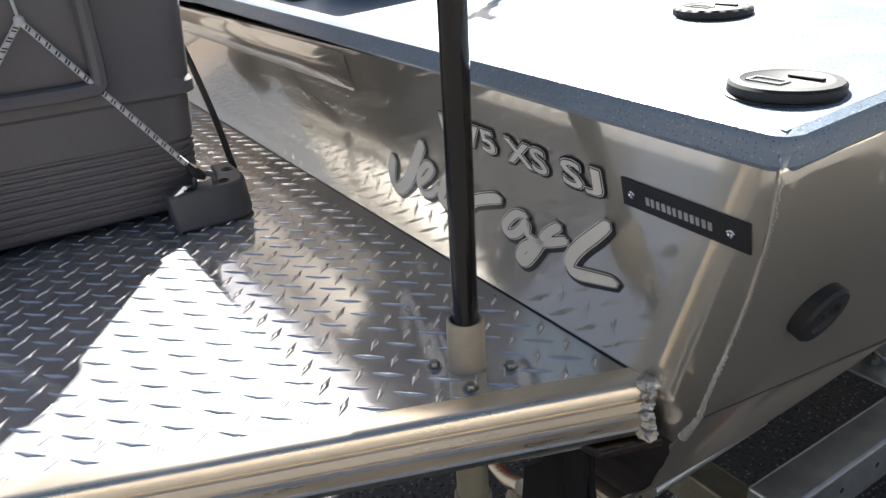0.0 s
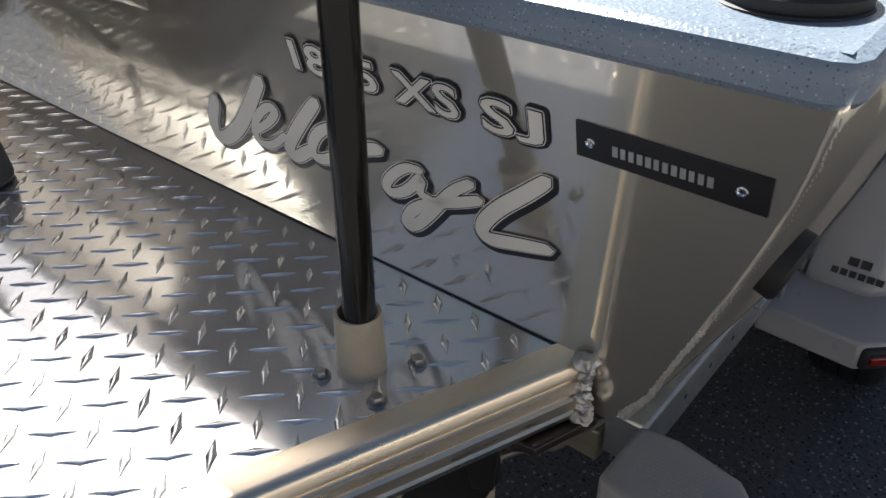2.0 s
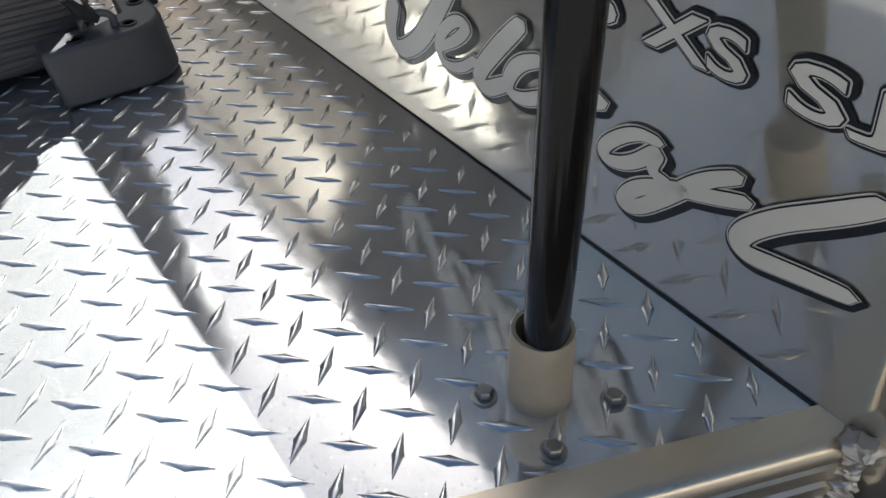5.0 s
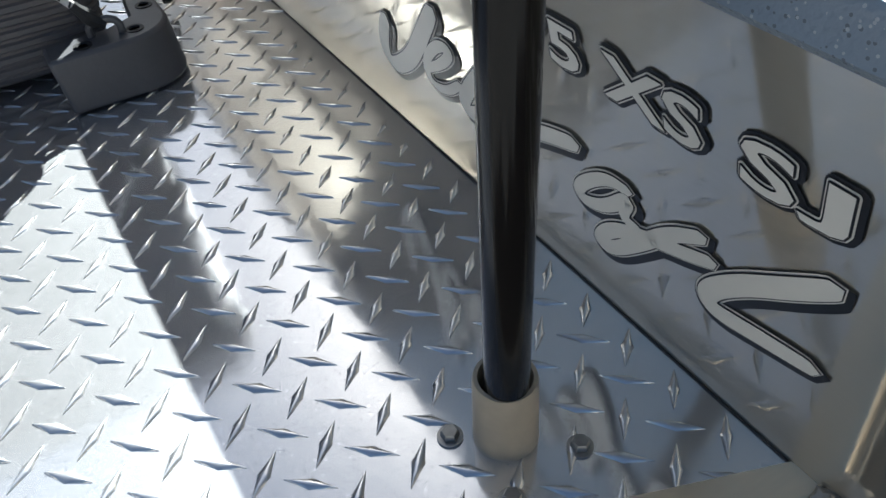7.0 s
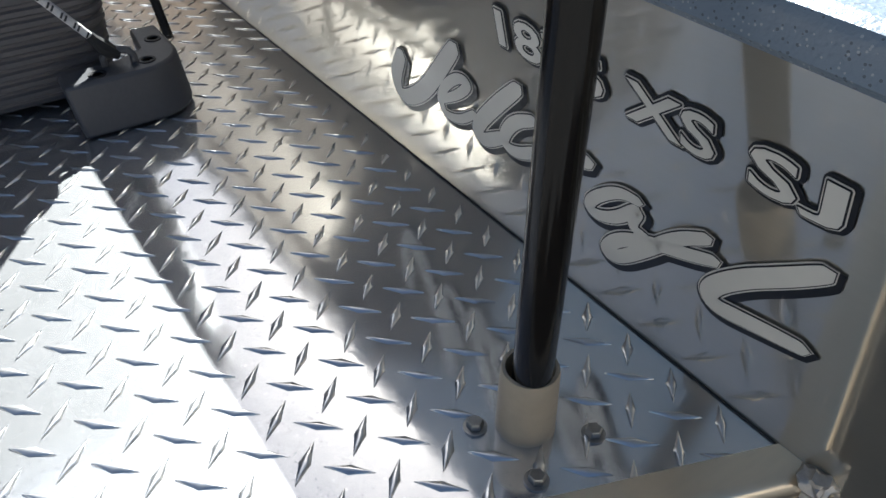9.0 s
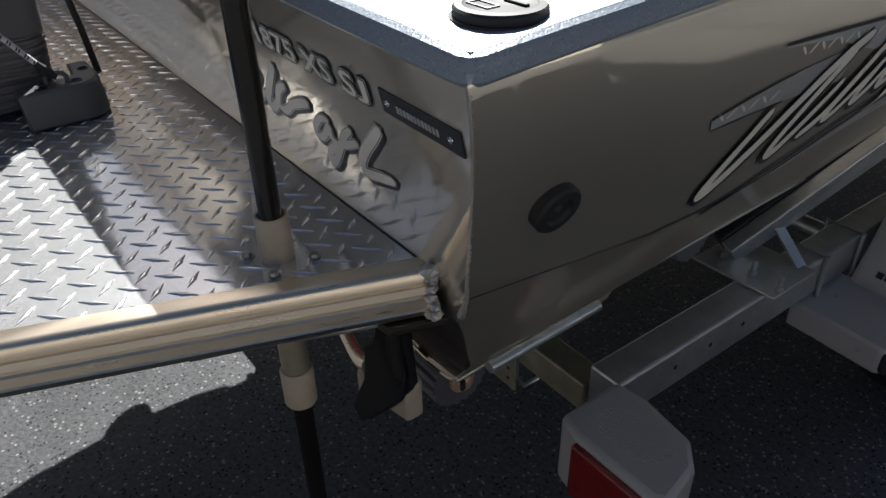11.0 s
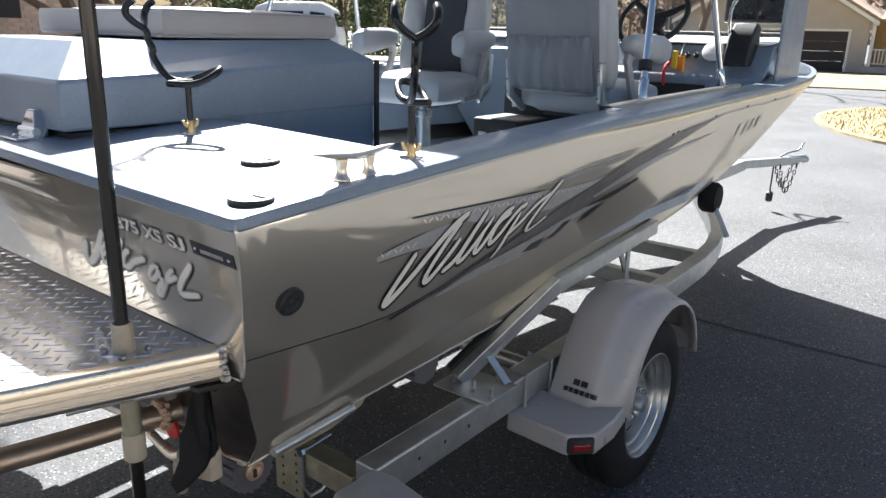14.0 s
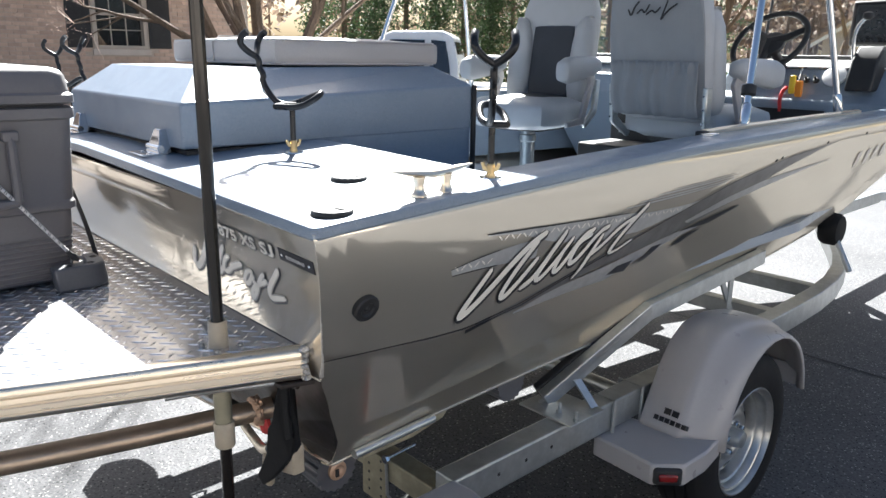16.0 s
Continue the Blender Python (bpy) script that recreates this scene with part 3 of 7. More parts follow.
for a, b in zip(rows, rows[1:]):
    for k in range(len(prof) - 1):
        bm.faces.new((a[k], a[k + 1], b[k + 1], b[k]))
inner = [[bm.verts.new((-0.006 - 2.388 * i / NX, 0.006 + 0.514 * j / NY, deck_z(-0.006 - 2.388 * i / NX, 0.006 + 0.514 * j / NY))) for i in range(NX + 1)] for j in range(NY + 1)]
for a, b in zip(inner, inner[1:]):
    for i in range(NX):
        bm.faces.new((a[i], a[i + 1], b[i + 1], b[i]))
# forward face down into the cockpit
low = [bm.verts.new((MID + (v.co.x - MID) * 0.88, 0.52, 1.02)) for v in inner[-1]]
for i in range(NX):
    bm.faces.new((inner[-1][i], inner[-1][i + 1], low[i + 1], low[i]))
part("aft_deck", bm, COAT, boat, "grey speckled non-slip aft deck")

# gunwale caps, port and starboard
for sign in (1, -1):
    bm, loops = B(), []
    ys = [0.52 + (5.2 - 0.52) * k / 40 for k in range(41)]
    for y in ys:
        hb, z = half_beam(y), sheer_z(y)
        width = 0.135 + 0.10 * max(0, y - 3.0) ** 1.2
        sect = ((0.0, -0.012), (0.0035, -0.008), (0.0035, 0.006), (0.0015, 0.0105), (-0.006, 0.013), (-width + 0.012, 0.013), (-width + 0.003, 0.008), (-width, -0.002), (-width, -0.06), (-width - 0.14 - 0.2 * max(0, y - 2.5) / 2.7, -0.36))
        loops.append([Vector((MID + sign * max(hb + o, 0.02), y, z + h)) for o, h in sect])
    rings(bm, loops, closed=False)
    part("gunwale", bm, COAT, boat, "grey speckled gunwale cap")

# bow deck
bm, rows = B(), []
for k in range(13):
    y = 3.9 + (5.2 - 3.9) * k / 12
    w = max(half_beam(y) - 0.03, 0.03)
    rows.append([bm.verts.new((MID + w * t, y, sheer_z(y) + 0.016 + 0.03 * (1 - t * t))) for t in (-1, -0.6, -0.2, 0.2, 0.6, 1)])
front = [bm.verts.new((MID + (half_beam(5.2) - 0.01) * t, 5.2 + 0.385 * math.sqrt(max(0, 1 - t * t)), sheer_z(5.2) + 0.016 + 0.03 * (1 - t * t))) for t in (-1, -0.6, -0.2, 0.2, 0.6, 1)]
rows.append(front)
for a, b in zip(rows, rows[1:]):
    for i in range(5):
        bm.faces.new((a[i], a[i + 1], b[i + 1], b[i]))
part("bow_deck", bm, COAT, boat, "pale coated bow deck", thick=0.03)

# cockpit floor
bm = B()
slab(bm, [(MID - 0.99, 0.5), (MID + 0.99, 0.5), (MID + 0.97, 2.6), (MID + 0.75, 3.9), (MID - 0.75, 3.9), (MID - 0.97, 2.6)], 0.98, 1.02)
part("cockpit_floor", bm, COAT, boat, "grey coated cockpit floor", smooth=False)

# tread plate platform
PX, PY = -0.2715, -0.0535
SB, AFT = (-0.151, 0.0645), (-0.45, -0.745)
bm = B()
tread_outline = [(SB[0] - 0.006, SB[1] + 0.0015), (AFT[0] - 0.02, AFT[1] + 0.02), (2 * MID - AFT[0] + 0.02, AFT[1] + 0.02), (2 * MID - SB[0] + 0.006, SB[1] + 0.0015)]
slab(bm, tread_outline, 1.132, 1.136)
part("tread_plate", bm, TREAD, boat, "bright aluminium tread plate", smooth=False)


def inside(x, y, margin):
    edge = SB[0] + (y - SB[1]) * (AFT[0] - SB[0]) / (AFT[1] - SB[1]) - margin
    return 2 * MID - edge < x < edge and AFT[1] + margin < y < SB[1] - margin


bm, r = B(), random.Random(2)
for j in range(-18, 7):
    for i in range(-34, 8):
        for kind in (0, 1):
            cx = -0.404 + 0.0404 * i + 0.0005 * j + 0.0195 * kind
            cy = -0.147 + 0.0384 * j + 0.0008 * i + 0.0205 * kind
            if not inside(cx, cy, 0.009) or (cx - PX) ** 2 + (cy - PY) ** 2 < 0.024 ** 2:
                continue
            a = radians(46 if kind else 135) + r.uniform(-0.03, 0.03)
            ca, sa = math.cos(a), math.sin(a)
            half, wide = 0.0168 * r.uniform(0.96, 1.04), 0.0040 * r.uniform(0.9, 1.1)
            shape = ((-1, 0.0), (-0.72, 0.30), (-0.40, 0.56), (-0.16, 0.80), (0, 1.0), (0.16, 0.80), (0.40, 0.56), (0.72, 0.30), (1, 0.0), (0.72, -0.30), (0.40, -0.56), (0.16, -0.80), (0, -1.0), (-0.16, -0.80), (-0.40, -0.56), (-0.72, -0.30))

            def lug_ring(long, narrow, lift):
                return [bm.verts.new((cx + t * half * long * ca - w * wide * narrow * sa, cy + t * half * long * sa + w * wide * narrow * ca, 1.1361 + lift * (1 - 0.45 * t * t))) for t, w in shape]
            levels = [lug_ring(1.0, 1.0, 0.0), lug_ring(0.97, 0.80, 0.0007), lug_ring(0.92, 0.50, 0.00145)]
            for lo_ring, hi_ring in zip(levels, levels[1:]):
                for k in range(16):
                    bm.faces.new((lo_ring[k], lo_ring[(k + 1) % 16], hi_ring[(k + 1) % 16], hi_ring[k]))
            crest = [bm.verts.new((cx + u * half * ca, cy + u * half * sa, 1.1361 + h)) for u, h in ((-0.6, 0.0013), (0.0, 0.00175), (0.6, 0.0013))]
            hi_ring = levels[-1]
            for k in range(16):
                t0, t1 = shape[k][0], shape[(k + 1) % 16][0]
                p, q = (0 if t0 < -0.3 else 2 if t0 > 0.3 else 1), (0 if t1 < -0.3 else 2 if t1 > 0.3 else 1)
                bm.faces.new((hi_ring[k], hi_ring[(k + 1) % 16], crest[q], crest[p]) if p != q else (hi_ring[k], hi_ring[(k + 1) % 16], crest[p]))
tagged(part("tread_relief", bm, TREAD_LUG, boat, "raised diamond lugs", smooth=True), kind="stuff")

# extruded edge rail of the platform: starboard, aft and port runs
RAIL_PROFILE = [(-0.016, 0.0032), (0.003, 0.0036), (0.008, 0.0022), (0.0108, -0.0015), (0.0118, -0.0115), (0.0085, -0.0135), (0.0085, -0.016), (0.0115, -0.018), (0.0125, -0.027), (0.0095, -0.0295), (0.0095, -0.032), (0.0125, -0.0345), (0.0125, -0.044), (0.0095, -0.0465), (0.0095, -0.0485), (0.0115, -0.0505), (0.009, -0.058), (0.002, -0.0615), (-0.016, -0.0615)]
corner_s, corner_p = Vector((AFT[0], AFT[1])), Vector((2 * MID - AFT[0], AFT[1]))
for a, b in ((Vector(SB), corner_s), (corner_s, corner_p), (corner_p, Vector((2 * MID - SB[0], SB[1])))):
    bm = B()
    d = (b - a).normalized()
    out = Vector((-d.y, d.x)) if (Vector((-d.y, d.x)).dot((a + b) / 2 - Vector((MID, 0.0))) > 0) else Vector((d.y, -d.x))
    loops = []
    for p in (a, a.lerp(b, 0.5), b):
        loops.append([Vector((p.x + out.x * o, p.y + out.y * o, 1.1355 + h)) for o, h in RAIL_PROFILE])
    rings(bm, loops)
    part("platform_rail", bm, RAIL, boat, "ribbed aluminium edge rail")

# lumpy weld where the rail meets the hull
bm, r = B(), random.Random(7)
for k in range(6):
    z = 1.139 - k * 0.0118
    c = Vector((SB[0] + 0.013 + r.uniform(-0.002, 0.002), SB[1] - 0.004 + r.uniform(-0.002, 0.002), z))
    tmp = bmesh.new()
    bmesh.ops.create_icosphere(tmp, subdivisions=3, radius=1)
    keep = {}
    s = Vector((0.0085, 0.008, 0.0066)) * r.uniform(0.85, 1.15) * (1.25 if k == 0 else 1)
    for v in tmp.verts:
        w = 1 + 0.42 * noise.noise(v.co * 1.9 + Vector((k * 3.1, 0, 0))) + 0.12 * noise.noise(v.co * 6 + Vector((k, 2, 0)))
        keep[v] = bm.verts.new(c + Vector((v.co.x * s.x, v.co.y * s.y, v.co.z * s.z)) * w)
    for f in tmp.faces:
        bm.faces.new([keep[v] for v in f.verts])
    tmp.free()
tagged(part("rail_weld", bm, WELD, boat, "lumpy aluminium weld"), kind="stuff")
bm = B()
tube(bm, [(-0.16 - 0.03 * k, 0.05 - 0.075 * k + 0.002 * math.sin(k * 2), 1.071 + 0.002 * math.cos(k * 3)) for k in range(4)], 0.0065, 8, 2)
part("under_weld", bm, WELD, boat, "weld under the edge rail")

# dark sealant line where platform and transom meet
bm = B()
tube(bm, [(-0.16, 0.0638, 1.1366), (-0.8, 0.0640, 1.1366), (-1.4, 0.0638, 1.1366), (-2.2, 0.0640, 1.1366)], 0.0008, 6)
part("seam_line", bm, INK, boat, "dark seam at the transom")

# socket for the stake pole
bm = B()
lathe(bm, (PX, PY, 1.136), (0, 0, 1), [(0.0, 0.0195), (0.002, 0.0192), (0.05, 0.0182), (0.0525, 0.0175), (0.0525, 0.0152), (0.04, 0.0148), (0.0, 0.0148)], 32)
part("pole_sleeve", bm, PVC, boat, "tan plastic pole sleeve")
bm = B()
lathe(bm, (PX, PY, 1.076), (0, 0, -1), [(0.0, 0.0175), (0.105, 0.0172), (0.106, 0.0150)], 28)
part("lower_tube", bm, GALV_OLD, boat, "dull metal lower tube")
bm = B()
lathe(bm, (PX, PY, 0.972), (0, 0, -1), [(0.0, 0.0185), (0.003, 0.0205), (0.052, 0.0205), (0.055, 0.019), (0.055, 0.0145), (0.0, 0.0145)], 28)
part("lower_sleeve", bm, PVC, boat, "tan plastic lower sleeve")
for bx, by in ((-0.2867, -0.0822), (-0.2341, -0.0753), (-0.2399, -0.0241)):
    bm = B()
    lathe(bm, (bx, by, 1.136), (0, 0, 1), [(0, 0.0078), (0.0014, 0.0078), (0.0016, 0.0062)], 20)
    rings(bm, [circle((bx, by, 1.1376), (0, 0, 1), 0.0056, 6), circle((bx, by, 1.1415), (0, 0, 1), 0.0056, 6), circle((bx, by, 1.1428), (0, 0, 1), 0.0046, 6)])
    part("hex_bolt", bm, BOLT, boat, "zinc hex bolt")

# brace tube below the platform, the dark plate over its end, and its weld
bm = B()
tube(bm, [(-0.535, 0.20, 0.818), (-0.64, -0.10, 0.797), (-0.80, -0.60, 0.79), (-0.88, -0.68, 0.79), (-1.2, -0.69, 0.79), (-1.52, -0.68, 0.79), (-1.60, -0.60, 0.79), (-1.76, -0.10, 0.797), (2 * MID + 0.535, 0.20, 0.818)], 0.0275, 18, 2)
part("brace_tube", bm, BRACE_BROWN, boat, "brace tube tinted with the brown ground's reflection")
for sgn in (1, -1):
    X = lambda x: x if sgn > 0 else 2 * MID - x
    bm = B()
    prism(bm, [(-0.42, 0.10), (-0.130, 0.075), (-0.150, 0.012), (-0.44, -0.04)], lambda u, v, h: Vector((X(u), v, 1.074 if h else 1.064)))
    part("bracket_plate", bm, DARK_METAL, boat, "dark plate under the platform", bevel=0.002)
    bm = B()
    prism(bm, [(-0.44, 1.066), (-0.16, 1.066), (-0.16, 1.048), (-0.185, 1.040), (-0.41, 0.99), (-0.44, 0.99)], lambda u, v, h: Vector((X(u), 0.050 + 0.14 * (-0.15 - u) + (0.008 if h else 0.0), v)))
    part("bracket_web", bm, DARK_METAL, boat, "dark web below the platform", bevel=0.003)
    # a fat run of beads half round the tube's end
    bm, r = B(), random.Random(23)
    axis = Vector((0.105, 0.30, 0.021)).normalized()
    side = axis.cross(Vector((0, 0, 1))).normalized()
    up = side.cross(axis)
    for k in range(34):
        a = math.tau * (k % 17) / 17
        c = Vector((-0.550, 0.157, 0.815)) + (side * math.cos(a) + up * math.sin(a)) * 0.029 + axis * (0.010 * (k // 17) + r.uniform(-0.007, 0.007))
        q = r.uniform(1.0, 1.5)
        rings(bm, [circle(Vector((X((c + axis * d).x), (c + axis * d).y, (c + axis * d).z)), (0, 1, 0), 0.0085 * f * q, 7) for d, f in ((-0.006, 0.45), (-0.003, 0.9), (0.002, 1.0), (0.006, 0.5))])
    tagged(part("tube_weld", bm, HUB, boat, "golden weld round the tube"), kind="stuff")

# through-hull fitting
bm = B()
c = decal_pt(0.130, 1.243, 0.003)
nrm = (decal_pt(0.130, 1.243, 1.0) - c).normalized()
lathe(bm, c, nrm, [(-0.008, 0.027), (0.004, 0.0275), (0.007, 0.025), (0.0075, 0.016), (0.004, 0.013), (0.003, 0.006), (0.006, 0.002)], 30)
part("drain_fitting", bm, BLACK_MATT, boat, "round black drain fitting")

# fuel caps on the deck
for cx, cy, ridged in ((-0.262, 0.257, True), (-0.054, 0.074, False)):
    z = deck_z(cx, cy) - 0.004
    bm = B()
    lathe(bm, (cx, cy, z - 0.001), (0, 0, 1), [(0, 0.0405), (0.004, 0.0405), (0.0045, 0.039), (0.005, 0.036)], 40)
    cap = part("cap_flange", bm, BLACK_MATT, boat, "black fuel cap flange")
    bm = B()
    n = 72 if ridged else 40
    loop = lambda rr, zz, k: [Vector((cx + rr * (1 + (0.02 if ridged and i % 4 < 2 else 0) * k) * math.cos(math.tau * i / n), cy + rr * (1 + (0.02 if ridged and i % 4 < 2 else 0) * k) * math.sin(math.tau * i / n), zz)) for i in range(n)]
    rings(bm, [loop(0.0375, z + 0.002, 1), loop(0.038, z + 0.0035, 1), loop(0.038, z + 0.0095, 1), loop(0.0362, z + 0.0115, 0), loop(0.030, z + 0.012, 0), loop(0.0292, z + 0.0114, 0)])
    lid = part("cap_lid", bm, BLACK_MATT, cap, "ridged black cap" if ridged else "smooth black cap")
    # moulded tab and label frame on the lid
    bm = B()
    box(bm, (cx - 0.004, cy + 0.006, z + 0.0112), (cx + 0.022, cy + 0.011, z + 0.0136))
    part("lid_tab", bm, BLACK_MATT, lid, "small moulded tab", bevel=0.001)
    bm = B()
    for x0, y0, x1, y1 in ((-0.018, -0.020, 0.008, -0.0188), (-0.018, -0.0085, 0.008, -0.0073), (-0.018, -0.0188, -0.0168, -0.0085), (0.0068, -0.0188, 0.008, -0.0085)):
        box(bm, (cx + x0, cy + y0, z + 0.0112), (cx + x1, cy + y1, z + 0.0126))
    part("label_frame", bm, SILVER, lid, "pale label outline")

# cleat
bm = B()
cz = deck_z(-0.04, 0.30)
for py in (0.262, 0.332):
    lathe(bm, (-0.038, py, cz - 0.002), (0, 0, 1), [(0, 0.0165), (0.003, 0.0165), (0.005, 0.014), (0.012, 0.0105), (0.022, 0.0095), (0.032, 0.012), (0.038, 0.012)], 20)
loops = []
for k in range(15):
    t = -1 + 2 * k / 14
    rr = 0.0115 * (1 - 0.86 * abs(t) ** 2.2)
    loops.append(circle((-0.042 + 0.004 * t, 0.30 + 0.102 * t, cz + 0.038 + 0.012 * abs(t) ** 1.5), (0, 1, 0.0), max(rr, 0.002) * 1.1, 12, ry=max(rr, 0.0016) * 0.75))
rings(bm, loops)
part("cleat", bm, RAIL, boat, "cast aluminium mooring cleat")

# serial plate on the transom with two rivets and a row of unreadable characters
bm = B()
prism(bm, [(-0.1408, 1.3275), (-0.0262, 1.3235), (-0.0255, 1.3475), (-0.1405, 1.351)], lambda u, v, h: transom_pt(u, v, 0.0016 if h else -0.001))
plate = part("serial_plate", bm, PLATE, boat, "black etched serial plate", smooth=False)
for u, v in ((-0.131, 1.3385), (-0.0405, 1.3355)):
    bm = B()
    c = transom_pt(u, v, 0.0012)
    lathe(bm, c, (0, -0.971, -0.238), [(0, 0.0037), (0.0012, 0.0034), (0.0016, 0.0025), (0.0006, 0.0018), (0.0005, 0.001)], 16)
    part("rivet", bm, CHROME, plate, "small steel rivet")
for k in range(12):
    bm = B()
    u = -0.1165 + k * 0.00518
    v = 1.338 - (u + 0.14) * 0.031
    w = (0.0034, 0.003, 0.0032, 0.0034)[k % 4]
    prism(bm, [(u, v - 0.0034), (u + w, v - 0.0034), (u + w, v + 0.0034), (u, v + 0.0034)], lambda a, b, h: transom_pt(a, b, 0.0021 if h else 0.001))
    part("etched_bar", bm, SILVER, plate, smooth=False)

# ---- lettering and graphics on the boat ----
def on_transom(u, v, h):
    return transom_pt(u, v, 0.0009 + h)


def model_text(word, u0, u1):
    """Outlined capitals of the model mark, dark rim below cream face, between two places across the transom."""
    slope, base, tall = -0.018, 1.3290, 0.0250
    flat_ob = letters(word, 0.0335, lambda a, b, h: Vector((a, b, 0.0)), 0.0006, "model_mark", None, CREAM, "cream model mark")
    xs, ys = [v.co.x for v in flat_ob.data.vertices], [v.co.y for v in flat_ob.data.vertices]
    lo, hi, low, high = min(xs), max(xs), min(ys), max(ys)
    spots = [(u0 + (x - lo) * (u1 - u0) / (hi - lo), (y - low) * tall / (high - low)) for x, y in zip(xs, ys)]
    faces = [tuple(p.vertices) for p in flat_ob.data.polygons]
    for name, radius, lift, mat, label in (("model_mark_rim", 0.0036, 0.0, INK, "black rim of the model mark"), ("model_mark_keyline", 0.0016, 0.0005, CREAM, "cream keyline of the model mark"),
                                           ("model_mark_edge", 0.0009, 0.0009, INK, "thin black edge of the model mark")):
        # the outline is swept round the letters, so that its corners are round
        bm = B()
        for k in range(18):
            a = math.tau * k / 18
            vs = []
            for u, w in spots:
                uu = u + radius * math.cos(a) + (0.0008 if radius > 0.003 else 0.0)
                vs.append(bm.verts.new(on_transom(uu, base + w + radius * math.sin(a) + slope * (uu + 0.40), lift + 0.000012 * k)))
            for f in faces:
                bm.faces.new([vs[i] for i in f])
        tagged(part(name, bm, mat, boat, label, smooth=False), kind="stuff")
    for v, (u, w) in zip(flat_ob.data.vertices, spots):
        v.co = on_transom(u, base + w + slope * (u + 0.40), 0.0013) - boat.location
    flat_ob.parent = boat


model_text("1875", -0.400, -0.307)
model_text("XS", -0.2900, -0.2315)
model_text("S", -0.2115, -0.1865)
model_text("J", -0.1850, -0.1640)

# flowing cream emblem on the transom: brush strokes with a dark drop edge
STROKES = [
    ([(-0.547, 1.2666), (-0.574, 1.2323), (-0.571, 1.2111), (-0.527, 1.2367), (-0.49, 1.273), (-0.458, 1.3056)], 0.015),
    ([(-0.501, 1.2417), (-0.465, 1.2625), (-0.446, 1.2812), (-0.466, 1.2783), (-0.497, 1.2513), (-0.499, 1.2297), (-0.474, 1.2344), (-0.449, 1.2528)], 0.0085),
    ([(-0.387, 1.3025), (-0.418, 1.2745), (-0.452, 1.2398), (-0.448, 1.2274), (-0.414, 1.2489)], 0.0125),
    ([(-0.374, 1.2827), (-0.4, 1.2699), (-0.419, 1.2438), (-0.404, 1.2389), (-0.371, 1.2583)], 0.0105),
    ([(-0.379, 1.2559), (-0.347, 1.2689), (-0.322, 1.2766)], 0.0115),
    ([(-0.281, 1.2697), (-0.299, 1.268), (-0.326, 1.2446), (-0.326, 1.232), (-0.303, 1.2413), (-0.279, 1.2671), (-0.29, 1.2448), (-0.275, 1.2437)], 0.0092),
    ([(-0.231, 1.275), (-0.253, 1.2601), (-0.277, 1.2319), (-0.303, 1.2051), (-0.316, 1.2034), (-0.301, 1.226), (-0.271, 1.2431), (-0.245, 1.2526), (-0.225, 1.262)], 0.0105),
    ([(-0.164, 1.3001), (-0.184, 1.2818), (-0.209, 1.2608), (-0.229, 1.2371), (-0.226, 1.2252), (-0.2, 1.2319), (-0.167, 1.2396)], 0.0125),
]
for pts, w in STROKES:
    bm = ribbon(B(), [(u + 0.0016, v - 0.0022) for u, v in pts], w + 0.0095, on_transom, 0.0)
    stroke = part("emblem_stroke", bm, INK, boat, "dark edge of a cream emblem stroke", smooth=False)
    part("stroke_keyline", ribbon(B(), pts, w + 0.0040, on_transom, 0.0005), CREAM, stroke, "cream keyline", smooth=False)
    part("stroke_edge", ribbon(B(), pts, w + 0.0020, on_transom, 0.0009), INK, stroke, smooth=False)
    part("stroke_face", ribbon(B(), pts, w + 0.0002, on_transom, 0.0013), CREAM, stroke, "cream brush stroke", smooth=False)


# side graphics
def flat(bm, pts, h):
    bm.faces.new([bm.verts.new(decal_pt(y, z, h)) for y, z in pts])


def band(bm, top, low, h, n=14):
    """A strip between two runs of (y, z)."""
    def at(run, t):
        s = t * (len(run) - 1)
        i = min(int(s), len(run) - 2)
        f = s - i
        return (run[i][0] + (run[i + 1][0] - run[i][0]) * f, run[i][1] + (run[i + 1][1] - run[i][1]) * f)
    a = [bm.verts.new(decal_pt(*at(top, k / n), h)) for k in range(n + 1)]
    b = [bm.verts.new(decal_pt(*at(low, k / n), h)) for k in range(n + 1)]
    for k in range(n):
        bm.faces.new((a[k], a[k + 1], b[k + 1], b[k]))


# plate-pattern bands behind the emblem
bm = B()
band(bm, [(0.330, 1.284), (0.40, 1.296), (0.50, 1.306), (0.60, 1.31)], [(0.336, 1.271), (0.40, 1.272), (0.50, 1.268), (0.60, 1.262)], 0.0)
band(bm, [(0.421, 1.3435), (0.51, 1.340), (0.70, 1.331), (0.93, 1.322), (1.04, 1.309), (1.32, 1.300)], [(0.425, 1.341), (0.53, 1.331), (0.62, 1.300), (0.80, 1.262), (1.04, 1.256), (1.23, 1.285)], 0.0)
part("plate_graphic", bm, SILVER, boat, "silver tread-pattern graphic", smooth=False)
bm, r = B(), random.Random(5)
for k in range(46):
    y = 0.345 + 0.0195 * k
    z = 1.284 if y < 0.48 else 1.333 - (y - 0.48) * 0.035
    if y > 0.45:
        z = 1.332 - (y - 0.45) * 0.05
    a = radians(40 if k % 2 else 140)
    d = Vector((math.cos(a), math.sin(a))) * 0.0085
    ribbon(bm, [(y - d.x, z - d.y), (y, z + 0.0005), (y + d.x, z + d.y)], 0.0035, decal_pt, 0.0007, 0.9, 1)
tagged(part("plate_fleck", bm, CREAM, boat, "pale lug marks of the graphic", smooth=False), kind="stuff")
bm = B()
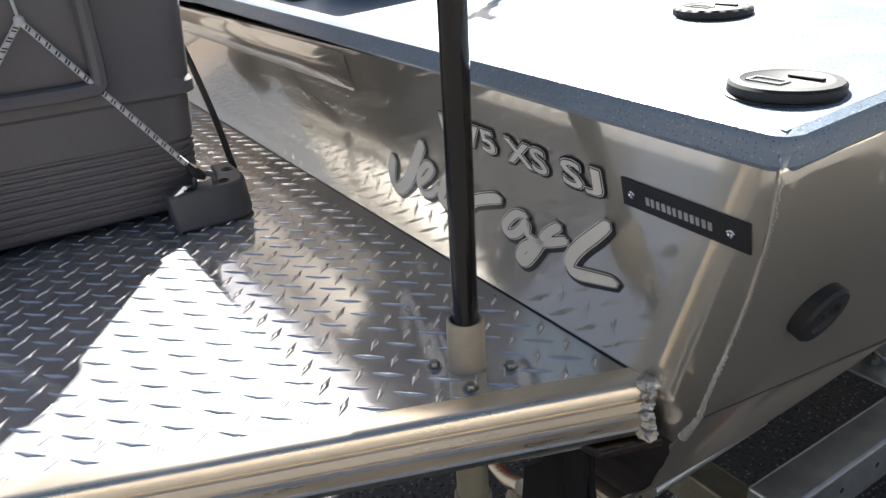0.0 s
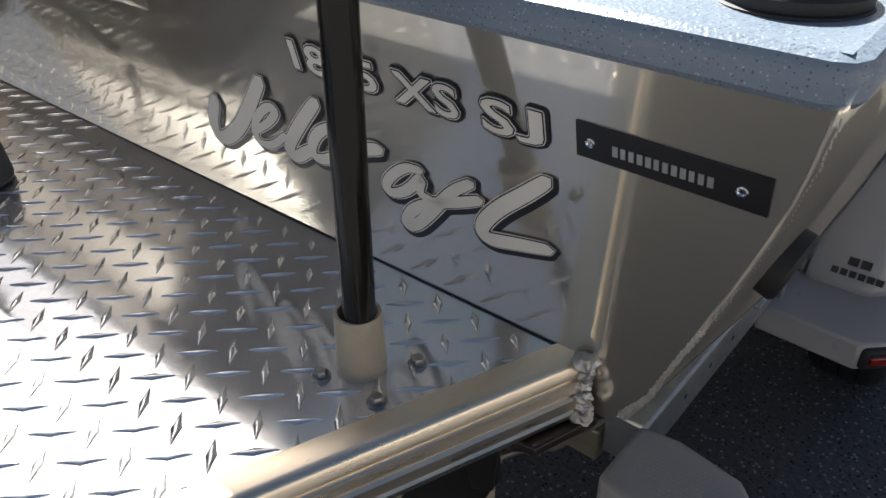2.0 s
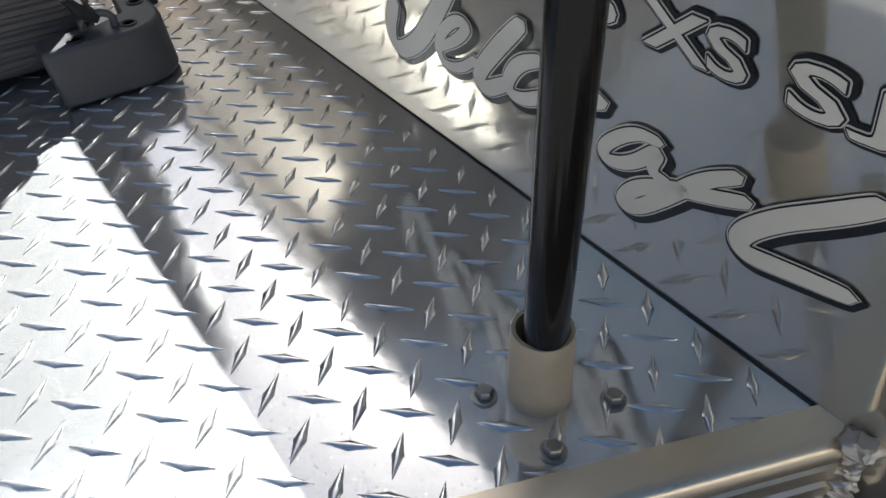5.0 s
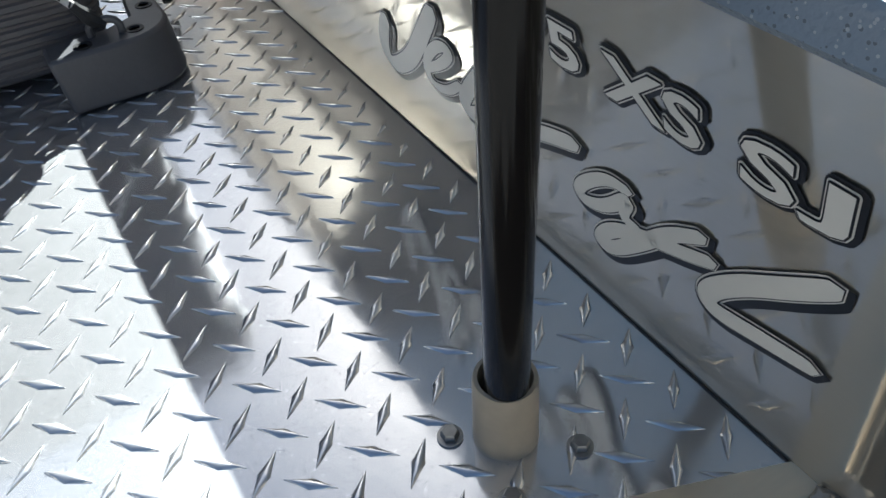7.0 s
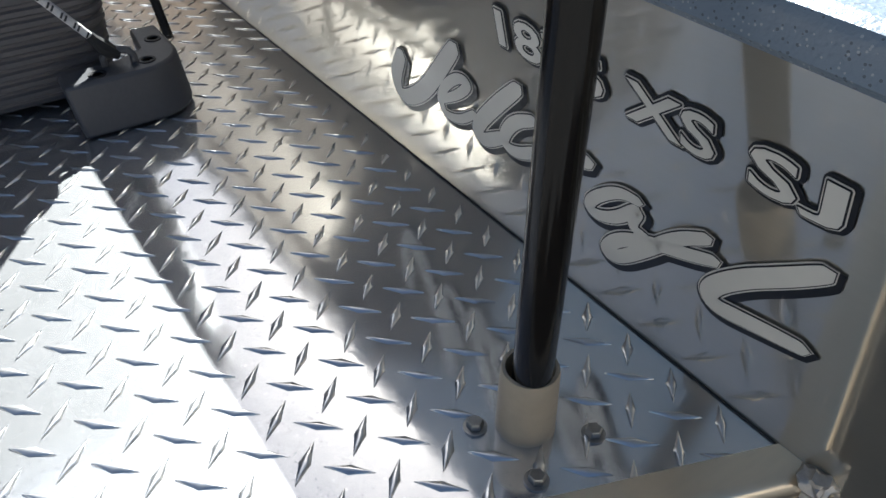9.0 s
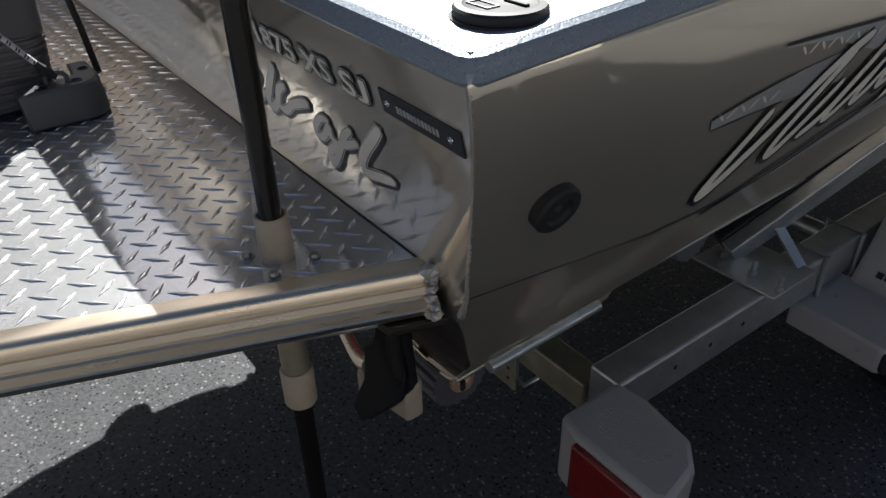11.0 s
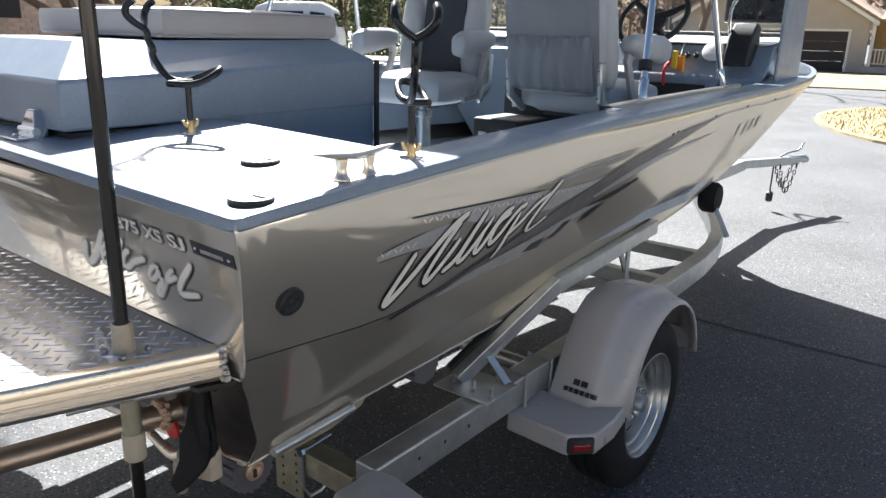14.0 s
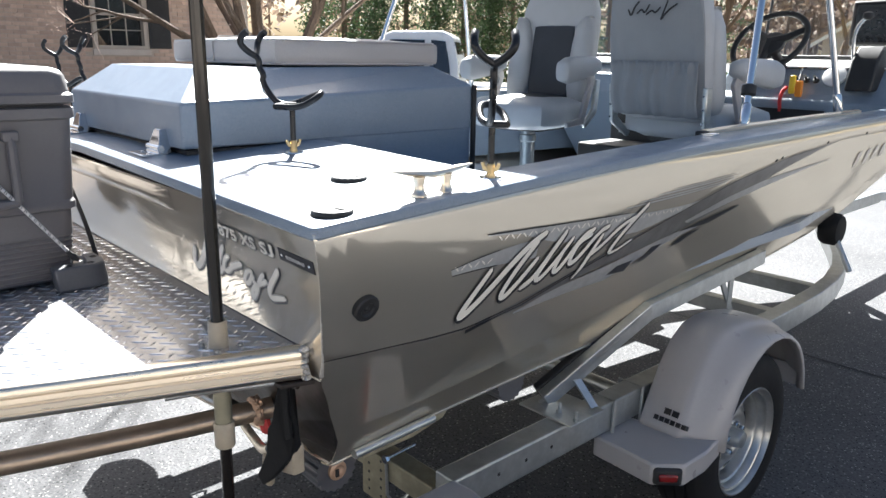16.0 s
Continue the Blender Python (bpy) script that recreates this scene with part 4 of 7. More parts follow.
for a, b in (([(0.421, 1.3445), (0.51, 1.341), (0.70, 1.332), (0.95, 1.3215)], 0.003), ([(0.330, 1.285), (0.40, 1.297), (0.47, 1.305)], 0.002), ([(0.336, 1.270), (0.42, 1.2705), (0.47, 1.2695)], 0.002)):
    ribbon(bm, a, b, decal_pt, 0.0008, 0.5)
part("graphic_keyline", bm, INK, boat, "thin dark keyline", smooth=False)
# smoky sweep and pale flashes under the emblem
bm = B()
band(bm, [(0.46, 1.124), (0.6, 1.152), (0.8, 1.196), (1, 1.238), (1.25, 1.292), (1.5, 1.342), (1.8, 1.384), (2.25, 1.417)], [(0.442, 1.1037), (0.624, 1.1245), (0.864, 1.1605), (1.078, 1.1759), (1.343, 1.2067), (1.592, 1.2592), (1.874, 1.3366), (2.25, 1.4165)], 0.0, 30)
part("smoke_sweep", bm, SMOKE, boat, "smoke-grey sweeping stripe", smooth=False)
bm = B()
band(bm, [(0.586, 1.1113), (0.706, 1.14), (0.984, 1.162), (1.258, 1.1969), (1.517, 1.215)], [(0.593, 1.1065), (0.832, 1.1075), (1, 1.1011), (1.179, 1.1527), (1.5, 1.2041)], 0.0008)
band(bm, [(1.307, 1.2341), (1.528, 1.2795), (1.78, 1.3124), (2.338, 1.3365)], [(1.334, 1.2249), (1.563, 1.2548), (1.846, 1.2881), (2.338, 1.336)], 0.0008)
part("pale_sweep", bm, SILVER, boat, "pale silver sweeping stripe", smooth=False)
bm = B()
for p in ([(0.991, 1.1191), (1.024, 1.1426), (1.104, 1.1442), (1.097, 1.1092)], [(1.145, 1.1234), (1.18, 1.1736), (1.243, 1.1721), (1.188, 1.1271)], [(1.313, 1.1406), (1.376, 1.1787), (1.478, 1.1827), (1.376, 1.15)]):
    flat(bm, p, 0.0014)
band(bm, [(0.425, 1.117), (0.6, 1.141), (0.8, 1.19), (1, 1.235), (1.25, 1.2915), (1.5, 1.3435), (1.85, 1.391), (2.3, 1.423), (3.4, 1.432)], [(0.43, 1.0978), (0.6, 1.1365), (0.8, 1.186), (1, 1.2315), (1.25, 1.2885), (1.5, 1.3405), (1.85, 1.3885), (2.3, 1.4205), (3.4, 1.43)], 0.0016, 24)
band(bm, [(1.312, 1.2006), (1.504, 1.2199), (1.68, 1.236)], [(1.313, 1.1999), (1.516, 1.1947), (1.695, 1.2291)], 0.0014)
part("dark_flash", bm, INK, boat, "black flashes and pinstripe", smooth=False)
bm = B()
for z0, y0, y1, w in ((1.3375, 0.915, 1.45, 0.004), (1.3455, 0.978, 1.50, 0.004), (1.3555, 1.062, 1.52, 0.004), (1.363, 1.13, 1.50, 0.003)):
    ribbon(bm, [(y0, z0), ((y0 + y1) / 2, z0 + 0.003), (y1, z0 + 0.010)], w, decal_pt, 0.0006, 0.9)
part("speed_line", bm, SILVER, boat, "thin silver speed lines", smooth=False)
bm = B()
for z0, y0, y1 in ((1.3345, 0.915, 1.40), (1.3425, 0.978, 1.44), (1.352, 1.062, 1.46)):
    ribbon(bm, [(y0, z0), ((y0 + y1) / 2, z0 + 0.003), (y1, z0 + 0.010)], 0.0014, decal_pt, 0.0008, 0.9)
part("speed_shadow", bm, SMOKE, boat, "grey edge of the speed lines", smooth=False)

SIDE_STROKES = [
    ([(0.452, 1.262), (0.404, 1.194), (0.386, 1.158), (0.408, 1.164), (0.458, 1.206), (0.520, 1.268), (0.572, 1.306), (0.614, 1.322)], 0.018),
    ([(0.592, 1.306), (0.545, 1.256), (0.506, 1.190), (0.522, 1.174), (0.566, 1.216), (0.606, 1.262)], 0.016),
    ([(0.574, 1.190), (0.612, 1.206), (0.650, 1.262), (0.690, 1.314)], 0.016),
    ([(0.655, 1.262), (0.616, 1.202), (0.644, 1.198), (0.700, 1.262), (0.724, 1.292)], 0.014),
    ([(0.700, 1.258), (0.680, 1.210), (0.706, 1.208), (0.760, 1.290), (0.804, 1.302)], 0.015),
    ([(0.800, 1.288), (0.752, 1.276), (0.736, 1.218), (0.768, 1.222), (0.830, 1.292), (0.866, 1.300)], 0.015),
    ([(0.850, 1.280), (0.812, 1.210), (0.784, 1.164)], 0.015),
    ([(0.812, 1.222), (0.862, 1.246), (0.920, 1.290), (0.976, 1.308)], 0.013),
    ([(1.022, 1.338), (0.980, 1.304), (0.930, 1.255), (0.904, 1.212), (0.938, 1.212), (1.00, 1.236)], 0.015),
]
for pts, w in SIDE_STROKES:
    stroke = part("emblem_stroke", ribbon(B(), [(u + 0.0018, v - 0.003) for u, v in pts], w + 0.011, decal_pt, 0.0018), INK, boat, "black rim of a cream emblem stroke", smooth=False)
    part("stroke_face", ribbon(B(), pts, w, decal_pt, 0.0026), CREAM, stroke, "cream brush stroke", smooth=False)

# pale slanted bars of the registration mark near the bow
for lo_pt, hi_pt in (((2.79, 1.264), (2.70, 1.331)), ((2.91, 1.268), (2.80, 1.338)), ((3.00, 1.276), (2.896, 1.346)), ((3.116, 1.282), (2.995, 1.346))):
    bm = B()
    ribbon(bm, [lo_pt, ((lo_pt[0] + hi_pt[0]) / 2, (lo_pt[1] + hi_pt[1]) / 2), hi_pt], 0.022, decal_pt, 0.0012, 0.1, 1)
    part("registration_bar", bm, CREAM, boat, "pale registration bar", smooth=False)

# rivets above the pinstripe
for y, dz in ((1.76, 0.012), (1.80, 0.012), (2.16, 0.010), (2.55, 0.010), (3.0, 0.010)):
    bm = B()
    c = decal_pt(y, crease_z(y) + dz, -0.002)
    lathe(bm, c, (0.95, 0, -0.3), [(0, 0.006), (0.003, 0.005), (0.004, 0.002)], 10)
    part("side_rivet", bm, BLACK_MATT, boat, "dark rivet")

# ---- engine cover ----
EX0, EX1, EY0, EY1 = -0.772, -1.632, 0.115, 1.12
cover = thing("engine_cover", "grey speckled engine cover box with sloped shoulders", "engine cover", (MID, 0.6, 1.42))


def tilt(y):
    return 0.034 * (y - EY0)


bm = B()
lo = [Vector((EX0, EY0, 1.456)), Vector((EX0, EY1, 1.456)), Vector((EX1, EY1, 1.456)), Vector((EX1, EY0, 1.456))]
ridge = [Vector((p.x, p.y, 1.567 + tilt(p.y))) for p in lo]
topz = 1.652
top = [Vector((EX0 - 0.115, EY0 + 0.10, topz)), Vector((EX0 - 0.115, EY1 - 0.075, topz + 0.006)), Vector((EX1 + 0.115, EY1 - 0.075, topz + 0.006)), Vector((EX1 + 0.115, EY0 + 0.10, topz))]
rings(bm, [lo, ridge, top])
part("cover_lid", bm, COAT, cover, "sloped grey lid", smooth=False, bevel=0.006)
bm = B()
box(bm, (EX1 + 0.004, 0.53, 1.03), (EX0 - 0.002, EY1 - 0.004, 1.462))
part("cover_base", bm, COAT, cover, "grey base down to the cockpit floor", smooth=False, bevel=0.004)
bm = B()
box(bm, (EX1 + 0.02, EY0 + 0.015, 1.43), (EX0 - 0.012, 0.5, 1.452))
part("gasket", bm, BLACK_MATT, cover, "black rubber gasket", smooth=False, bevel=0.004)
bm = B()
rod(bm, (EX0 + 0.006, EY1 + 0.004, 1.05), (EX0 + 0.006, EY1 + 0.004, 1.60), 0.009)
part("corner_strip", bm, BLACK_MATT, cover, "black corner strip")
for hx in (-0.885, -1.52):
    bm = B()
    hz = deck_z(hx, 0.09)
    prism(bm, [(-0.042, 0.0), (0.042, 0.0), (0.032, 0.026), (0.018, 0.062), (-0.018, 0.062), (-0.032, 0.026)], lambda u, v, h: Vector((hx + u, 0.080 + (0.034 if h else 0.0) + v * 0.30, hz + v)))
    hinge = part("hinge", bm, CHROME, cover, "stainless hinge", bevel=0.002)
    bm = B()
    box(bm, (hx - 0.046, 0.040, hz - 0.002), (hx + 0.046, 0.10, hz + 0.004))
    rod(bm, (hx - 0.040, 0.090, hz + 0.014), (hx + 0.040, 0.090, hz + 0.014), 0.010)
    part("hinge_leaf", bm, CHROME, hinge, bevel=0.001)
    for k in (-0.022, 0.022):
        bm = B()
        lathe(bm, (hx + k, 0.066, hz + 0.003), (0, 0, 1), [(0, 0.005), (0.003, 0.004), (0.004, 0.001)], 12)
        part("hinge_screw", bm, CHROME, hinge)
cush = thing("seat_cushion", "taupe vinyl cushion lying on the engine cover", "cushion", (MID, 0.62, topz))
bm = B()
pillow(bm, (-1.61, 0.455, topz + 0.004), (EX0 - 0.125, 1.085, topz + 0.085), 0.022, bulge=0.010)
pad = part("pad", bm, CUSHION, cush)
for z in (topz + 0.012, topz + 0.078):
    bm = B()
    x0, x1, y0, y1 = -1.607, EX0 - 0.128, 0.458, 1.082
    tube(bm, [(x0 + 0.03, y0, z), (x1 - 0.03, y0, z), (x1, y0 + 0.03, z), (x1, y1 - 0.03, z), (x1 - 0.03, y1, z), (x0 + 0.03, y1, z), (x0, y1 - 0.03, z), (x0, y0 + 0.03, z), (x0 + 0.03, y0, z)], 0.004, 6)
    part("piping", bm, CUSHION, pad)
bm = B()
tube(bm, [(-1.28, 0.453, topz + 0.014), (-1.28, 0.453, topz + 0.074), (-1.28, 0.48, topz + 0.092), (-1.28, 0.77, topz + 0.096), (-1.28, 1.06, topz + 0.092)], 0.003, 6)
part("seam", bm, CUSHION, pad, "welted seam across the cushion")

# ---- stake pole ----
pole = thing("stake_pole", "dark bronze stake-out pole standing in a tan sleeve", "pole", (PX, PY, 0.0))
bm = B()
rod(bm, (PX - 0.028, PY + 0.0135, 0.012), (PX + 0.047, PY - 0.0225, 2.75), 0.0123, n=20)
part("shaft", bm, POLE, pole)
bm = B()
lathe(bm, (PX - 0.028, PY + 0.0135, 0.0), (0, 0, 1), [(0, 0.003), (0.03, 0.0124), (0.06, 0.0135), (0.07, 0.0124)], 16)
part("tip", bm, RUBBER, pole, "rubber pole tip")

# ---- cooler ----
cooler = thing("cooler", "large grey moulded plastic cooler strapped to the platform", "cooler", (-1.235, -0.32, 1.138))


def rounded(x0, x1, y0, y1, r, n=5):
    return arc(x1 - r, y1 - r, r, 0, 90, n) + arc(x0 + r, y1 - r, r, 90, 180, n) + arc(x0 + r, y0 + r, r, 180, 270, n) + arc(x1 - r, y0 + r, r, 270, 360, n)


def cooler_loop(grow, z, r=0.035):
    return [Vector((x, y, z)) for x, y in rounded(-1.62 - grow, -0.858 + grow, -0.545 - grow, -0.10 + grow, r)]


bm = B()
loops = [cooler_loop(-0.045, 1.142), cooler_loop(-0.036, 1.146)]
for k in range(9):
    z = 1.150 + k * 0.0125
    loops += [cooler_loop(-0.031 + 0.001 * k, z), cooler_loop(-0.034 + 0.001 * k, z + 0.002), cooler_loop(-0.034 + 0.001 * k, z + 0.005), cooler_loop(-0.030 + 0.001 * k, z + 0.0075)]
loops += [cooler_loop(-0.020, 1.30), cooler_loop(-0.020, 1.318), cooler_loop(-0.010, 1.324), cooler_loop(-0.010, 1.340), cooler_loop(-0.014, 1.346), cooler_loop(-0.006, 1.50), cooler_loop(-0.004, 1.535), cooler_loop(0.004, 1.540), cooler_loop(0.004, 1.562), cooler_loop(-0.006, 1.566)]
rings(bm, loops)
body = part("cooler_body", bm, COOLER, cooler)
bm = B()
rings(bm, [cooler_loop(-0.012, 1.5655), cooler_loop(-0.012, 1.571)])
part("lid_gap", bm, BLACK_MATT, cooler, "dark gap below the lid")
bm = B()
rings(bm, [cooler_loop(-0.004, 1.571), cooler_loop(0.006, 1.575), cooler_loop(0.006, 1.592), cooler_loop(-0.001, 1.598), cooler_loop(-0.006, 1.635), cooler_loop(-0.014, 1.648), cooler_loop(-0.03, 1.654), cooler_loop(-0.10, 1.656, 0.03)])
part("lid", bm, COOLER, cooler, "grey lid with a rolled edge")
# end handle in its recess, both ends
for sx, s in ((-0.862, 1), (-1.616, -1)):
    bm = B()
    box(bm, (sx - 0.006, -0.40, 1.352), (sx + 0.006 * s, -0.24, 1.50)) if s > 0 else box(bm, (sx - 0.006, -0.40, 1.352), (sx + 0.006, -0.24, 1.50))
    handle = part("handle_recess", bm, COOLER, cooler, "moulded handle panel", bevel=0.006)
    bm = B()
    tube(bm, [(sx + 0.008 * s, -0.245, 1.505), (sx + 0.016 * s, -0.245, 1.50), (sx + 0.020 * s, -0.245, 1.42), (sx + 0.018 * s, -0.245, 1.36), (sx + 0.018 * s, -0.25, 1.352), (sx + 0.018 * s, -0.39, 1.352), (sx + 0.018 * s, -0.395, 1.36), (sx + 0.018 * s, -0.395, 1.50), (sx + 0.008 * s, -0.395, 1.505)], 0.0105, 8, 1)
    part("swing_handle", bm, COOLER, handle, "grey swing handle")
    bm = B()
    box(bm, (sx + 0.004 * s, -0.262, 1.492) if s > 0 else (sx - 0.024, -0.262, 1.492), (sx + 0.024 * s, -0.228, 1.516) if s > 0 else (sx - 0.004, -0.228, 1.516))
    part("handle_lug", bm, COOLER, handle, bevel=0.004)

# corner brackets that hold the cooler
def bracket(name, cx, cy, sx, sy):
    """An L-shaped chock round one corner of the cooler; sx, sy point away from it."""
    th = thing(name, "charcoal plastic tie-down chock bolted to the tread plate", "chock", (cx, cy, 1.138), group="cooler chocks")
    outer = [(cx - sx * 0.05, cy + sy * 0.042), (cx + sx * 0.020, cy + sy * 0.042)] + [(cx + sx * (0.020 + 0.048 * math.sin(radians(a))), cy + sy * (-0.006 + 0.048 * math.cos(radians(a)))) for a in (15, 30, 45, 60, 75, 90)] + [(cx + sx * 0.068, cy - sy * 0.083)]
    inner = [(cx + sx * 0.030, cy - sy * 0.083), (cx + sx * 0.024, cy - sy * 0.02), (cx + sx * 0.010, cy + sy * 0.006), (cx - sx * 0.05, cy + sy * 0.012)]
    b = B()
    slab(b, outer + inner, 1.138, 1.194)
    for v in b.verts:
        if v.co.z > 1.18:
            v.co.x -= sx * 0.006
            v.co.y -= sy * 0.005
    body = part("chock_body", b, BRACKET, th, bevel=0.004)
    for u, w in ((0.046, -0.052), (0.040, 0.000), (-0.012, 0.022)):
        b = B()
        lathe(b, (cx + sx * u, cy + sy * w, 1.1935), (0, 0, 1), [(0, 0.009), (0.0016, 0.009), (0.0018, 0.006), (0.0005, 0.005)], 18)
        part("screw_well", b, BLACK_MATT, body, "dark screw well")
    b = B()
    tube(b, [(cx + sx * 0.03, cy - sy * 0.040, 1.192), (cx + sx * 0.03, cy - sy * 0.040, 1.206), (cx + sx * 0.034, cy - sy * 0.024, 1.21), (cx + sx * 0.038, cy - sy * 0.012, 1.206), (cx + sx * 0.038, cy - sy * 0.012, 1.192)], 0.004, 8, 1)
    part("eye", b, BRACKET, body, "strap eye")
    return th


bracket("cooler_chock", -0.868, -0.112, 1, 1)
bracket("cooler_chock", -0.868, -0.535, 1, -1)
bracket("cooler_chock", -1.61, -0.112, -1, 1)
bracket("cooler_chock", -1.61, -0.535, -1, -1)

cord = thing("tie_down_cord", "white braided cord with black flecks tied over the cooler", "cord", (-0.835, -0.32, 1.20))
knot = Vector((-0.846, -0.32, 1.449))
ends = [Vector((-0.836, -0.155, 1.224)), Vector((-0.836, -0.50, 1.224)), Vector((-0.852, -0.33, 1.585)), ]
for e in ends:
    bm = B()
    rod(bm, knot, e, 0.0042 if e.z < 1.5 else 0.0022, n=10)
    part("cord_run", bm, ROPE, cord)
for e in ends[:2]:
    d = (e - knot)
    L = d.length
    d.normalize()
    for k in range(int(L / 0.0145)):
        bm = B()
        c = knot + d * (0.012 + k * 0.0145)
        side = d.cross(Vector((1, 0, 0))).normalized()
        for w in (-0.0022, 0.0022):
            q = c + Vector((0.0036, 0, 0)) + d * w
            rod(bm, q - side * 0.0028 - d * 0.001, q + side * 0.0028 + d * 0.001, 0.0011, n=6)
        part("fleck", bm, INK, cord)
bm = B()
lathe(bm, knot - Vector((0, 0, 0.006)), (0, 0, 1), [(0, 0.003), (0.004, 0.007), (0.010, 0.006), (0.013, 0.002)], 12)
part("cord_knot", bm, ROPE, cord)
for e, s in ((ends[0], 1), (ends[1], -1)):
    bm = B()
    tube(bm, [e - (e - knot).normalized() * 0.006, e.lerp(Vector((-0.836, -0.14 if s > 0 else -0.51, 1.2)), 0.5), (-0.834, -0.136 if s > 0 else -0.512, 1.204)], [0.0055, 0.008, 0.006], 8, 1)
    part("strap_hook", bm, BLACK_MATT, cord, "black strap hook")
strap = thing("hold_down_strap", "black webbing strap at the cooler's forward corner", "strap", (-0.93, -0.06, 1.15))
bm = B()
tube(bm, [(-1.30, -0.060, 1.46), (-1.19, -0.050, 1.36), (-1.06, -0.046, 1.24), (-0.985, -0.048, 1.150)], 0.006, 8, 2)
part("webbing", bm, BLACK_MATT, strap)

# ---- rod holders ----
def rod_holder(at, heading, label):
    """A black coated wire rod rest in a brass wing-nut socket; its loop points along local +x."""
    t = thing("rod_holder", label, "rod holder", pose(*at, 0, 0, heading), group="rod holders")
    b = B()
    lathe(b, (0, 0, 0), (0, 0, 1), [(0, 0.026), (0.0025, 0.0255), (0.003, 0.012)], 24)
    foot = part("base_plate", b, CHROME, t, "round steel base plate", local=True)
    for k in range(3):
        a = math.tau * k / 3 + 0.5
        b = B()
        lathe(b, (0.019 * math.cos(a), 0.019 * math.sin(a), 0.0025), (0, 0, 1), [(0, 0.0032), (0.0015, 0.0026), (0.002, 0.0008)], 10)
        part("base_screw", b, CHROME, foot, local=True)
    b = B()
    lathe(b, (0, 0, 0.003), (0, 0, 1), [(0, 0.010), (0.004, 0.0105), (0.010, 0.0085), (0.024, 0.0095), (0.028, 0.008)], 18)
    socket = part("socket", b, BRASS, t, "brass socket", local=True)
    for s in (-1, 1):
        b = B()
        prism(b, [(0.004, 0.010), (0.016, 0.016), (0.021, 0.030), (0.015, 0.032), (0.010, 0.022), (0.004, 0.021)], lambda u, v, h: Vector((0.5 * s * u, s * u, v + 0.001)) + Vector((0.0025, -0.00125, 0)) * (1 if h else -1))
        part("wing", b, BRASS, socket, "brass wing", local=True, bevel=0.001)
    b = B()
    rod(b, (0, 0, 0.028), (0, 0, 0.116), 0.0072, n=14)
    part("stem", b, BLACK, t, "black steel stem", local=True)
    b = B()
    tube(b, [(0.006, 0.012, 0.118), (-0.026, 0.006, 0.117), (-0.056, 0.002, 0.131), (-0.086, 0.0, 0.176), (-0.079, 0.0, 0.190), (-0.094, 0.0, 0.212), (-0.091, 0.0, 0.226), (-0.102, 0, 0.240)], 0.0078, 12, 1)
    part("neck", b, BLACK, t, "bent black neck", local=True)
    for s in (-1, 1):
        b = B()
        tube(b, [(-0.101, 0, 0.237), (-0.112, s * 0.022, 0.250), (-0.121, s * 0.038, 0.268), (-0.113, s * 0.040, 0.286), (-0.096, s * 0.038, 0.297)], 0.0082, 12, 2)
        part("fork", b, BLACK, t, "rubber-dipped fork arm", local=True)
    b = B()
    tube(b, [(-0.03, -0.030, 0.116), (0.04, -0.032, 0.116), (0.074, -0.022, 0.134), (0.084, 0.006, 0.152), (0.060, 0.030, 0.148), (-0.002, 0.024, 0.122), (-0.03, 0.006, 0.116), (-0.03, -0.030, 0.116)], 0.0078, 12, 2)
    part("loop", b, BLACK, t, "black butt loop", local=True)
    return t


rod_holder((-0.632, 0.347, deck_z(-0.632, 0.347)), 27, "black rod holder in a brass wing-nut socket")
rod_holder((-0.069, 0.490, deck_z(-0.069, 0.49) - 0.002), 134, "black rod holder on the gunwale")
rod_holder((-1.843, 0.270, deck_z(-1.843, 0.27)), 20, "black rod holder in a brass wing-nut socket")
rod_holder((-2.375, 0.330, deck_z(-2.375, 0.33) - 0.002), 10, "black rod holder on the far gunwale")


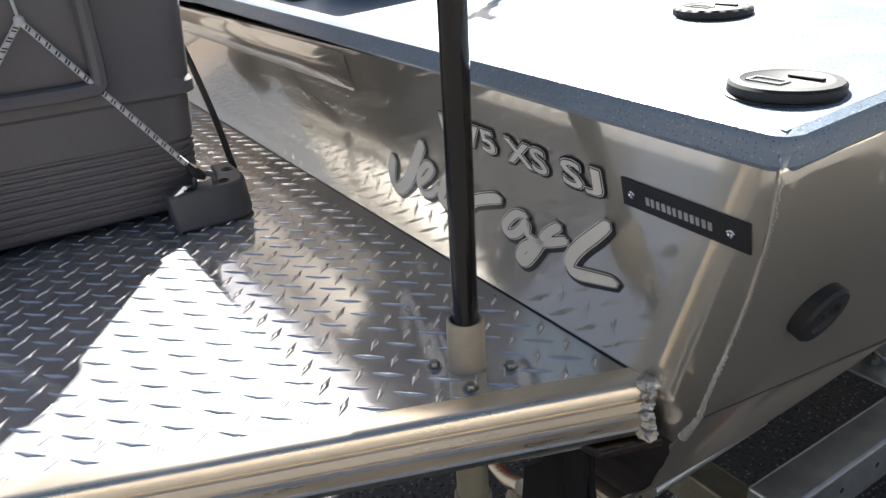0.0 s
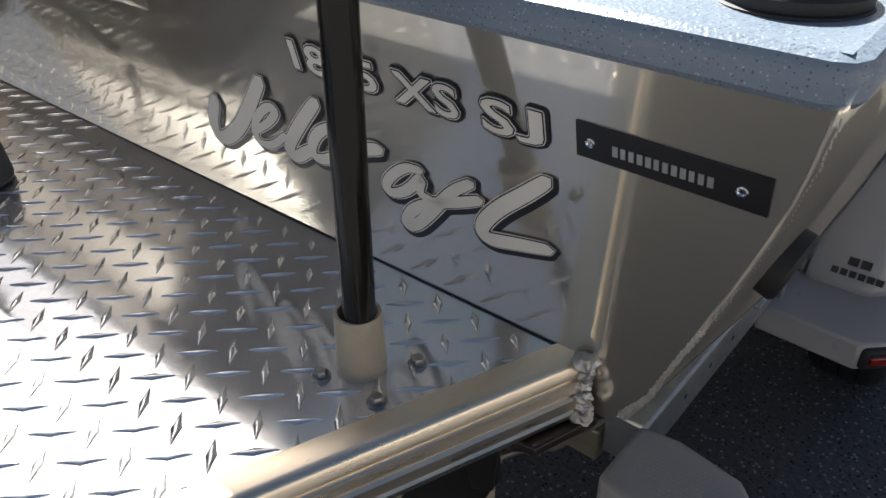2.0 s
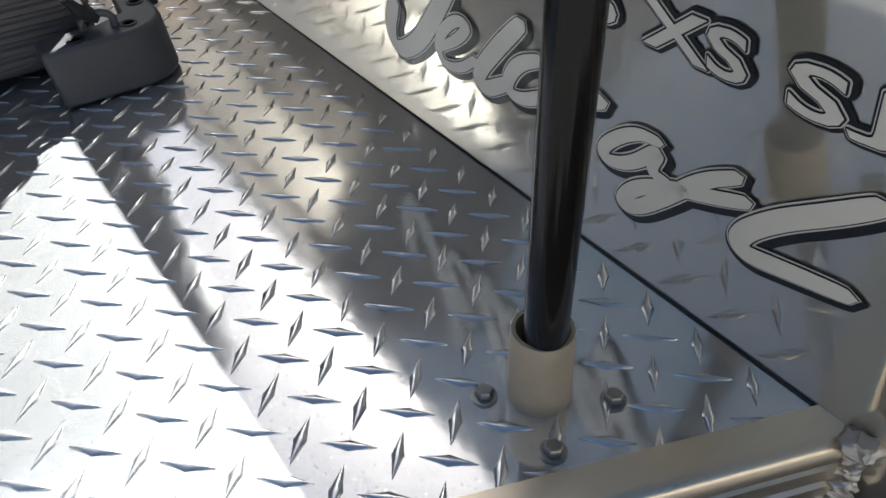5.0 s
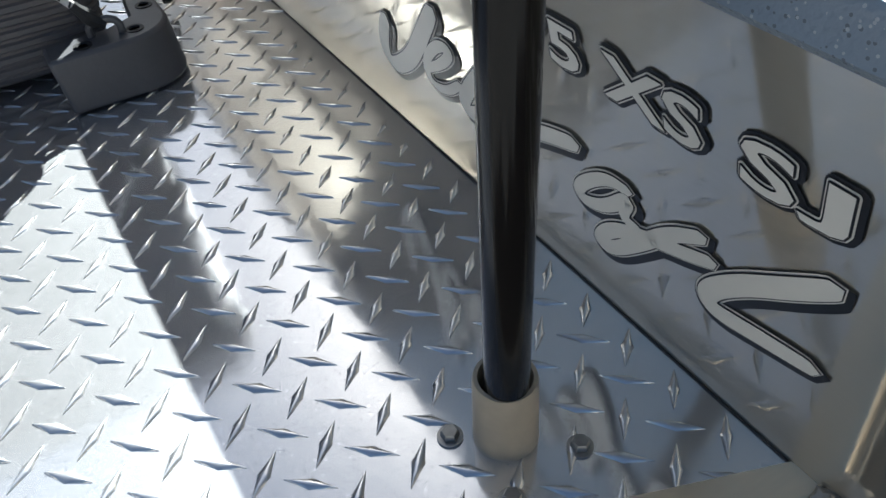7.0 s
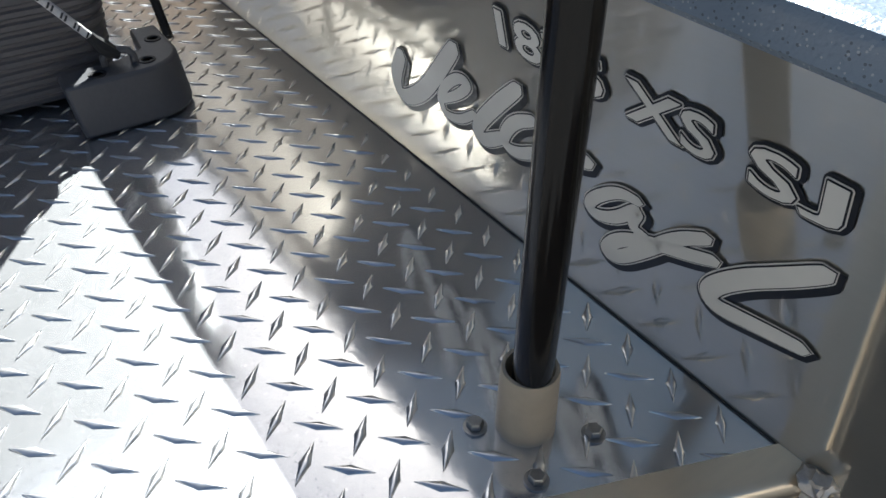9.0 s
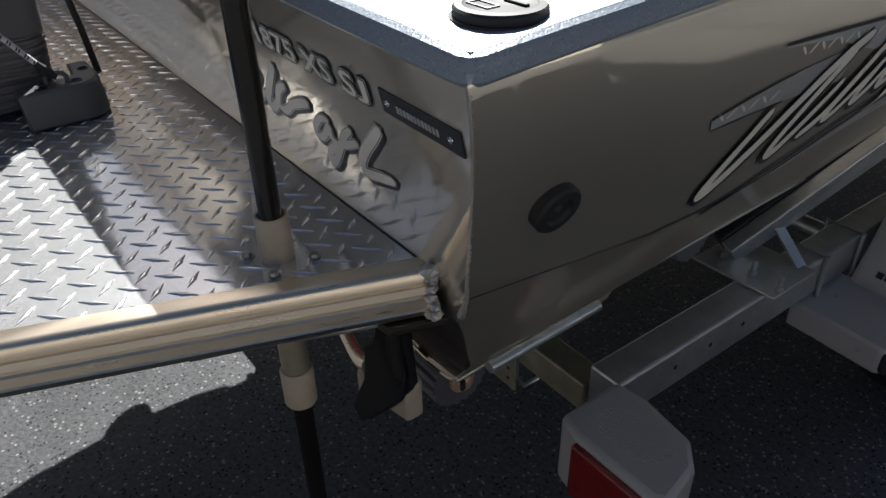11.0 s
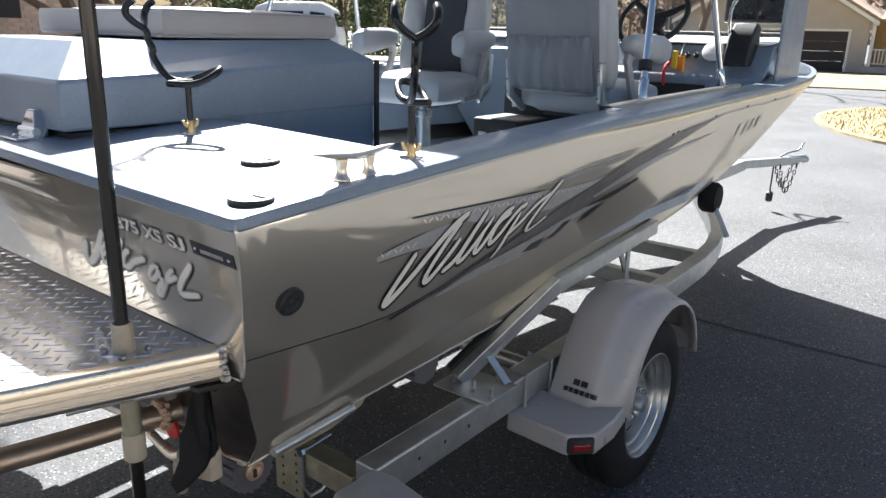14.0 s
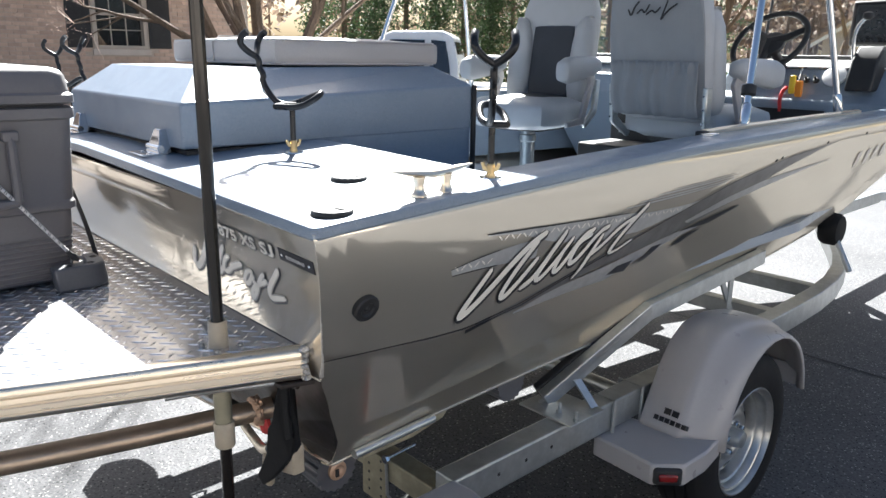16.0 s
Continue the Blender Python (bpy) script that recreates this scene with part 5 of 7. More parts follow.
# ---- seats ----
def boat_chair(at, heading, cover, label):
    """A pedestal boat chair; the sitter faces local +y."""
    t = thing("boat_chair", label, "chair", pose(*at, 0, 0, heading), group="boat chairs")
    b = B()
    lathe(b, (0, 0, 0), (0, 0, 1), [(0, 0.115), (0.008, 0.112), (0.02, 0.075), (0.05, 0.042), (0.07, 0.037), (0.25, 0.037), (0.255, 0.044), (0.285, 0.044), (0.29, 0.036), (0.33, 0.036)], 28)
    part("pedestal", b, GALV, t, "silver pedestal", local=True)
    b = B()
    box(b, (-0.14, -0.13, 0.315), (0.14, 0.13, 0.335))
    part("swivel_plate", b, BLACK_MATT, t, local=True, bevel=0.004)
    b = B()
    pillow(b, (-0.245, -0.20, 0.335), (0.245, 0.28, 0.472), 0.055, bulge=0.014)
    seat = part("seat", b, VINYL, t, "light grey padded seat", local=True)
    b = B()
    pillow(b, (-0.125, -0.19, 0.455), (0.125, 0.10, 0.486), 0.012, bulge=0.008)
    part("seat_insert", b, VINYL_DARK, seat, "charcoal seat insert", local=True)
    lean = Matrix.Translation((0, -0.22, 0.42)) @ Matrix.Rotation(radians(9), 4, "X")
    b = B()
    pillow(b, (-0.225, -0.055, 0.0), (0.225, 0.055, 0.60), 0.05, m=lean)
    for v in b.verts:
        z = (lean.inverted() @ v.co).z
        v.co.x *= 1.0 - 0.16 * max(0, (z - 0.38) / 0.22) ** 2
    back = part("backrest", b, VINYL, t, "light grey padded backrest", local=True)
    b = B()
    pillow(b, (-0.12, 0.035, 0.05), (0.12, 0.068, 0.41), 0.014, m=lean)
    part("back_insert", b, VINYL_DARK, back, "charcoal backrest panel", local=True)
    for s in (-1, 1):
        b = B()
        pillow(b, (s * 0.182 - 0.062, 0.005, 0.02), (s * 0.182 + 0.062, 0.112, 0.45), 0.050, bulge=0.006, m=lean)
        for v in b.verts:
            q = lean.inverted() @ v.co
            q.x += s * 0.030 * max(0.0, (q.z - 0.25) / 0.2) ** 2 * (1 if s * q.x < 0.19 else -0.6)
            v.co = lean @ q
        part("side_bolster", b, VINYL, back, "padded side bolster", local=True)
        b = B()
        pillow(b, (s * 0.28 - 0.046, -0.17, 0.572), (s * 0.28 + 0.046, 0.19, 0.672), 0.040, bulge=0.006)
        for v in b.verts:
            fore = (v.co.y + 0.17) / 0.36
            v.co.z = 0.640 + (v.co.z - 0.622) * (0.80 + 0.42 * fore) - 0.030 * fore
        arm = part("armrest", b, VINYL, t, "grey padded armrest", local=True)
        b = B()
        prism(b, [(0.095, 0.345), (0.100, 0.368), (-0.030, 0.385), (-0.115, 0.560), (-0.105, 0.578), (0.030, 0.580), (0.030, 0.606), (-0.150, 0.606), (-0.165, 0.572), (-0.075, 0.375), (-0.055, 0.352)], lambda u, v, h: Vector((s * (0.262 + (0.02 if h else 0)), u, v)))
        part("arm_bracket", b, FENDER, arm, "grey arm bracket", local=True, bevel=0.004)
        b = B()
        prism(b, [(-0.305, 0.565), (-0.262, 0.565), (-0.250, 0.42), (-0.150, 0.345), (-0.165, 0.322), (-0.285, 0.395)], lambda u, v, h: Vector((s * (0.222 + (0.022 if h else 0)), u, v)))
        plate = part("hinge_plate", b, GALV, back, "riveted hinge plate", local=True, bevel=0.006)
        b = B()
        for z in (0.42, 0.475, 0.53):
            lathe(b, (s * 0.232, -0.298, z), (0, -1, 0), [(0, 0.006), (0.004, 0.004)], 10)
        part("hinge_rivet", b, CHROME, t, local=True)
    if cover:
        b = B()
        rows = []
        for k in range(15):
            z = 0.035 + 0.565 * k / 14
            w = 0.232 - 0.035 * max(0, (z - 0.3) / 0.3) ** 2
            rows.append([lean @ Vector((w * math.sin(math.pi * (j / 24 - 0.5)), -0.066 + 0.010 * abs(j / 12 - 1) ** 6 + 0.003 * math.sin(j * 1.7 + k * 0.4), z)) for j in range(25)])
        rings(b, rows, closed=False)
        part("back_cover", b, CANVAS, back, "grey canvas back cover", local=True)
        b = B()
        rows = []
        for k in range(13):
            z = 0.03 + 0.23 * k / 12
            gather = 1.25 if k > 9 else 0.95
            rows.append([lean @ Vector((0.212 * (j / 30 - 1), -0.074 - 0.016 * math.sin(math.pi * k / 12) - gather * 0.007 * (math.sin(j * 0.62 + 0.8 * math.sin(j * 0.21) + 0.5 * math.sin(k * 0.5)) + (0.7 * math.sin(j * 1.4) if k > 9 else 0.0)), z)) for j in range(61)])
        rings(b, rows, closed=False)
        part("gathered_pocket", b, CANVAS, back, "gathered canvas pocket", local=True, thick=0.003)
        emb = lambda u, v, h: lean @ Vector((u, -0.0735 - h, v))
        b = B()
        for pts, w in (([(-0.118, 0.470), (-0.105, 0.440), (-0.085, 0.480), (-0.062, 0.500)], 0.009), ([(-0.075, 0.452), (-0.05, 0.472), (-0.038, 0.450), (-0.012, 0.486)], 0.008), ([(-0.03, 0.447), (0.0, 0.466), (0.012, 0.450), (0.04, 0.474)], 0.008), ([(0.075, 0.498), (0.052, 0.450), (0.036, 0.418), (0.070, 0.458), (0.118, 0.484)], 0.008)):
            ribbon(b, pts, w, emb, 0.004)
        part("cover_emblem", b, INK, back, "dark emblem on the cover", smooth=False, local=True)
    return t


boat_chair((-0.715, 2.47, 1.02), -3, True, "grey boat chair with a gathered canvas back pocket")
boat_chair((-1.52, 2.27, 1.02), 190, False, "light grey boat chair with a charcoal back panel")

# ---- helm ----
helm = thing("helm_console", "grey helm console with a white dash top", "console", (-0.55, 3.4, 1.02))
bm = B()
prism(bm, [(3.20, 1.02), (3.20, 1.50), (3.24, 1.535), (3.33, 1.655), (3.78, 1.69), (3.78, 1.02)], lambda u, v, h: Vector(((-0.14 - 0.85 * max(0.0, 1.46 - v)) if h else -1.0, u, v)))
part("console_body", bm, COAT, helm, "grey coated console", smooth=False, bevel=0.01)
bm = B()
prism(bm, [(3.325, 1.662), (3.78, 1.698), (3.78, 1.704), (3.32, 1.669)], lambda u, v, h: Vector((-0.17 if h else -0.99, u, v)))
part("dash_top", bm, WHITE, helm, "white dash top", smooth=False)
bm = B()
c, ax = Vector((-0.720, 3.16, 1.785)), Vector((-0.08, -0.74, 0.60)).normalized()
ringpts = circle(c, ax, 0.182, 40)
tube(bm, ringpts + [ringpts[0]], 0.0145, 12)
wheel_ob = part("steering_wheel", bm, BLACK_MATT, helm, "black steering wheel")
bm = B()
lathe(bm, c - ax * 0.03, ax, [(0, 0.072), (0.02, 0.072), (0.035, 0.05), (0.04, 0.01)], 24)
part("wheel_hub", bm, BLACK_MATT, wheel_ob)
bm = B()
for k in (4, 17, 30):
    p = ringpts[k]
    tube(bm, [c, c.lerp(p, 0.5) - ax * 0.012, p], [0.026, 0.02, 0.014], 8)
part("wheel_spoke", bm, BLACK_MATT, wheel_ob)
bm = B()
rod(bm, c - ax * 0.03, c - ax * 0.20, 0.022)
part("steering_column", bm, BLACK_MATT, helm)
bm = B()
prism(bm, [(3.18, 1.56), (3.36, 1.56), (3.36, 1.75), (3.30, 1.77), (3.22, 1.70)], lambda u, v, h: Vector((-0.225 if h else -0.345, u, v)))
thr = part("throttle_box", bm, BLACK_MATT, helm, "black throttle box", bevel=0.01)
bm = B()
tube(bm, [(-0.35, 3.27, 1.70), (-0.36, 3.26, 1.80), (-0.345, 3.24, 1.86), (-0.30, 3.23, 1.90)], 0.009, 10, 2)
part("throttle_lever", bm, CHROME, thr, "chrome lever")
bm = B()
lathe(bm, (-0.30, 3.23, 1.885), (0, 0, 1), [(0, 0.012), (0.012, 0.024), (0.03, 0.022), (0.038, 0.006)], 14)
part("lever_knob", bm, BLACK_MATT, thr, "black knob")
bm = B()
box(bm, (-0.47, 3.50, 1.77), (-0.14, 3.56, 1.99))
screen = part("fish_finder", bm, BLACK_MATT, helm, "black display unit", bevel=0.012)
bm = B()
box(bm, (-0.445, 3.494, 1.79), (-0.165, 3.499, 1.97))
part("display_glass", bm, DARK_GLASS, screen, "dark display glass", smooth=False)
for k in range(3):
    bm = B()
    p = Vector((-0.60 + 0.045 * k, 3.275, 1.60))
    lathe(bm, p, (0, -0.8, 0.6), [(0, 0.015), (0.01, 0.015), (0.012, 0.006), (0.035, 0.005), (0.04, 0.008)], 14)
    part("key_switch", bm, BLACK_MATT, helm, "black toggle switch")
bm = B()
lathe(bm, (-0.43, 3.29, 1.62), (0, -0.8, 0.6), [(0, 0.055), (0.012, 0.055), (0.016, 0.045), (0.014, 0.01)], 28)
part("gauge", bm, WHITE, helm, "white round gauge")
kf = thing("key_float", "orange and yellow key float hanging on the dash", "key float", (-0.555, 3.2, 1.5))
bm = B()
pillow(bm, (-0.575, 3.185, 1.52), (-0.540, 3.205, 1.60), 0.008)
part("float", bm, ORANGE, kf)
bm = B()
pillow(bm, (-0.606, 3.180, 1.535), (-0.574, 3.198, 1.625), 0.008)
part("tag", bm, YELLOW, kf, "yellow plastic tag")
bm = B()
tube(bm, [(-0.555, 3.25, 1.665), (-0.558, 3.20, 1.66), (-0.565, 3.195, 1.60)], 0.003, 6, 1)
part("key_ring", bm, CHROME, kf)
st = thing("kill_switch_cord", "red coiled kill switch cord", "cord", (-0.62, 3.15, 1.4))
bm = B()
tube(bm, [(-0.635, 3.235, 1.565), (-0.640, 3.195, 1.545), (-0.645, 3.19, 1.50), (-0.636, 3.19, 1.445)], 0.009, 8, 2)
part("cord_loop", bm, RED_STRAP, st)
# proud black box stands in for the open dark space under the dash
bm = B()
box(bm, (-0.97, 3.185, 1.06), (-0.42, 3.199, 1.46))
part("kick_panel", bm, BLACK_MATT, helm, "black panel painting the dark recess below the dash", smooth=False)
# windshield: side cheek, frame and panes
shield = thing("windshield", "dark-framed windshield above the consoles", "windshield", (MID, 3.7, 1.7))
bm = B()
prism(bm, [(3.34, 1.48), (3.36, 2.15), (3.42, 2.2), (3.74, 2.2), (3.78, 1.48)], lambda u, v, h: Vector((-0.118 if h else -0.135, u, v)))
part("side_cheek", bm, COAT, shield, "grey side cheek", smooth=False, bevel=0.01)
for x0, x1 in ((-0.14, -1.0), (-1.42, -2.28)):
    bm = B()
    tube(bm, [(x0, 3.70, 1.715), (x1, 3.70, 1.715), (x1, 3.78, 2.2), (x0, 3.78, 2.2), (x0, 3.70, 1.715)], 0.013, 8)
    fr = part("frame", bm, BLACK_MATT, shield, "black frame")
    bm = B()
    prism(bm, [(x0, 1.715), (x1, 1.715), (x1, 2.2), (x0, 2.2)], lambda u, v, h: Vector((u, 3.70 + (v - 1.715) * 0.165 + (0.004 if h else 0), v)))
    pane = part("pane", bm, GLASS, fr, "clear pane", smooth=False)
    pane.visible_shadow = False
port_console = thing("port_console", "grey passenger console with a white top", "console", (-1.85, 3.4, 1.02))
bm = B()
prism(bm, [(3.24, 1.02), (3.24, 1.50), (3.28, 1.60), (3.36, 1.66), (3.78, 1.69), (3.78, 1.02)], lambda u, v, h: Vector((-1.42 if h else -2.26 + 0.85 * max(0.0, 1.46 - v), u, v)))
part("console_body", bm, COAT, port_console, smooth=False, bevel=0.01)
bm = B()
prism(bm, [(3.34, 1.665), (3.78, 1.698), (3.78, 1.704), (3.335, 1.672)], lambda u, v, h: Vector((-1.43 if h else -2.27, u, v)))
part("dash_top", bm, WHITE, port_console, "white dash top", smooth=False)
for k, (x0, x1, y0, z1) in enumerate(((-1.42, -1.06, 2.85, 1.42), (-1.03, -0.70, 2.88, 1.40), (-1.36, -1.08, 2.48, 1.27), (-1.05, -0.84, 2.62, 1.24))):
    bx = thing("tackle_box", "black storage box with grey latches in the cockpit", "box", ((x0 + x1) / 2, y0 + 0.15, 1.02), group="cockpit boxes")
    bm = B()
    box(bm, (x0, y0, 1.021), (x1, y0 + 0.3, z1))
    bd = part("box_body", bm, BLACK_MATT, bx, bevel=0.012)
    for u in (0.25, 0.75):
        bm = B()
        xx = x0 + (x1 - x0) * u
        box(bm, (xx - 0.025, y0 - 0.012, z1 - 0.12), (xx + 0.025, y0 - 0.001, z1 - 0.07))
        part("latch", bm, SILVER, bd, "grey latch", bevel=0.002)

# ---- canopy on stainless tubes ----
canopy = thing("bimini_top", "grey canvas sun canopy on stainless tubes", "canopy", (MID, 2.6, 1.48))
for s in (1, -1):
    X = lambda x: x if s > 0 else 2 * MID - x
    for (a, b) in (((-0.14, 1.78, 1.502), (-0.28, 2.132, 2.58)), ((-0.14, 2.579, 1.516), (-0.271, 2.298, 2.58))):
        bm = B()
        rod(bm, (X(a[0]), a[1], a[2]), (X(b[0]), b[1], b[2]), 0.0125, n=16)
        leg = part("canopy_leg", bm, CHROME, canopy, "stainless leg")
        bm = B()
        d = (Vector(b) - Vector(a)).normalized()
        p = Vector((X(a[0]), a[1], a[2]))
        dd = Vector((d.x * s, d.y, d.z))
        rings(bm, [circle(p + dd * u, dd, rr, 16) for u, rr in ((-0.03, 0.012), (-0.01, 0.017), (0.05, 0.017), (0.055, 0.0135))])
        part("leg_foot", bm, CHROME, leg, "hinged stainless foot")
        if a[1] < 2:
            bm = B()
            rings(bm, [circle(p + dd * u, dd, rr, 16) for u, rr in ((0.08, 0.014), (0.085, 0.024), (0.115, 0.024), (0.12, 0.014))])
            part("leg_clamp", bm, BLACK_MATT, leg, "black clamp")
    bm = B()
    loops = []
    for k in range(13):
        y = 1.49 + k * 1.28 / 12
        z = sheer_z(y) + 0.013
        w = half_beam(y) - 0.126
        loops.append([Vector((MID + s * (w + dx), y, z + dz)) for dx, dz in ((-0.016, 0), (-0.016, 0.010), (-0.006, 0.014), (0.006, 0.014), (0.016, 0.010), (0.016, 0))])
    rings(bm, loops)
    part("slide_track", bm, RAIL, canopy, "aluminium slide track", smooth=False)
    bm = B()
    box(bm, (min(X(-0.142), X(-0.108)), 1.465, 1.462), (max(X(-0.142), X(-0.108)), 1.492, 1.482))
    part("track_end", bm, BLACK_MATT, canopy, "black track end", bevel=0.004)
    bm = B()
    rings(bm, [circle((X(-0.098), 1.475, 1.4735 + z), (0, 0, 1), rr, 24, ry=rr * 1.75) for z, rr in ((-0.004, 0.024), (0.003, 0.024), (0.005, 0.020))])
    part("oval_plate", bm, CHROME, boat, "oval stainless plate")
bm, rows = B(), []
for k in range(13):
    t = k / 12
    row = []
    for j in range(11):
        u = j / 10
        x = -0.25 - 2.2 * u
        aft = 1.41
        y = aft + (3.85 - aft) * t
        row.append(Vector((x, y, 2.56 + 0.13 * math.sin(math.pi * u) + 0.02 * math.sin(math.pi * t))))
    rows.append(row)
rings(bm, rows, closed=False)
part("canopy_cloth", bm, CANVAS, canopy, "stretched grey canvas", thick=0.004)

# ---- odds and ends under the platform ----
tie = thing("transom_strap", "black ratchet strap hanging below the platform", "strap", (-0.30, 0.09, 0.85))
bm = B()
prism(bm, [(-0.278, 1.055), (-0.250, 1.058), (-0.236, 1.0), (-0.238, 0.90), (-0.256, 0.862), (-0.268, 0.83), (-0.330, 0.755), (-0.356, 0.733), (-0.384, 0.745), (-0.370, 0.80), (-0.374, 0.86), (-0.334, 0.90), (-0.292, 0.95)], lambda u, v, h: Vector((u, 0.082 + 0.015 * math.sin(v * 24) + (0.014 if h else 0.0), v)))
part("webbing", bm, RUBBER, tie, "folded black webbing", bevel=0.004)
bm = B()
prism(bm, [(-0.262, 1.05), (-0.228, 1.05), (-0.222, 0.97), (-0.236, 0.90), (-0.262, 0.885), (-0.268, 0.93)], lambda u, v, h: Vector((u, 0.068 + 0.01 * math.sin(v * 30) + (0.006 if h else 0.0), v)))
part("loose_fold", bm, RUBBER, tie, "shiny loose fold", bevel=0.002)
bm = B()
ringp = circle((-0.412, 0.115, 0.732), (0.3, 1, 0), 0.020, 16, 0.034)
tube(bm, ringp + [ringp[0]], 0.011, 8)
part("hook", bm, PVC, tie, "pale steel hook ring")
bm = B()
prism(bm, [(-0.325, 0.770), (-0.262, 0.788), (-0.262, 0.858), (-0.285, 0.866), (-0.290, 0.822), (-0.325, 0.800)], lambda u, v, h: Vector((u, 0.096 + (0.030 if h else 0.0), v)))
part("ratchet", bm, PVC, tie, "pale worn ratchet", bevel=0.006)
bm = B()
rod(bm, (-0.300, 0.092, 0.806), (-0.300, 0.130, 0.806), 0.011)
part("ratchet_pin", bm, BOLT, tie, "dull steel ratchet pin")
bm = B()
tube(bm, [(-0.70, 0.20, 0.70), (-0.58, 0.17, 0.715), (-0.46, 0.13, 0.752), (-0.40, 0.115, 0.79)], 0.012, 10, 2)
part("drain_pipe", bm, RAIL, boat, "curved aluminium drain pipe")
bm = B()
prism(bm, [(-0.60, 0.77), (-0.54, 0.785), (-0.53, 0.745), (-0.57, 0.735)], lambda u, v, h: Vector((u, 0.185 + (0.008 if h else 0.0), v)))
part("red_flap", bm, RED_STRAP, boat, "small red flap", smooth=False)

# ---- trailer ----
trailer = thing("boat_trailer", "galvanised boat trailer with grey plastic fenders", "trailer", (MID, 1.8, 0.0))
BX = -0.315   # middle of the starboard beam
WY, WZ, WR = 1.84, 0.335, 0.335

for s in (1, -1):
    X = lambda x: x if s > 0 else 2 * MID - x
    # main beam, bending in to the tongue
    bm = B()
    loops = []
    for y, x in ((0.60, BX), (1.0, BX), (2.2, BX), (2.8, BX - 0.01), (3.2, BX - 0.025), (3.5, BX - 0.06), (3.8, BX - 0.13), (4.1, BX - 0.24), (4.4, BX - 0.38), (4.7, BX - 0.53), (5.3, MID + 0.06)):
        loops.append([Vector((X(x + dx), y, z)) for dx, z in ((-0.04, 0.455), (0.04, 0.455), (0.04, 0.56), (-0.04, 0.56))])
    rings(bm, loops)
    part("main_beam", bm, GALV, trailer, "galvanised box beam", smooth=False, bevel=0.006)
    # bolt holes along the beam
    for y in (0.78, 0.9, 1.02):
        bm = B()
        lathe(bm, (X(BX + 0.0395), y, 0.51), (s, 0, 0), [(0, 0.006), (0.0012, 0.006)], 14)
        part("bolt_hole", bm, BLACK_MATT, trailer)
    # tail light bracket box
    bm = B()
    pts = [(-0.288, 0.602), (-0.215, 0.612), (-0.100, 0.592), (-0.055, 0.545), (-0.036, 0.452), (-0.060, 0.436), (-0.235, 0.436), (-0.287, 0.449)]
    slab(bm, [(X(x), y) for x, y in pts], 0.40, 0.565)
    box_ob = part("light_box", bm, FENDER, trailer, "grey plastic light box", bevel=0.012)
    bm = B()
    box(bm, (min(X(-0.235), X(-0.058)), 0.424, 0.415), (max(X(-0.235), X(-0.058)), 0.445, 0.548))
    part("tail_lens", bm, RED, box_ob, "red tail light lens", bevel=0.006)
    # moulded grip dots on the top of the light box
    bm = B()
    for i in range(20):
        for j in range(15):
            gx, gy = -0.252 + 0.0085 * i + (0.004 if j % 2 else 0.0), 0.462 + 0.0082 * j
            if ((gx + 0.168) / 0.078) ** 2 + ((gy - 0.522) / 0.052) ** 2 > 1:
                continue
            rings(bm, [circle((X(gx), gy, 0.5645), (0, 0, 1), 0.0030, 6), circle((X(gx), gy, 0.5660), (0, 0, 1), 0.0018, 6)])
    tagged(part("grip_dot", bm, FENDER, box_ob, "moulded grip dots", smooth=False), kind="stuff")
    # fender: long sloped arch with a raised crown, flat outer band and open wheel arch
    INN = -0.255
    crown = [(1.468, 0.446), (1.482, 0.470), (1.500, 0.505), (1.535, 0.572), (1.580, 0.652), (1.640, 0.726), (1.710, 0.768), (1.790, 0.782), (1.890, 0.777), (2.000, 0.758), (2.100, 0.729), (2.190, 0.682), (2.260, 0.610), (2.305, 0.520), (2.330, 0.440)]
    bm, loops = B(), []
    for k, (y, z) in enumerate(crown):
        a = radians(180 - 172 * k / (len(crown) - 1))
        c, low = Vector((y, z)), Vector((1.935 + 0.312 * math.cos(a), 0.382 + 0.334 * math.sin(a)))
        ny, nz = Vector((y - 1.92, z - 0.36)).normalized()
        row = []
        for x, drop, t in ((INN, 0.060, 0), (INN, 0.014, 0), (INN + 0.004, 0.005, 0), (INN + 0.016, 0.0, 0), (-0.175, 0.0, 0), (-0.120, 0.0, 0), (-0.100, 0.003, 0), (-0.086, 0.010, 0.03), (-0.076, 0.016, 0.08), (-0.050, 0.014, 0.20), (-0.022, 0.012, 0.36), (-0.006, 0.008, 0.52), (0.004, 0.004, 0.72), (0.008, 0.0, 0.92), (0.006, 0.0, 1.0), (-0.020, 0.0, 1.0)):
            p = c.lerp(low, t)
            row.append(Vector((X(x), p.x - ny * drop, p.y - nz * drop)))
        loops.append(row)
    rings(bm, loops, closed=False)
    fender = part("fender", bm, FENDER, trailer, "grey moulded plastic fender", thick=0.004 * s)
    bm = B()
    slab(bm, [(X(x), y) for x, y in ((-0.298, 1.276), (-0.061, 1.262), (0.012, 1.335), (0.016, 1.47), (-0.004, 1.60), (-0.06, 1.56), (-0.10, 1.50), (-0.29, 1.49))], 0.374, 0.449)
    part("step", bm, FENDER, fender, "moulded step with a cut-off corner", bevel=0.008)
    bm = B()
    prism(bm, [(2.255, 0.43), (2.330, 0.435), (2.338, 0.475), (2.290, 0.505)], lambda u, v, h: Vector((X(-0.03 if h else -0.20), u, v)))
    part("front_flap", bm, FENDER, fender, "short flap at the fender's front", bevel=0.005)
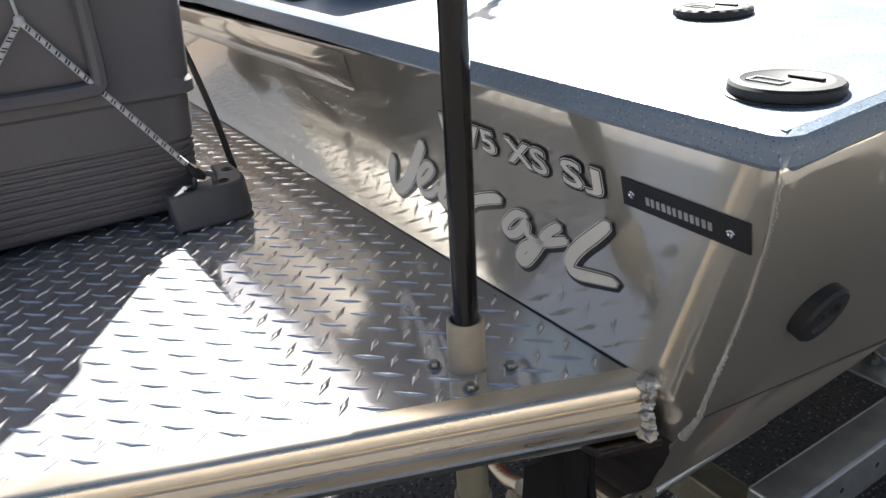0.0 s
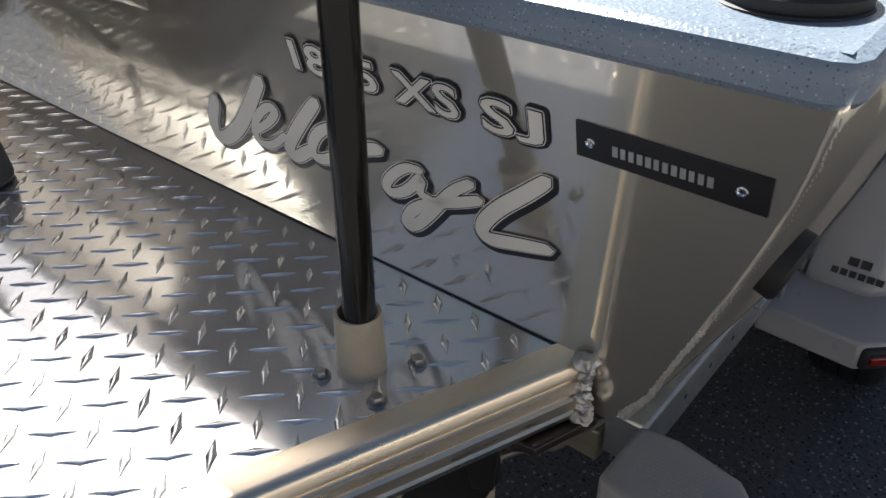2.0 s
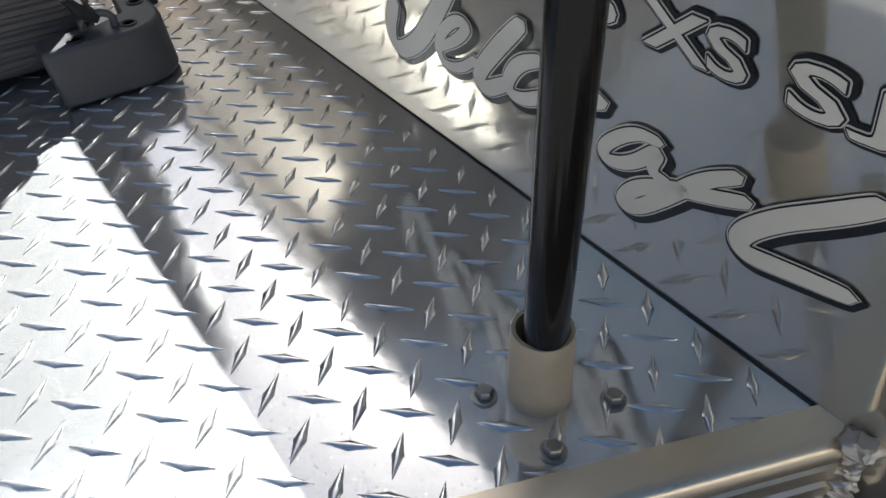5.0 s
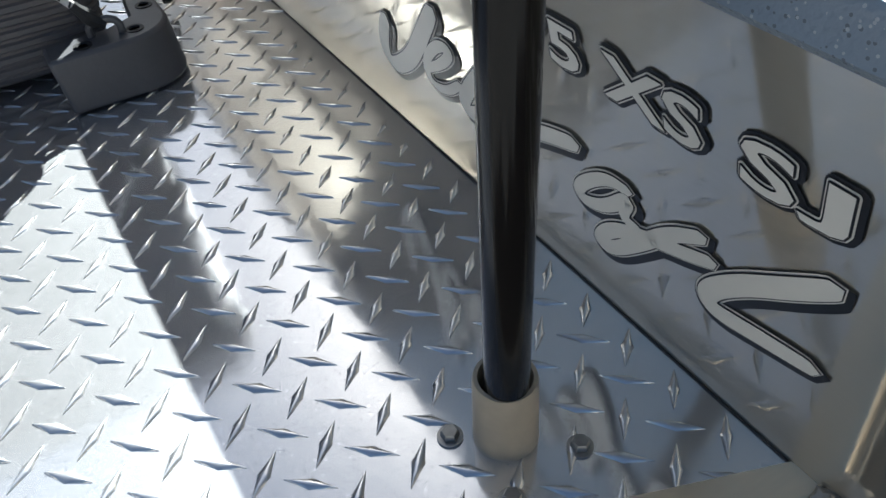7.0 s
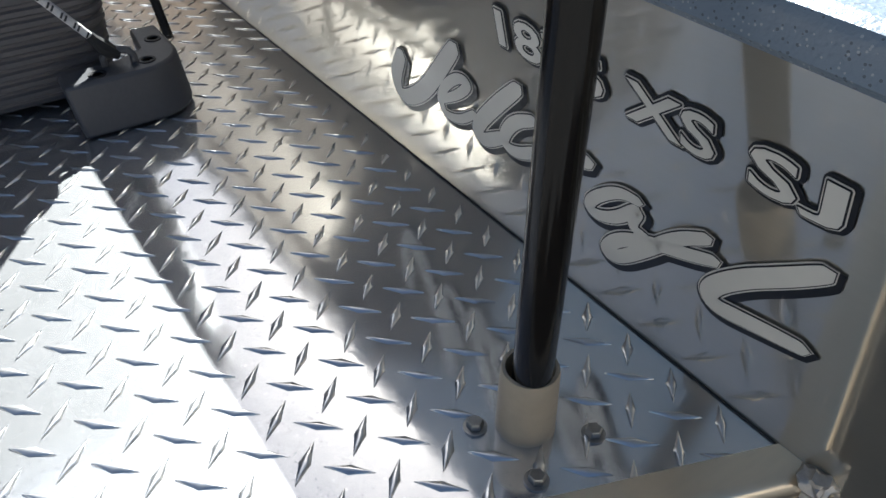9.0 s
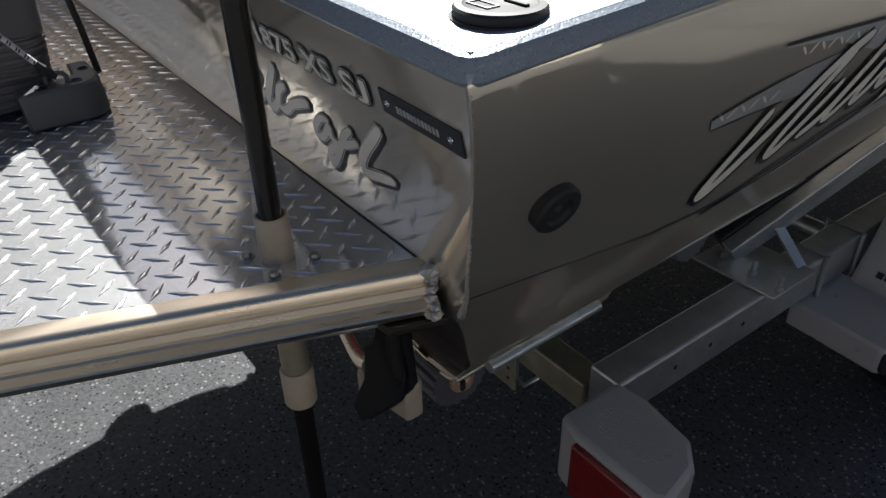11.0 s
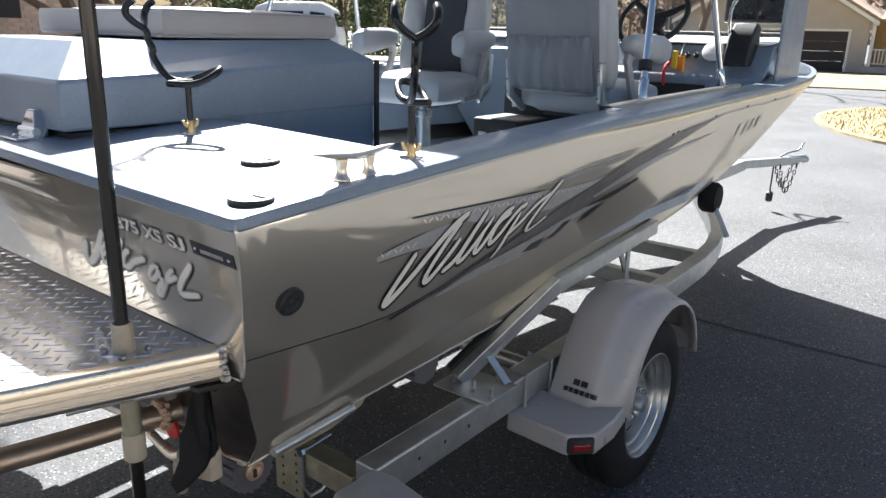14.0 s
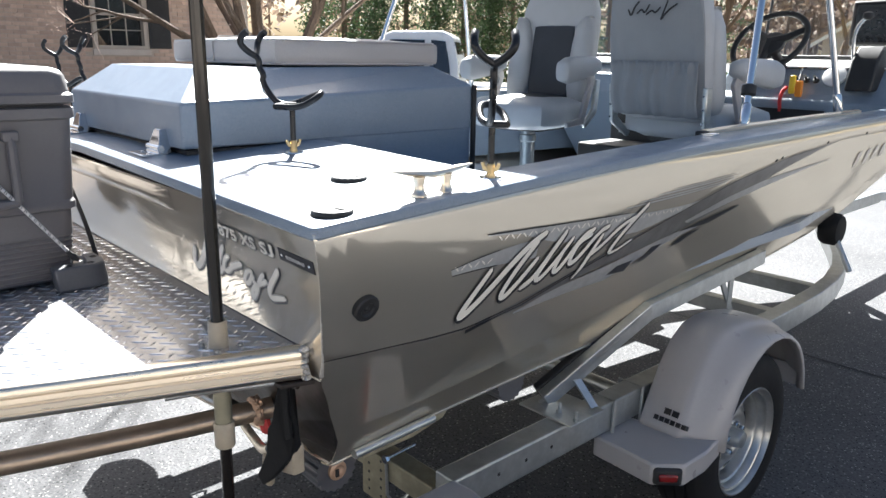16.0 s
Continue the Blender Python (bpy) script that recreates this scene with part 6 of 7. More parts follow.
    # dark marks on the slope above the step
    for x0, x1, v0, v1 in [(-0.170 + 0.030 * k, -0.146 + 0.030 * k, 0.52, 0.80) for k in (0, 1)] + [(-0.200 + 0.021 * k, -0.184 + 0.021 * k, 0.14, 0.36) for k in range(6)]:
        bm = B()
        p0, p1 = Vector((0, 1.4815, 0.470)), Vector((0, 1.5170, 0.538))
        prism(bm, [(x0, v0), (x1, v0), (x1, v1), (x0, v1)], lambda u, v, h: Vector((X(u), 0, 0)) + p0.lerp(p1, v) + Vector((0, -0.886, 0.463)) * (0.0035 if h else -0.02))
        part("dark_mark", bm, INK, fender, "dark printed bar", smooth=False)
    # side marker light on the step's cut-off corner
    bm = B()
    m = Matrix.Translation((X(-0.0245), 1.2985, 0.410)) @ Matrix.Rotation(radians(45 * s), 4, "Z")
    box(bm, (-0.046, -0.012, -0.030), (0.046, 0.020, 0.030), m)
    marker = part("marker_bezel", bm, BLACK_MATT, fender, "black marker light bezel", bevel=0.011)
    bm = B()
    box(bm, (-0.030, -0.019, -0.013), (0.030, -0.008, 0.013), m)
    part("marker_lens", bm, RED, marker, "red marker lens", bevel=0.005)
    # wheel
    wx = X(-0.115)
    bm = B()
    tyre = [(-0.098, 0.205), (-0.105, 0.225), (-0.106, 0.26), (-0.098, 0.30), (-0.085, 0.322), (-0.075, 0.330), (-0.05, 0.3335), (-0.047, 0.327), (-0.041, 0.327), (-0.038, 0.335), (-0.004, 0.3355), (-0.002, 0.328), (0.002, 0.328), (0.004, 0.3355), (0.038, 0.335), (0.041, 0.327), (0.047, 0.327), (0.05, 0.3335), (0.075, 0.330), (0.085, 0.322), (0.098, 0.30), (0.106, 0.26), (0.105, 0.225), (0.098, 0.205)]
    n = 56
    rings(bm, [circle((wx + d * s, WY, WZ), (1, 0, 0), rr, n) for d, rr in tyre], caps=False)
    wheel = part("tyre", bm, RUBBER, trailer, "black trailer tyre")
    bm = B()
    rim = [(-0.10, 0.206), (0.086, 0.206), (0.096, 0.211), (0.101, 0.207), (0.101, 0.203), (0.092, 0.199), (0.080, 0.197), (0.076, 0.190), (0.079, 0.186), (0.070, 0.181), (0.052, 0.178), (0.046, 0.171), (0.050, 0.167), (0.040, 0.163), (0.012, 0.160), (0.008, 0.154), (0.014, 0.146), (0.026, 0.124), (0.040, 0.104), (0.046, 0.088), (0.044, 0.070), (0.036, 0.060), (0.036, 0.03)]
    rings(bm, [circle((wx + d * s, WY, WZ), (1, 0, 0), rr, n) for d, rr in rim], caps=True)
    rim_ob = part("rim", bm, RIM, wheel, "bright galvanised steel rim with a stepped lip")
    # black discs on the rim paint the dark inside of its hand holes
    for k in range(8):
        a = math.tau * k / 8 + 0.2
        bm = B()
        hole = Vector((wx + 0.0185 * s, WY + 0.139 * math.cos(a), WZ + 0.139 * math.sin(a)))
        lathe(bm, hole, (s * 0.86, 0.5 * math.cos(a), 0.5 * math.sin(a)), [(-0.004, 0.017), (0.003, 0.017), (0.0035, 0.014)], 16)
        part("hand_hole", bm, BLACK_MATT, rim_ob, "black disc painting the dark of a hand hole")
    bm = B()
    lathe(bm, (wx + 0.038 * s, WY, WZ), (s, 0, 0), [(0, 0.036), (0.035, 0.034), (0.045, 0.030), (0.048, 0.012)], 24)
    part("hub_cap", bm, GALV, wheel, "round hub cap")
    for k in range(5):
        a = math.tau * k / 5 + 0.4
        bm = B()
        rings(bm, [circle((wx + d * s, WY + 0.057 * math.cos(a), WZ + 0.057 * math.sin(a)), (s, 0, 0), rr, 6) for d, rr in ((0.038, 0.011), (0.056, 0.011), (0.060, 0.008))])
        part("wheel_nut", bm, CHROME, wheel, "wheel nut")
    # bunk: carpeted plank on brackets
    bm = B()
    k0, k1, k2 = Vector((X(-0.425), 1.15, 0.580)), Vector((X(-0.268), 1.49, 0.860)), Vector((X(-0.300), 2.40, 0.890))
    def beam(b, pts, w0, w1, h0, h1):
        """A box beam through points; w is measured outboard, h square to its run."""
        loops = []
        for i, p in enumerate(pts):
            d = (pts[min(i + 1, len(pts) - 1)] - pts[max(i - 1, 0)]).normalized()
            out = Vector((s, 0, 0)) - d * (d.x * s)
            out.normalize()
            up = (d.cross(out) * (1 if d.cross(out).z > 0 else -1)).normalized()
            loops.append([p + out * w + up * h for w, h in ((w0, h0), (w1, h0), (w1, h1), (w0, h1))])
        rings(b, loops)

    beam(bm, [k0, k1, k2], -0.012, 0.026, -0.030, 0.030)
    part("bunk_rail", bm, GALV, trailer, "galvanised guide rail", smooth=False, bevel=0.004)
    bm = B()
    beam(bm, [k0, k1, k2], -0.046, -0.014, -0.022, 0.034)
    part("bunk_pad", bm, BLACK_MATT, trailer, "black bunk pad", smooth=False, bevel=0.006)
    # struts from the beam to the rail
    for a, b in ((Vector((X(-0.282), 1.25, 0.562)), k0.lerp(k1, 0.30) + Vector((0.02 * s, -0.01, -0.02))), (Vector((X(-0.300), 2.16, 0.562)), k1.lerp(k2, 0.72)), (Vector((X(-0.315), 2.30, 0.562)), k1.lerp(k2, 0.60)), (Vector((X(-0.425), 1.15, 0.562)), k0)):
        bm = B()
        rings(bm, [[q + Vector((dx, dy, 0)) for dx, dy in ((-0.004, -0.017), (0.004, -0.017), (0.004, 0.017), (-0.004, 0.017))] for q in (a, b)])
        part("strut", bm, GALV, trailer, "flat steel strut", smooth=False)
    # clamp plate with bolts and U-bolts round the beam
    bm = B()
    box(bm, (min(X(-0.47), X(-0.25)), 1.08, 0.561), (max(X(-0.47), X(-0.25)), 1.26, 0.568))
    part("clamp_plate", bm, GALV, trailer, bevel=0.002)
    for bx, by in ((-0.338, 1.13), (-0.262, 1.12)):
        bm = B()
        rod(bm, (X(bx), by, 0.566), (X(bx), by, 0.605), 0.006)
        rings(bm, [circle((X(bx), by, z), (0, 0, 1), 0.0105, 6) for z in (0.568, 0.580)])
        part("clamp_bolt", bm, GALV, trailer, "plated bolt and nut")
    for y in (1.34, 1.51):
        bm = B()
        tube(bm, [(X(BX - 0.048), y, 0.43), (X(BX - 0.048), y, 0.566), (X(BX + 0.048), y, 0.566), (X(BX + 0.048), y, 0.43)], 0.0065, 8)
        part("u_bolt", bm, GALV, trailer, "plated U-bolt")
    # keel roller on its bracket
    bm = B()
    rc = Vector((X(-0.424), 0.299, 0.661))
    n = 72
    def gear(x):
        return [Vector((x, rc.y + (0.062 if i % 4 < 2 else 0.057) * math.cos(math.tau * i / n), rc.z + (0.062 if i % 4 < 2 else 0.057) * math.sin(math.tau * i / n))) for i in range(n)]
    rings(bm, [gear(rc.x + dx) for dx in (-0.05, -0.048, -0.02, 0.02, 0.024)])
    part("roller", bm, BRACKET, trailer, "ribbed black rubber roller")
    bm = B()
    lathe(bm, (rc.x + 0.02 * s, rc.y, rc.z), (s, 0, 0), [(0, 0.026), (0.012, 0.026), (0.016, 0.018), (0.022, 0.016), (0.026, 0.010)], 20)
    hub = part("roller_hub", bm, HUB, trailer, "coppery roller hub")
    bm = B()
    box(bm, (rc.x + s * 0.045 - 0.002, rc.y - 0.016, rc.z - 0.006), (rc.x + s * 0.045 + 0.003, rc.y - 0.007, rc.z + 0.014))
    part("hub_slot", bm, BLACK_MATT, hub, "dark slot in the hub")
    bm = B()
    rc2 = Vector((X(-0.455), 0.977, 0.690))
    rings(bm, [[Vector((rc2.x + dx, rc2.y + (0.062 if i % 4 < 2 else 0.057) * math.cos(math.tau * i / n), rc2.z + (0.062 if i % 4 < 2 else 0.057) * math.sin(math.tau * i / n))) for i in range(n)] for dx in (-0.045, 0.04)])
    part("roller", bm, BRACKET, trailer, "ribbed black rubber roller")
    bm = B()
    rod(bm, (X(-0.329), 0.305, 0.734), (X(-0.329), 0.567, 0.744), 0.0125)
    part("guide_rod", bm, GALV, trailer, "galvanised guide tube")
    bm = B()
    prism(bm, [(0.318, 0.718), (0.60, 0.730), (0.66, 0.742), (0.63, 0.712), (0.52, 0.690), (0.36, 0.688)], lambda u, v, h: Vector((X(-0.358 if h else -0.366), u, v)))
    part("guide_plate", bm, GALV_OLD, trailer, "weathered plate under the guide tube", bevel=0.002)
    bm = B()
    rod(bm, (X(-0.545), 0.572, 0.519), (X(-0.550), 0.690, 0.522), 0.006)
    rings(bm, [circle((X(-0.545), y, 0.519), (0, 1, 0), 0.013, 6) for y in (0.566, 0.577)])
    part("through_bolt", bm, CHROME, trailer, "bright through bolt")
# unseen channel along the port side, added to block sun from under the hull
bm = B()
box(bm, (2 * MID + 0.470, 0.70, 0.47), (2 * MID + 0.505, 3.90, 0.640))
part("roller_channel", bm, GALV_OLD, trailer, "unseen channel added to block sun from under the hull", smooth=False, bevel=0.004)
# cross members
for y, z in ((0.625, 0.505), (2.9, 0.5), (3.5, 0.5)):
    bm = B()
    box(bm, (2 * MID - BX - 0.04, y - 0.035, z - 0.075), (BX - 0.042, y + 0.035, z))
    part("cross_member", bm, GALV_OLD if y < 1 else GALV, trailer, "galvanised cross member", smooth=False, bevel=0.005)
bm = B()
rod(bm, (MID - 0.95, WY, WZ), (MID + 0.95, WY, WZ), 0.03)
part("axle", bm, GALV, trailer)
# end plate of the rear cross member with its bolts
for s in (1, -1):
    X = lambda x: x if s > 0 else 2 * MID - x
    bm = B()
    box(bm, (min(X(-0.675), X(-0.555)), 0.580, 0.345), (max(X(-0.675), X(-0.555)), 0.586, 0.508))
    plate_ob = part("end_plate", bm, GALV_OLD, trailer, "punched steel end plate", bevel=0.002)
    for k in range(5):
        for x in (-0.640, -0.580):
            bm = B()
            lathe(bm, (X(x), 0.5805, 0.372 + 0.030 * k), (0, -1, 0), [(0, 0.005), (0.0012, 0.005)], 10)
            part("plate_hole", bm, BLACK_MATT, plate_ob)
    bm = B()
    tube(bm, [(X(-0.556), 0.582, 0.506), (X(-0.552), 0.584, 0.352), (X(-0.550), 0.67, 0.352), (X(-0.550), 0.67, 0.40)], 0.005, 8, 1)
    part("bracket_edge", bm, GALV, plate_ob, "bright bent bracket edge")
# tongue
bm = B()
box(bm, (MID - 0.045, 4.9, 0.46), (MID + 0.045, 6.75, 0.56))
part("tongue", bm, GALV, trailer, "galvanised tongue beam", smooth=False, bevel=0.006)
# swing tongue turned a little to starboard, with coupler, chain and plug
q0, q1 = Vector((MID, 6.70, 0.52)), Vector((-0.90, 7.62, 0.49))
dq = (q1 - q0).normalized()
sq = dq.cross(Vector((0, 0, 1))).normalized()
bm = B()
rings(bm, [[p + sq * a + Vector((0, 0, c)) for a, c in ((-0.038, -0.04), (0.038, -0.04), (0.038, 0.04), (-0.038, 0.04))] for p in (q0, q1)])
part("swing_tongue", bm, GALV, trailer, "galvanised swing tongue", smooth=False, bevel=0.006)
bm = B()
rings(bm, [circle(q1 + dq * d + Vector((0, 0, z)), dq, rr, 14) for d, z, rr in ((-0.12, 0.02, 0.035), (0.06, 0.02, 0.035), (0.12, 0.01, 0.045), (0.18, 0.0, 0.03))])
tube(bm, [q1 + dq * d + Vector((0, 0, z)) for d, z in ((-0.30, 0.05), (-0.16, 0.09), (0.02, 0.10), (0.08, 0.18))], 0.011, 8, 1)
part("coupler", bm, GALV, trailer, "ball coupler with latch")
for off in (0.0, 0.05):
    bm = B()
    for k in range(13):
        c = q1 - dq * (0.36 - 0.024 * k) + Vector((0, 0, -0.05 - (0.20 + off) * math.sin(math.pi * k / 12))) + sq * off
        tube(bm, [c + Vector((0.014 * math.cos(a) * (k % 2), 0.02 * math.cos(a) * ((k + 1) % 2), 0.026 * math.sin(a))) for a in [math.tau * i / 8 for i in range(9)]], 0.005, 6)
    part("safety_chain", bm, BLACK_MATT, trailer, "dark safety chain")
bm = B()
c = q1 - dq * 0.40
tube(bm, [c + Vector((0, 0, z)) for z in (0.0, -0.15, -0.32)], 0.008, 8, 1)
lathe(bm, c + Vector((0, 0, -0.30)), (0, 0, -1), [(0, 0.012), (0.02, 0.035), (0.10, 0.035), (0.11, 0.02)], 14)
part("light_plug", bm, BLACK_MATT, trailer, "dangling black light plug")
# winch post and bow roller
bm = B()
box(bm, (MID - 0.04, 5.35, 0.56), (MID + 0.04, 5.43, 1.12))
part("winch_post", bm, GALV, trailer, "galvanised winch post", smooth=False, bevel=0.005)
bm = B()
rings(bm, [circle((MID + dx, 5.28, 1.02), (1, 0, 0), rr, 18) for dx, rr in ((-0.09, 0.05), (-0.05, 0.035), (0.05, 0.035), (0.09, 0.05))])
part("bow_roller", bm, RUBBER, trailer, "black rubber bow roller")
# soft rubber guide wheels under the forward chines
for s in (1, -1):
    X = lambda x: x if s > 0 else 2 * MID - x
    bm = B()
    rings(bm, [circle((X(-0.50 + dx), 3.76, 0.772), (1, 0, 0), rr, 28) for dx, rr in ((-0.055, 0.05), (-0.050, 0.078), (-0.03, 0.092), (0.03, 0.092), (0.050, 0.078), (0.055, 0.05))])
    part("guide_wheel", bm, RUBBER, trailer, "black rubber guide wheel")
    bm = B()
    rod(bm, (X(-0.36), 3.72, 0.555), (X(-0.50), 3.76, 0.772), 0.016)
    part("guide_post", bm, GALV, trailer, "galvanised guide post")

# ---- brick house beyond the boat ----
HX = -14.0
house = thing("brick_house", "tan brick house with dark shuttered windows", "house", (HX - 3, 1.0, 0))


def brick_wall(y0, y1, z0, z1, holes):
    """Real bricks on a mortar core: the wall faces +x. holes: list of (y0, y1, z0, z1)."""
    bm = B()
    cuts_y = sorted({y0, y1, *[h[0] for h in holes], *[h[1] for h in holes]})
    cuts_z = sorted({z0, z1, *[h[2] for h in holes], *[h[3] for h in holes]})
    for a, b in zip(cuts_y, cuts_y[1:]):
        for c, d in zip(cuts_z, cuts_z[1:]):
            if not any(h[0] <= a and b <= h[1] and h[2] <= c and d <= h[3] for h in holes):
                box(bm, (HX - 0.28, a, c), (HX, b, d))
    return part("wall", bm, MORTAR, house, "mortar core of the brick wall", smooth=False)


WINDOW = (4.15, 5.17, 1.72, 3.2)
wall = brick_wall(-9.0, 7.35, 0.0, 3.4, [WINDOW])
roof_bm = B()
prism(roof_bm, [(HX + 0.55, 3.35), (HX - 4.0, 5.6), (HX - 8.6, 3.35)], lambda u, v, h: Vector((u, 7.9 if h else -9.5, v)))
part("roof", roof_bm, SHINGLE, house, "brown shingle roof", smooth=False)
bm = B()
box(bm, (HX - 8.0, -8.8, 0), (HX - 0.3, 7.1, 3.34))
part("inner_block", bm, GARAGE, house, "dark interior walls", smooth=False)

bm, near = B(), None
L, H, J = 0.203, 0.062, 0.010
shared = None
count = 0
row = 0
z = 0.01
while z + H < 3.38:
    y = -9.0 + (0.5 * (L + J) if row % 2 else 0)
    while y + L < 7.35:
        if not (y + L > WINDOW[0] - 0.02 and y < WINDOW[1] + 0.02 and z + H > WINDOW[2] - 0.12 and z < WINDOW[3]):
            if 3.0 < y < 6.6 and 1.3 < z < 2.45 and count < 300:
                if shared is None:
                    b2 = B()
                    box(b2, (0, 0, 0), (0.012, L, H))
                    shared = bpy.data.meshes.new("brick")
                    bmesh.ops.recalc_face_normals(b2, faces=b2.faces)
                    b2.to_mesh(shared)
                    b2.free()
                    shared.materials.append(BRICK)
                ob = new("brick", shared)
                ob.parent = wall
                ob.location = (HX - house.location.x, y - house.location.y, z)
                count += 1
            else:
                box(bm, (HX, y, z), (HX + 0.012, y + L, z + H))
        y += L + J
    z += H + J
    row += 1
tagged(part("brickwork", bm, BRICKS, wall, "tan brick courses", smooth=False), kind="stuff")

wy0, wy1, wz0, wz1 = WINDOW
win = part("window", box(B(), (HX - 0.14, wy0, wz0), (HX - 0.12, wy1, wz1)), DARK_GLASS, house, "double-hung window with cream frame", smooth=False)
bm = B()
for lo, hi in (((wy0, wz0), (wy0 + 0.075, wz1)), ((wy1 - 0.075, wz0), (wy1, wz1)), ((wy0 + 0.075, wz0), (wy1 - 0.075, wz0 + 0.07)), ((wy0 + 0.075, wz1 - 0.07), (wy1 - 0.075, wz1))):
    box(bm, (HX - 0.12, lo[0], lo[1]), (HX + 0.03, hi[0], hi[1]))
part("window_frame", bm, TRIM, win, "cream window frame", smooth=False)
bm = B()
zm = wz0 + 0.62
box(bm, (HX - 0.118, wy0 + 0.075, zm), (HX - 0.05, wy1 - 0.075, zm + 0.05))
for z0 in (wz0 + 0.35, zm + 0.4):
    box(bm, (HX - 0.118, wy0 + 0.075, z0), (HX - 0.085, wy1 - 0.075, z0 + 0.018))
for k in (1, 2):
    y = wy0 + 0.075 + (wy1 - wy0 - 0.15) * k / 3
    box(bm, (HX - 0.117, y - 0.009, wz0 + 0.07), (HX - 0.088, y + 0.009, wz1 - 0.07))
part("sash_bars", bm, TRIM, win, "cream sash bars", smooth=False)
bm = B()
box(bm, (HX - 0.02, wy0 - 0.03, wz0 - 0.11), (HX + 0.06, wy1 + 0.03, wz0 - 0.003))
part("window_sill", bm, STONE, win, "pale stone sill", smooth=False, bevel=0.006)
for a, b in ((wy0 - 0.46, wy0 - 0.03), (wy1 + 0.03, wy1 + 0.46)):
    bm = B()
    box(bm, (HX + 0.012, a, wz0 + 0.02), (HX + 0.03, b, wz1))
    shutter = part("shutter", bm, BLACK_MATT, house, "dark louvred shutter beside the window", smooth=False)
    for k in range(26):
        bm = B()
        zz = wz0 + 0.08 + k * 0.052
        box(bm, (HX + 0.03, a + 0.05, zz), (HX + 0.038, b - 0.05, zz + 0.036))
        part("slat", bm, BLACK_MATT, shutter, smooth=False)

# ---- beige house across the street ----
far = thing("beige_house", "beige house with a dark double garage door", "house", (-12, 50, 0))
GX0, GX1, GY = -17.5, -6.9, 47.0
bm = B()
for lo, hi in (((GX0, 0), (-12.6, 3.0)), ((-7.9, 0), (GX1, 3.0)), ((-12.6, 2.2), (-7.9, 3.0))):
    box(bm, (lo[0], GY, lo[1]), (hi[0], GY + 0.2, hi[1]))
gable = [(GX0, 3.0), (GX1, 3.0), ((GX0 + GX1) / 2, 6.2)]
prism(bm, gable, lambda u, v, h: Vector((u, GY + (0.2 if h else 0.0), v)))
part("wall", bm, SIDING, far, "beige siding gable", smooth=False)
bm = B()
for k in range(4):
    box(bm, (-12.55, GY + 0.08, 0.02 + k * 0.545), (-7.95, GY + 0.12, 0.55 + k * 0.545))
part("garage_door", bm, GARAGE, far, "dark panelled garage door", smooth=False)
bm = B()
for lo, hi in (((-12.72, 0), (-12.6, 2.32)), ((-7.9, 0), (-7.78, 2.32)), ((-12.6, 2.2), (-7.9, 2.32))):
    box(bm, (lo[0], GY - 0.04, lo[1]), (hi[0], GY - 0.001, hi[1]))
part("door_trim", bm, WHITE, far, "white garage trim", smooth=False)
bm = B()
ridge = ((GX0 + GX1) / 2, 6.25)
for a, b in (((GX0 - 0.5, 2.75), ridge), (ridge, (GX1 + 0.5, 2.75))):
    prism(bm, [a, b, (b[0], b[1] + 0.16), (a[0], a[1] + 0.16)], lambda u, v, h: Vector((u, GY - 0.5 if h else GY + 11, v)))
part("roof", bm, SHINGLE, far, "tan shingle roof", smooth=False)
bm = B()
for a, b in (((GX0 - 0.5, 2.72), ridge), (ridge, (GX1 + 0.5, 2.72))):
    prism(bm, [(a[0], a[1]), (b[0], b[1]), (b[0], b[1] - 0.22), (a[0], a[1] - 0.22)], lambda u, v, h: Vector((u, GY - 0.52 if h else GY - 0.44, v)))
part("barge_board", bm, WHITE, far, "white barge boards", smooth=False)
bm = B()
lathe(bm, ((GX0 + GX1) / 2 + 0.1, GY - 0.02, 4.75), (0, -1, 0), [(0, 0.42), (0.03, 0.42), (0.031, 0.34)], 24)
part("gable_window", bm, WHITE, far, "oval gable window")
# porch wing
bm = B()
box(bm, (GX1 + 0.002, GY + 1.6, 0), (4.5, GY + 1.8, 2.9))
part("wall", bm, OCHRE, far, "ochre porch wall", smooth=False)
bm = B()
prism(bm, [(GY - 0.2, 2.72), (GY + 5.5, 5.6), (GY + 5.5, 5.75), (GY - 0.2, 2.88)], lambda u, v, h: Vector((GX1 + 0.5 if h else 5.0, u, v)))
part("roof", bm, SHINGLE, far, "tan porch roof", smooth=False)
bm = B()
box(bm, (GX1, GY - 0.1, 0), (4.6, GY + 1.6, 0.35))
part("porch_floor", bm, STONE, far, smooth=False)
for k in range(4):
    x = GX1 + 0.15 + k * 3.2
    bm = B()
    box(bm, (x, GY - 0.05, 0.35), (x + 0.16, GY + 0.11, 2.72))
    part("porch_post", bm, WHITE, far, "white porch post", smooth=False)
bm = B()
box(bm, (GX1 + 0.3, GY, 1.22), (4.3, GY + 0.06, 1.30))
box(bm, (GX1 + 0.3, GY, 0.48), (4.3, GY + 0.06, 0.54))
rail = part("porch_rail", bm, WHITE, far, "white porch rail", smooth=False)
for k in range(60):
    x = GX1 + 0.45 + k * 0.18
    bm = B()
    box(bm, (x, GY + 0.012, 0.5), (x + 0.06, GY + 0.048, 1.24))
    part("baluster", bm, WHITE, rail, smooth=False)

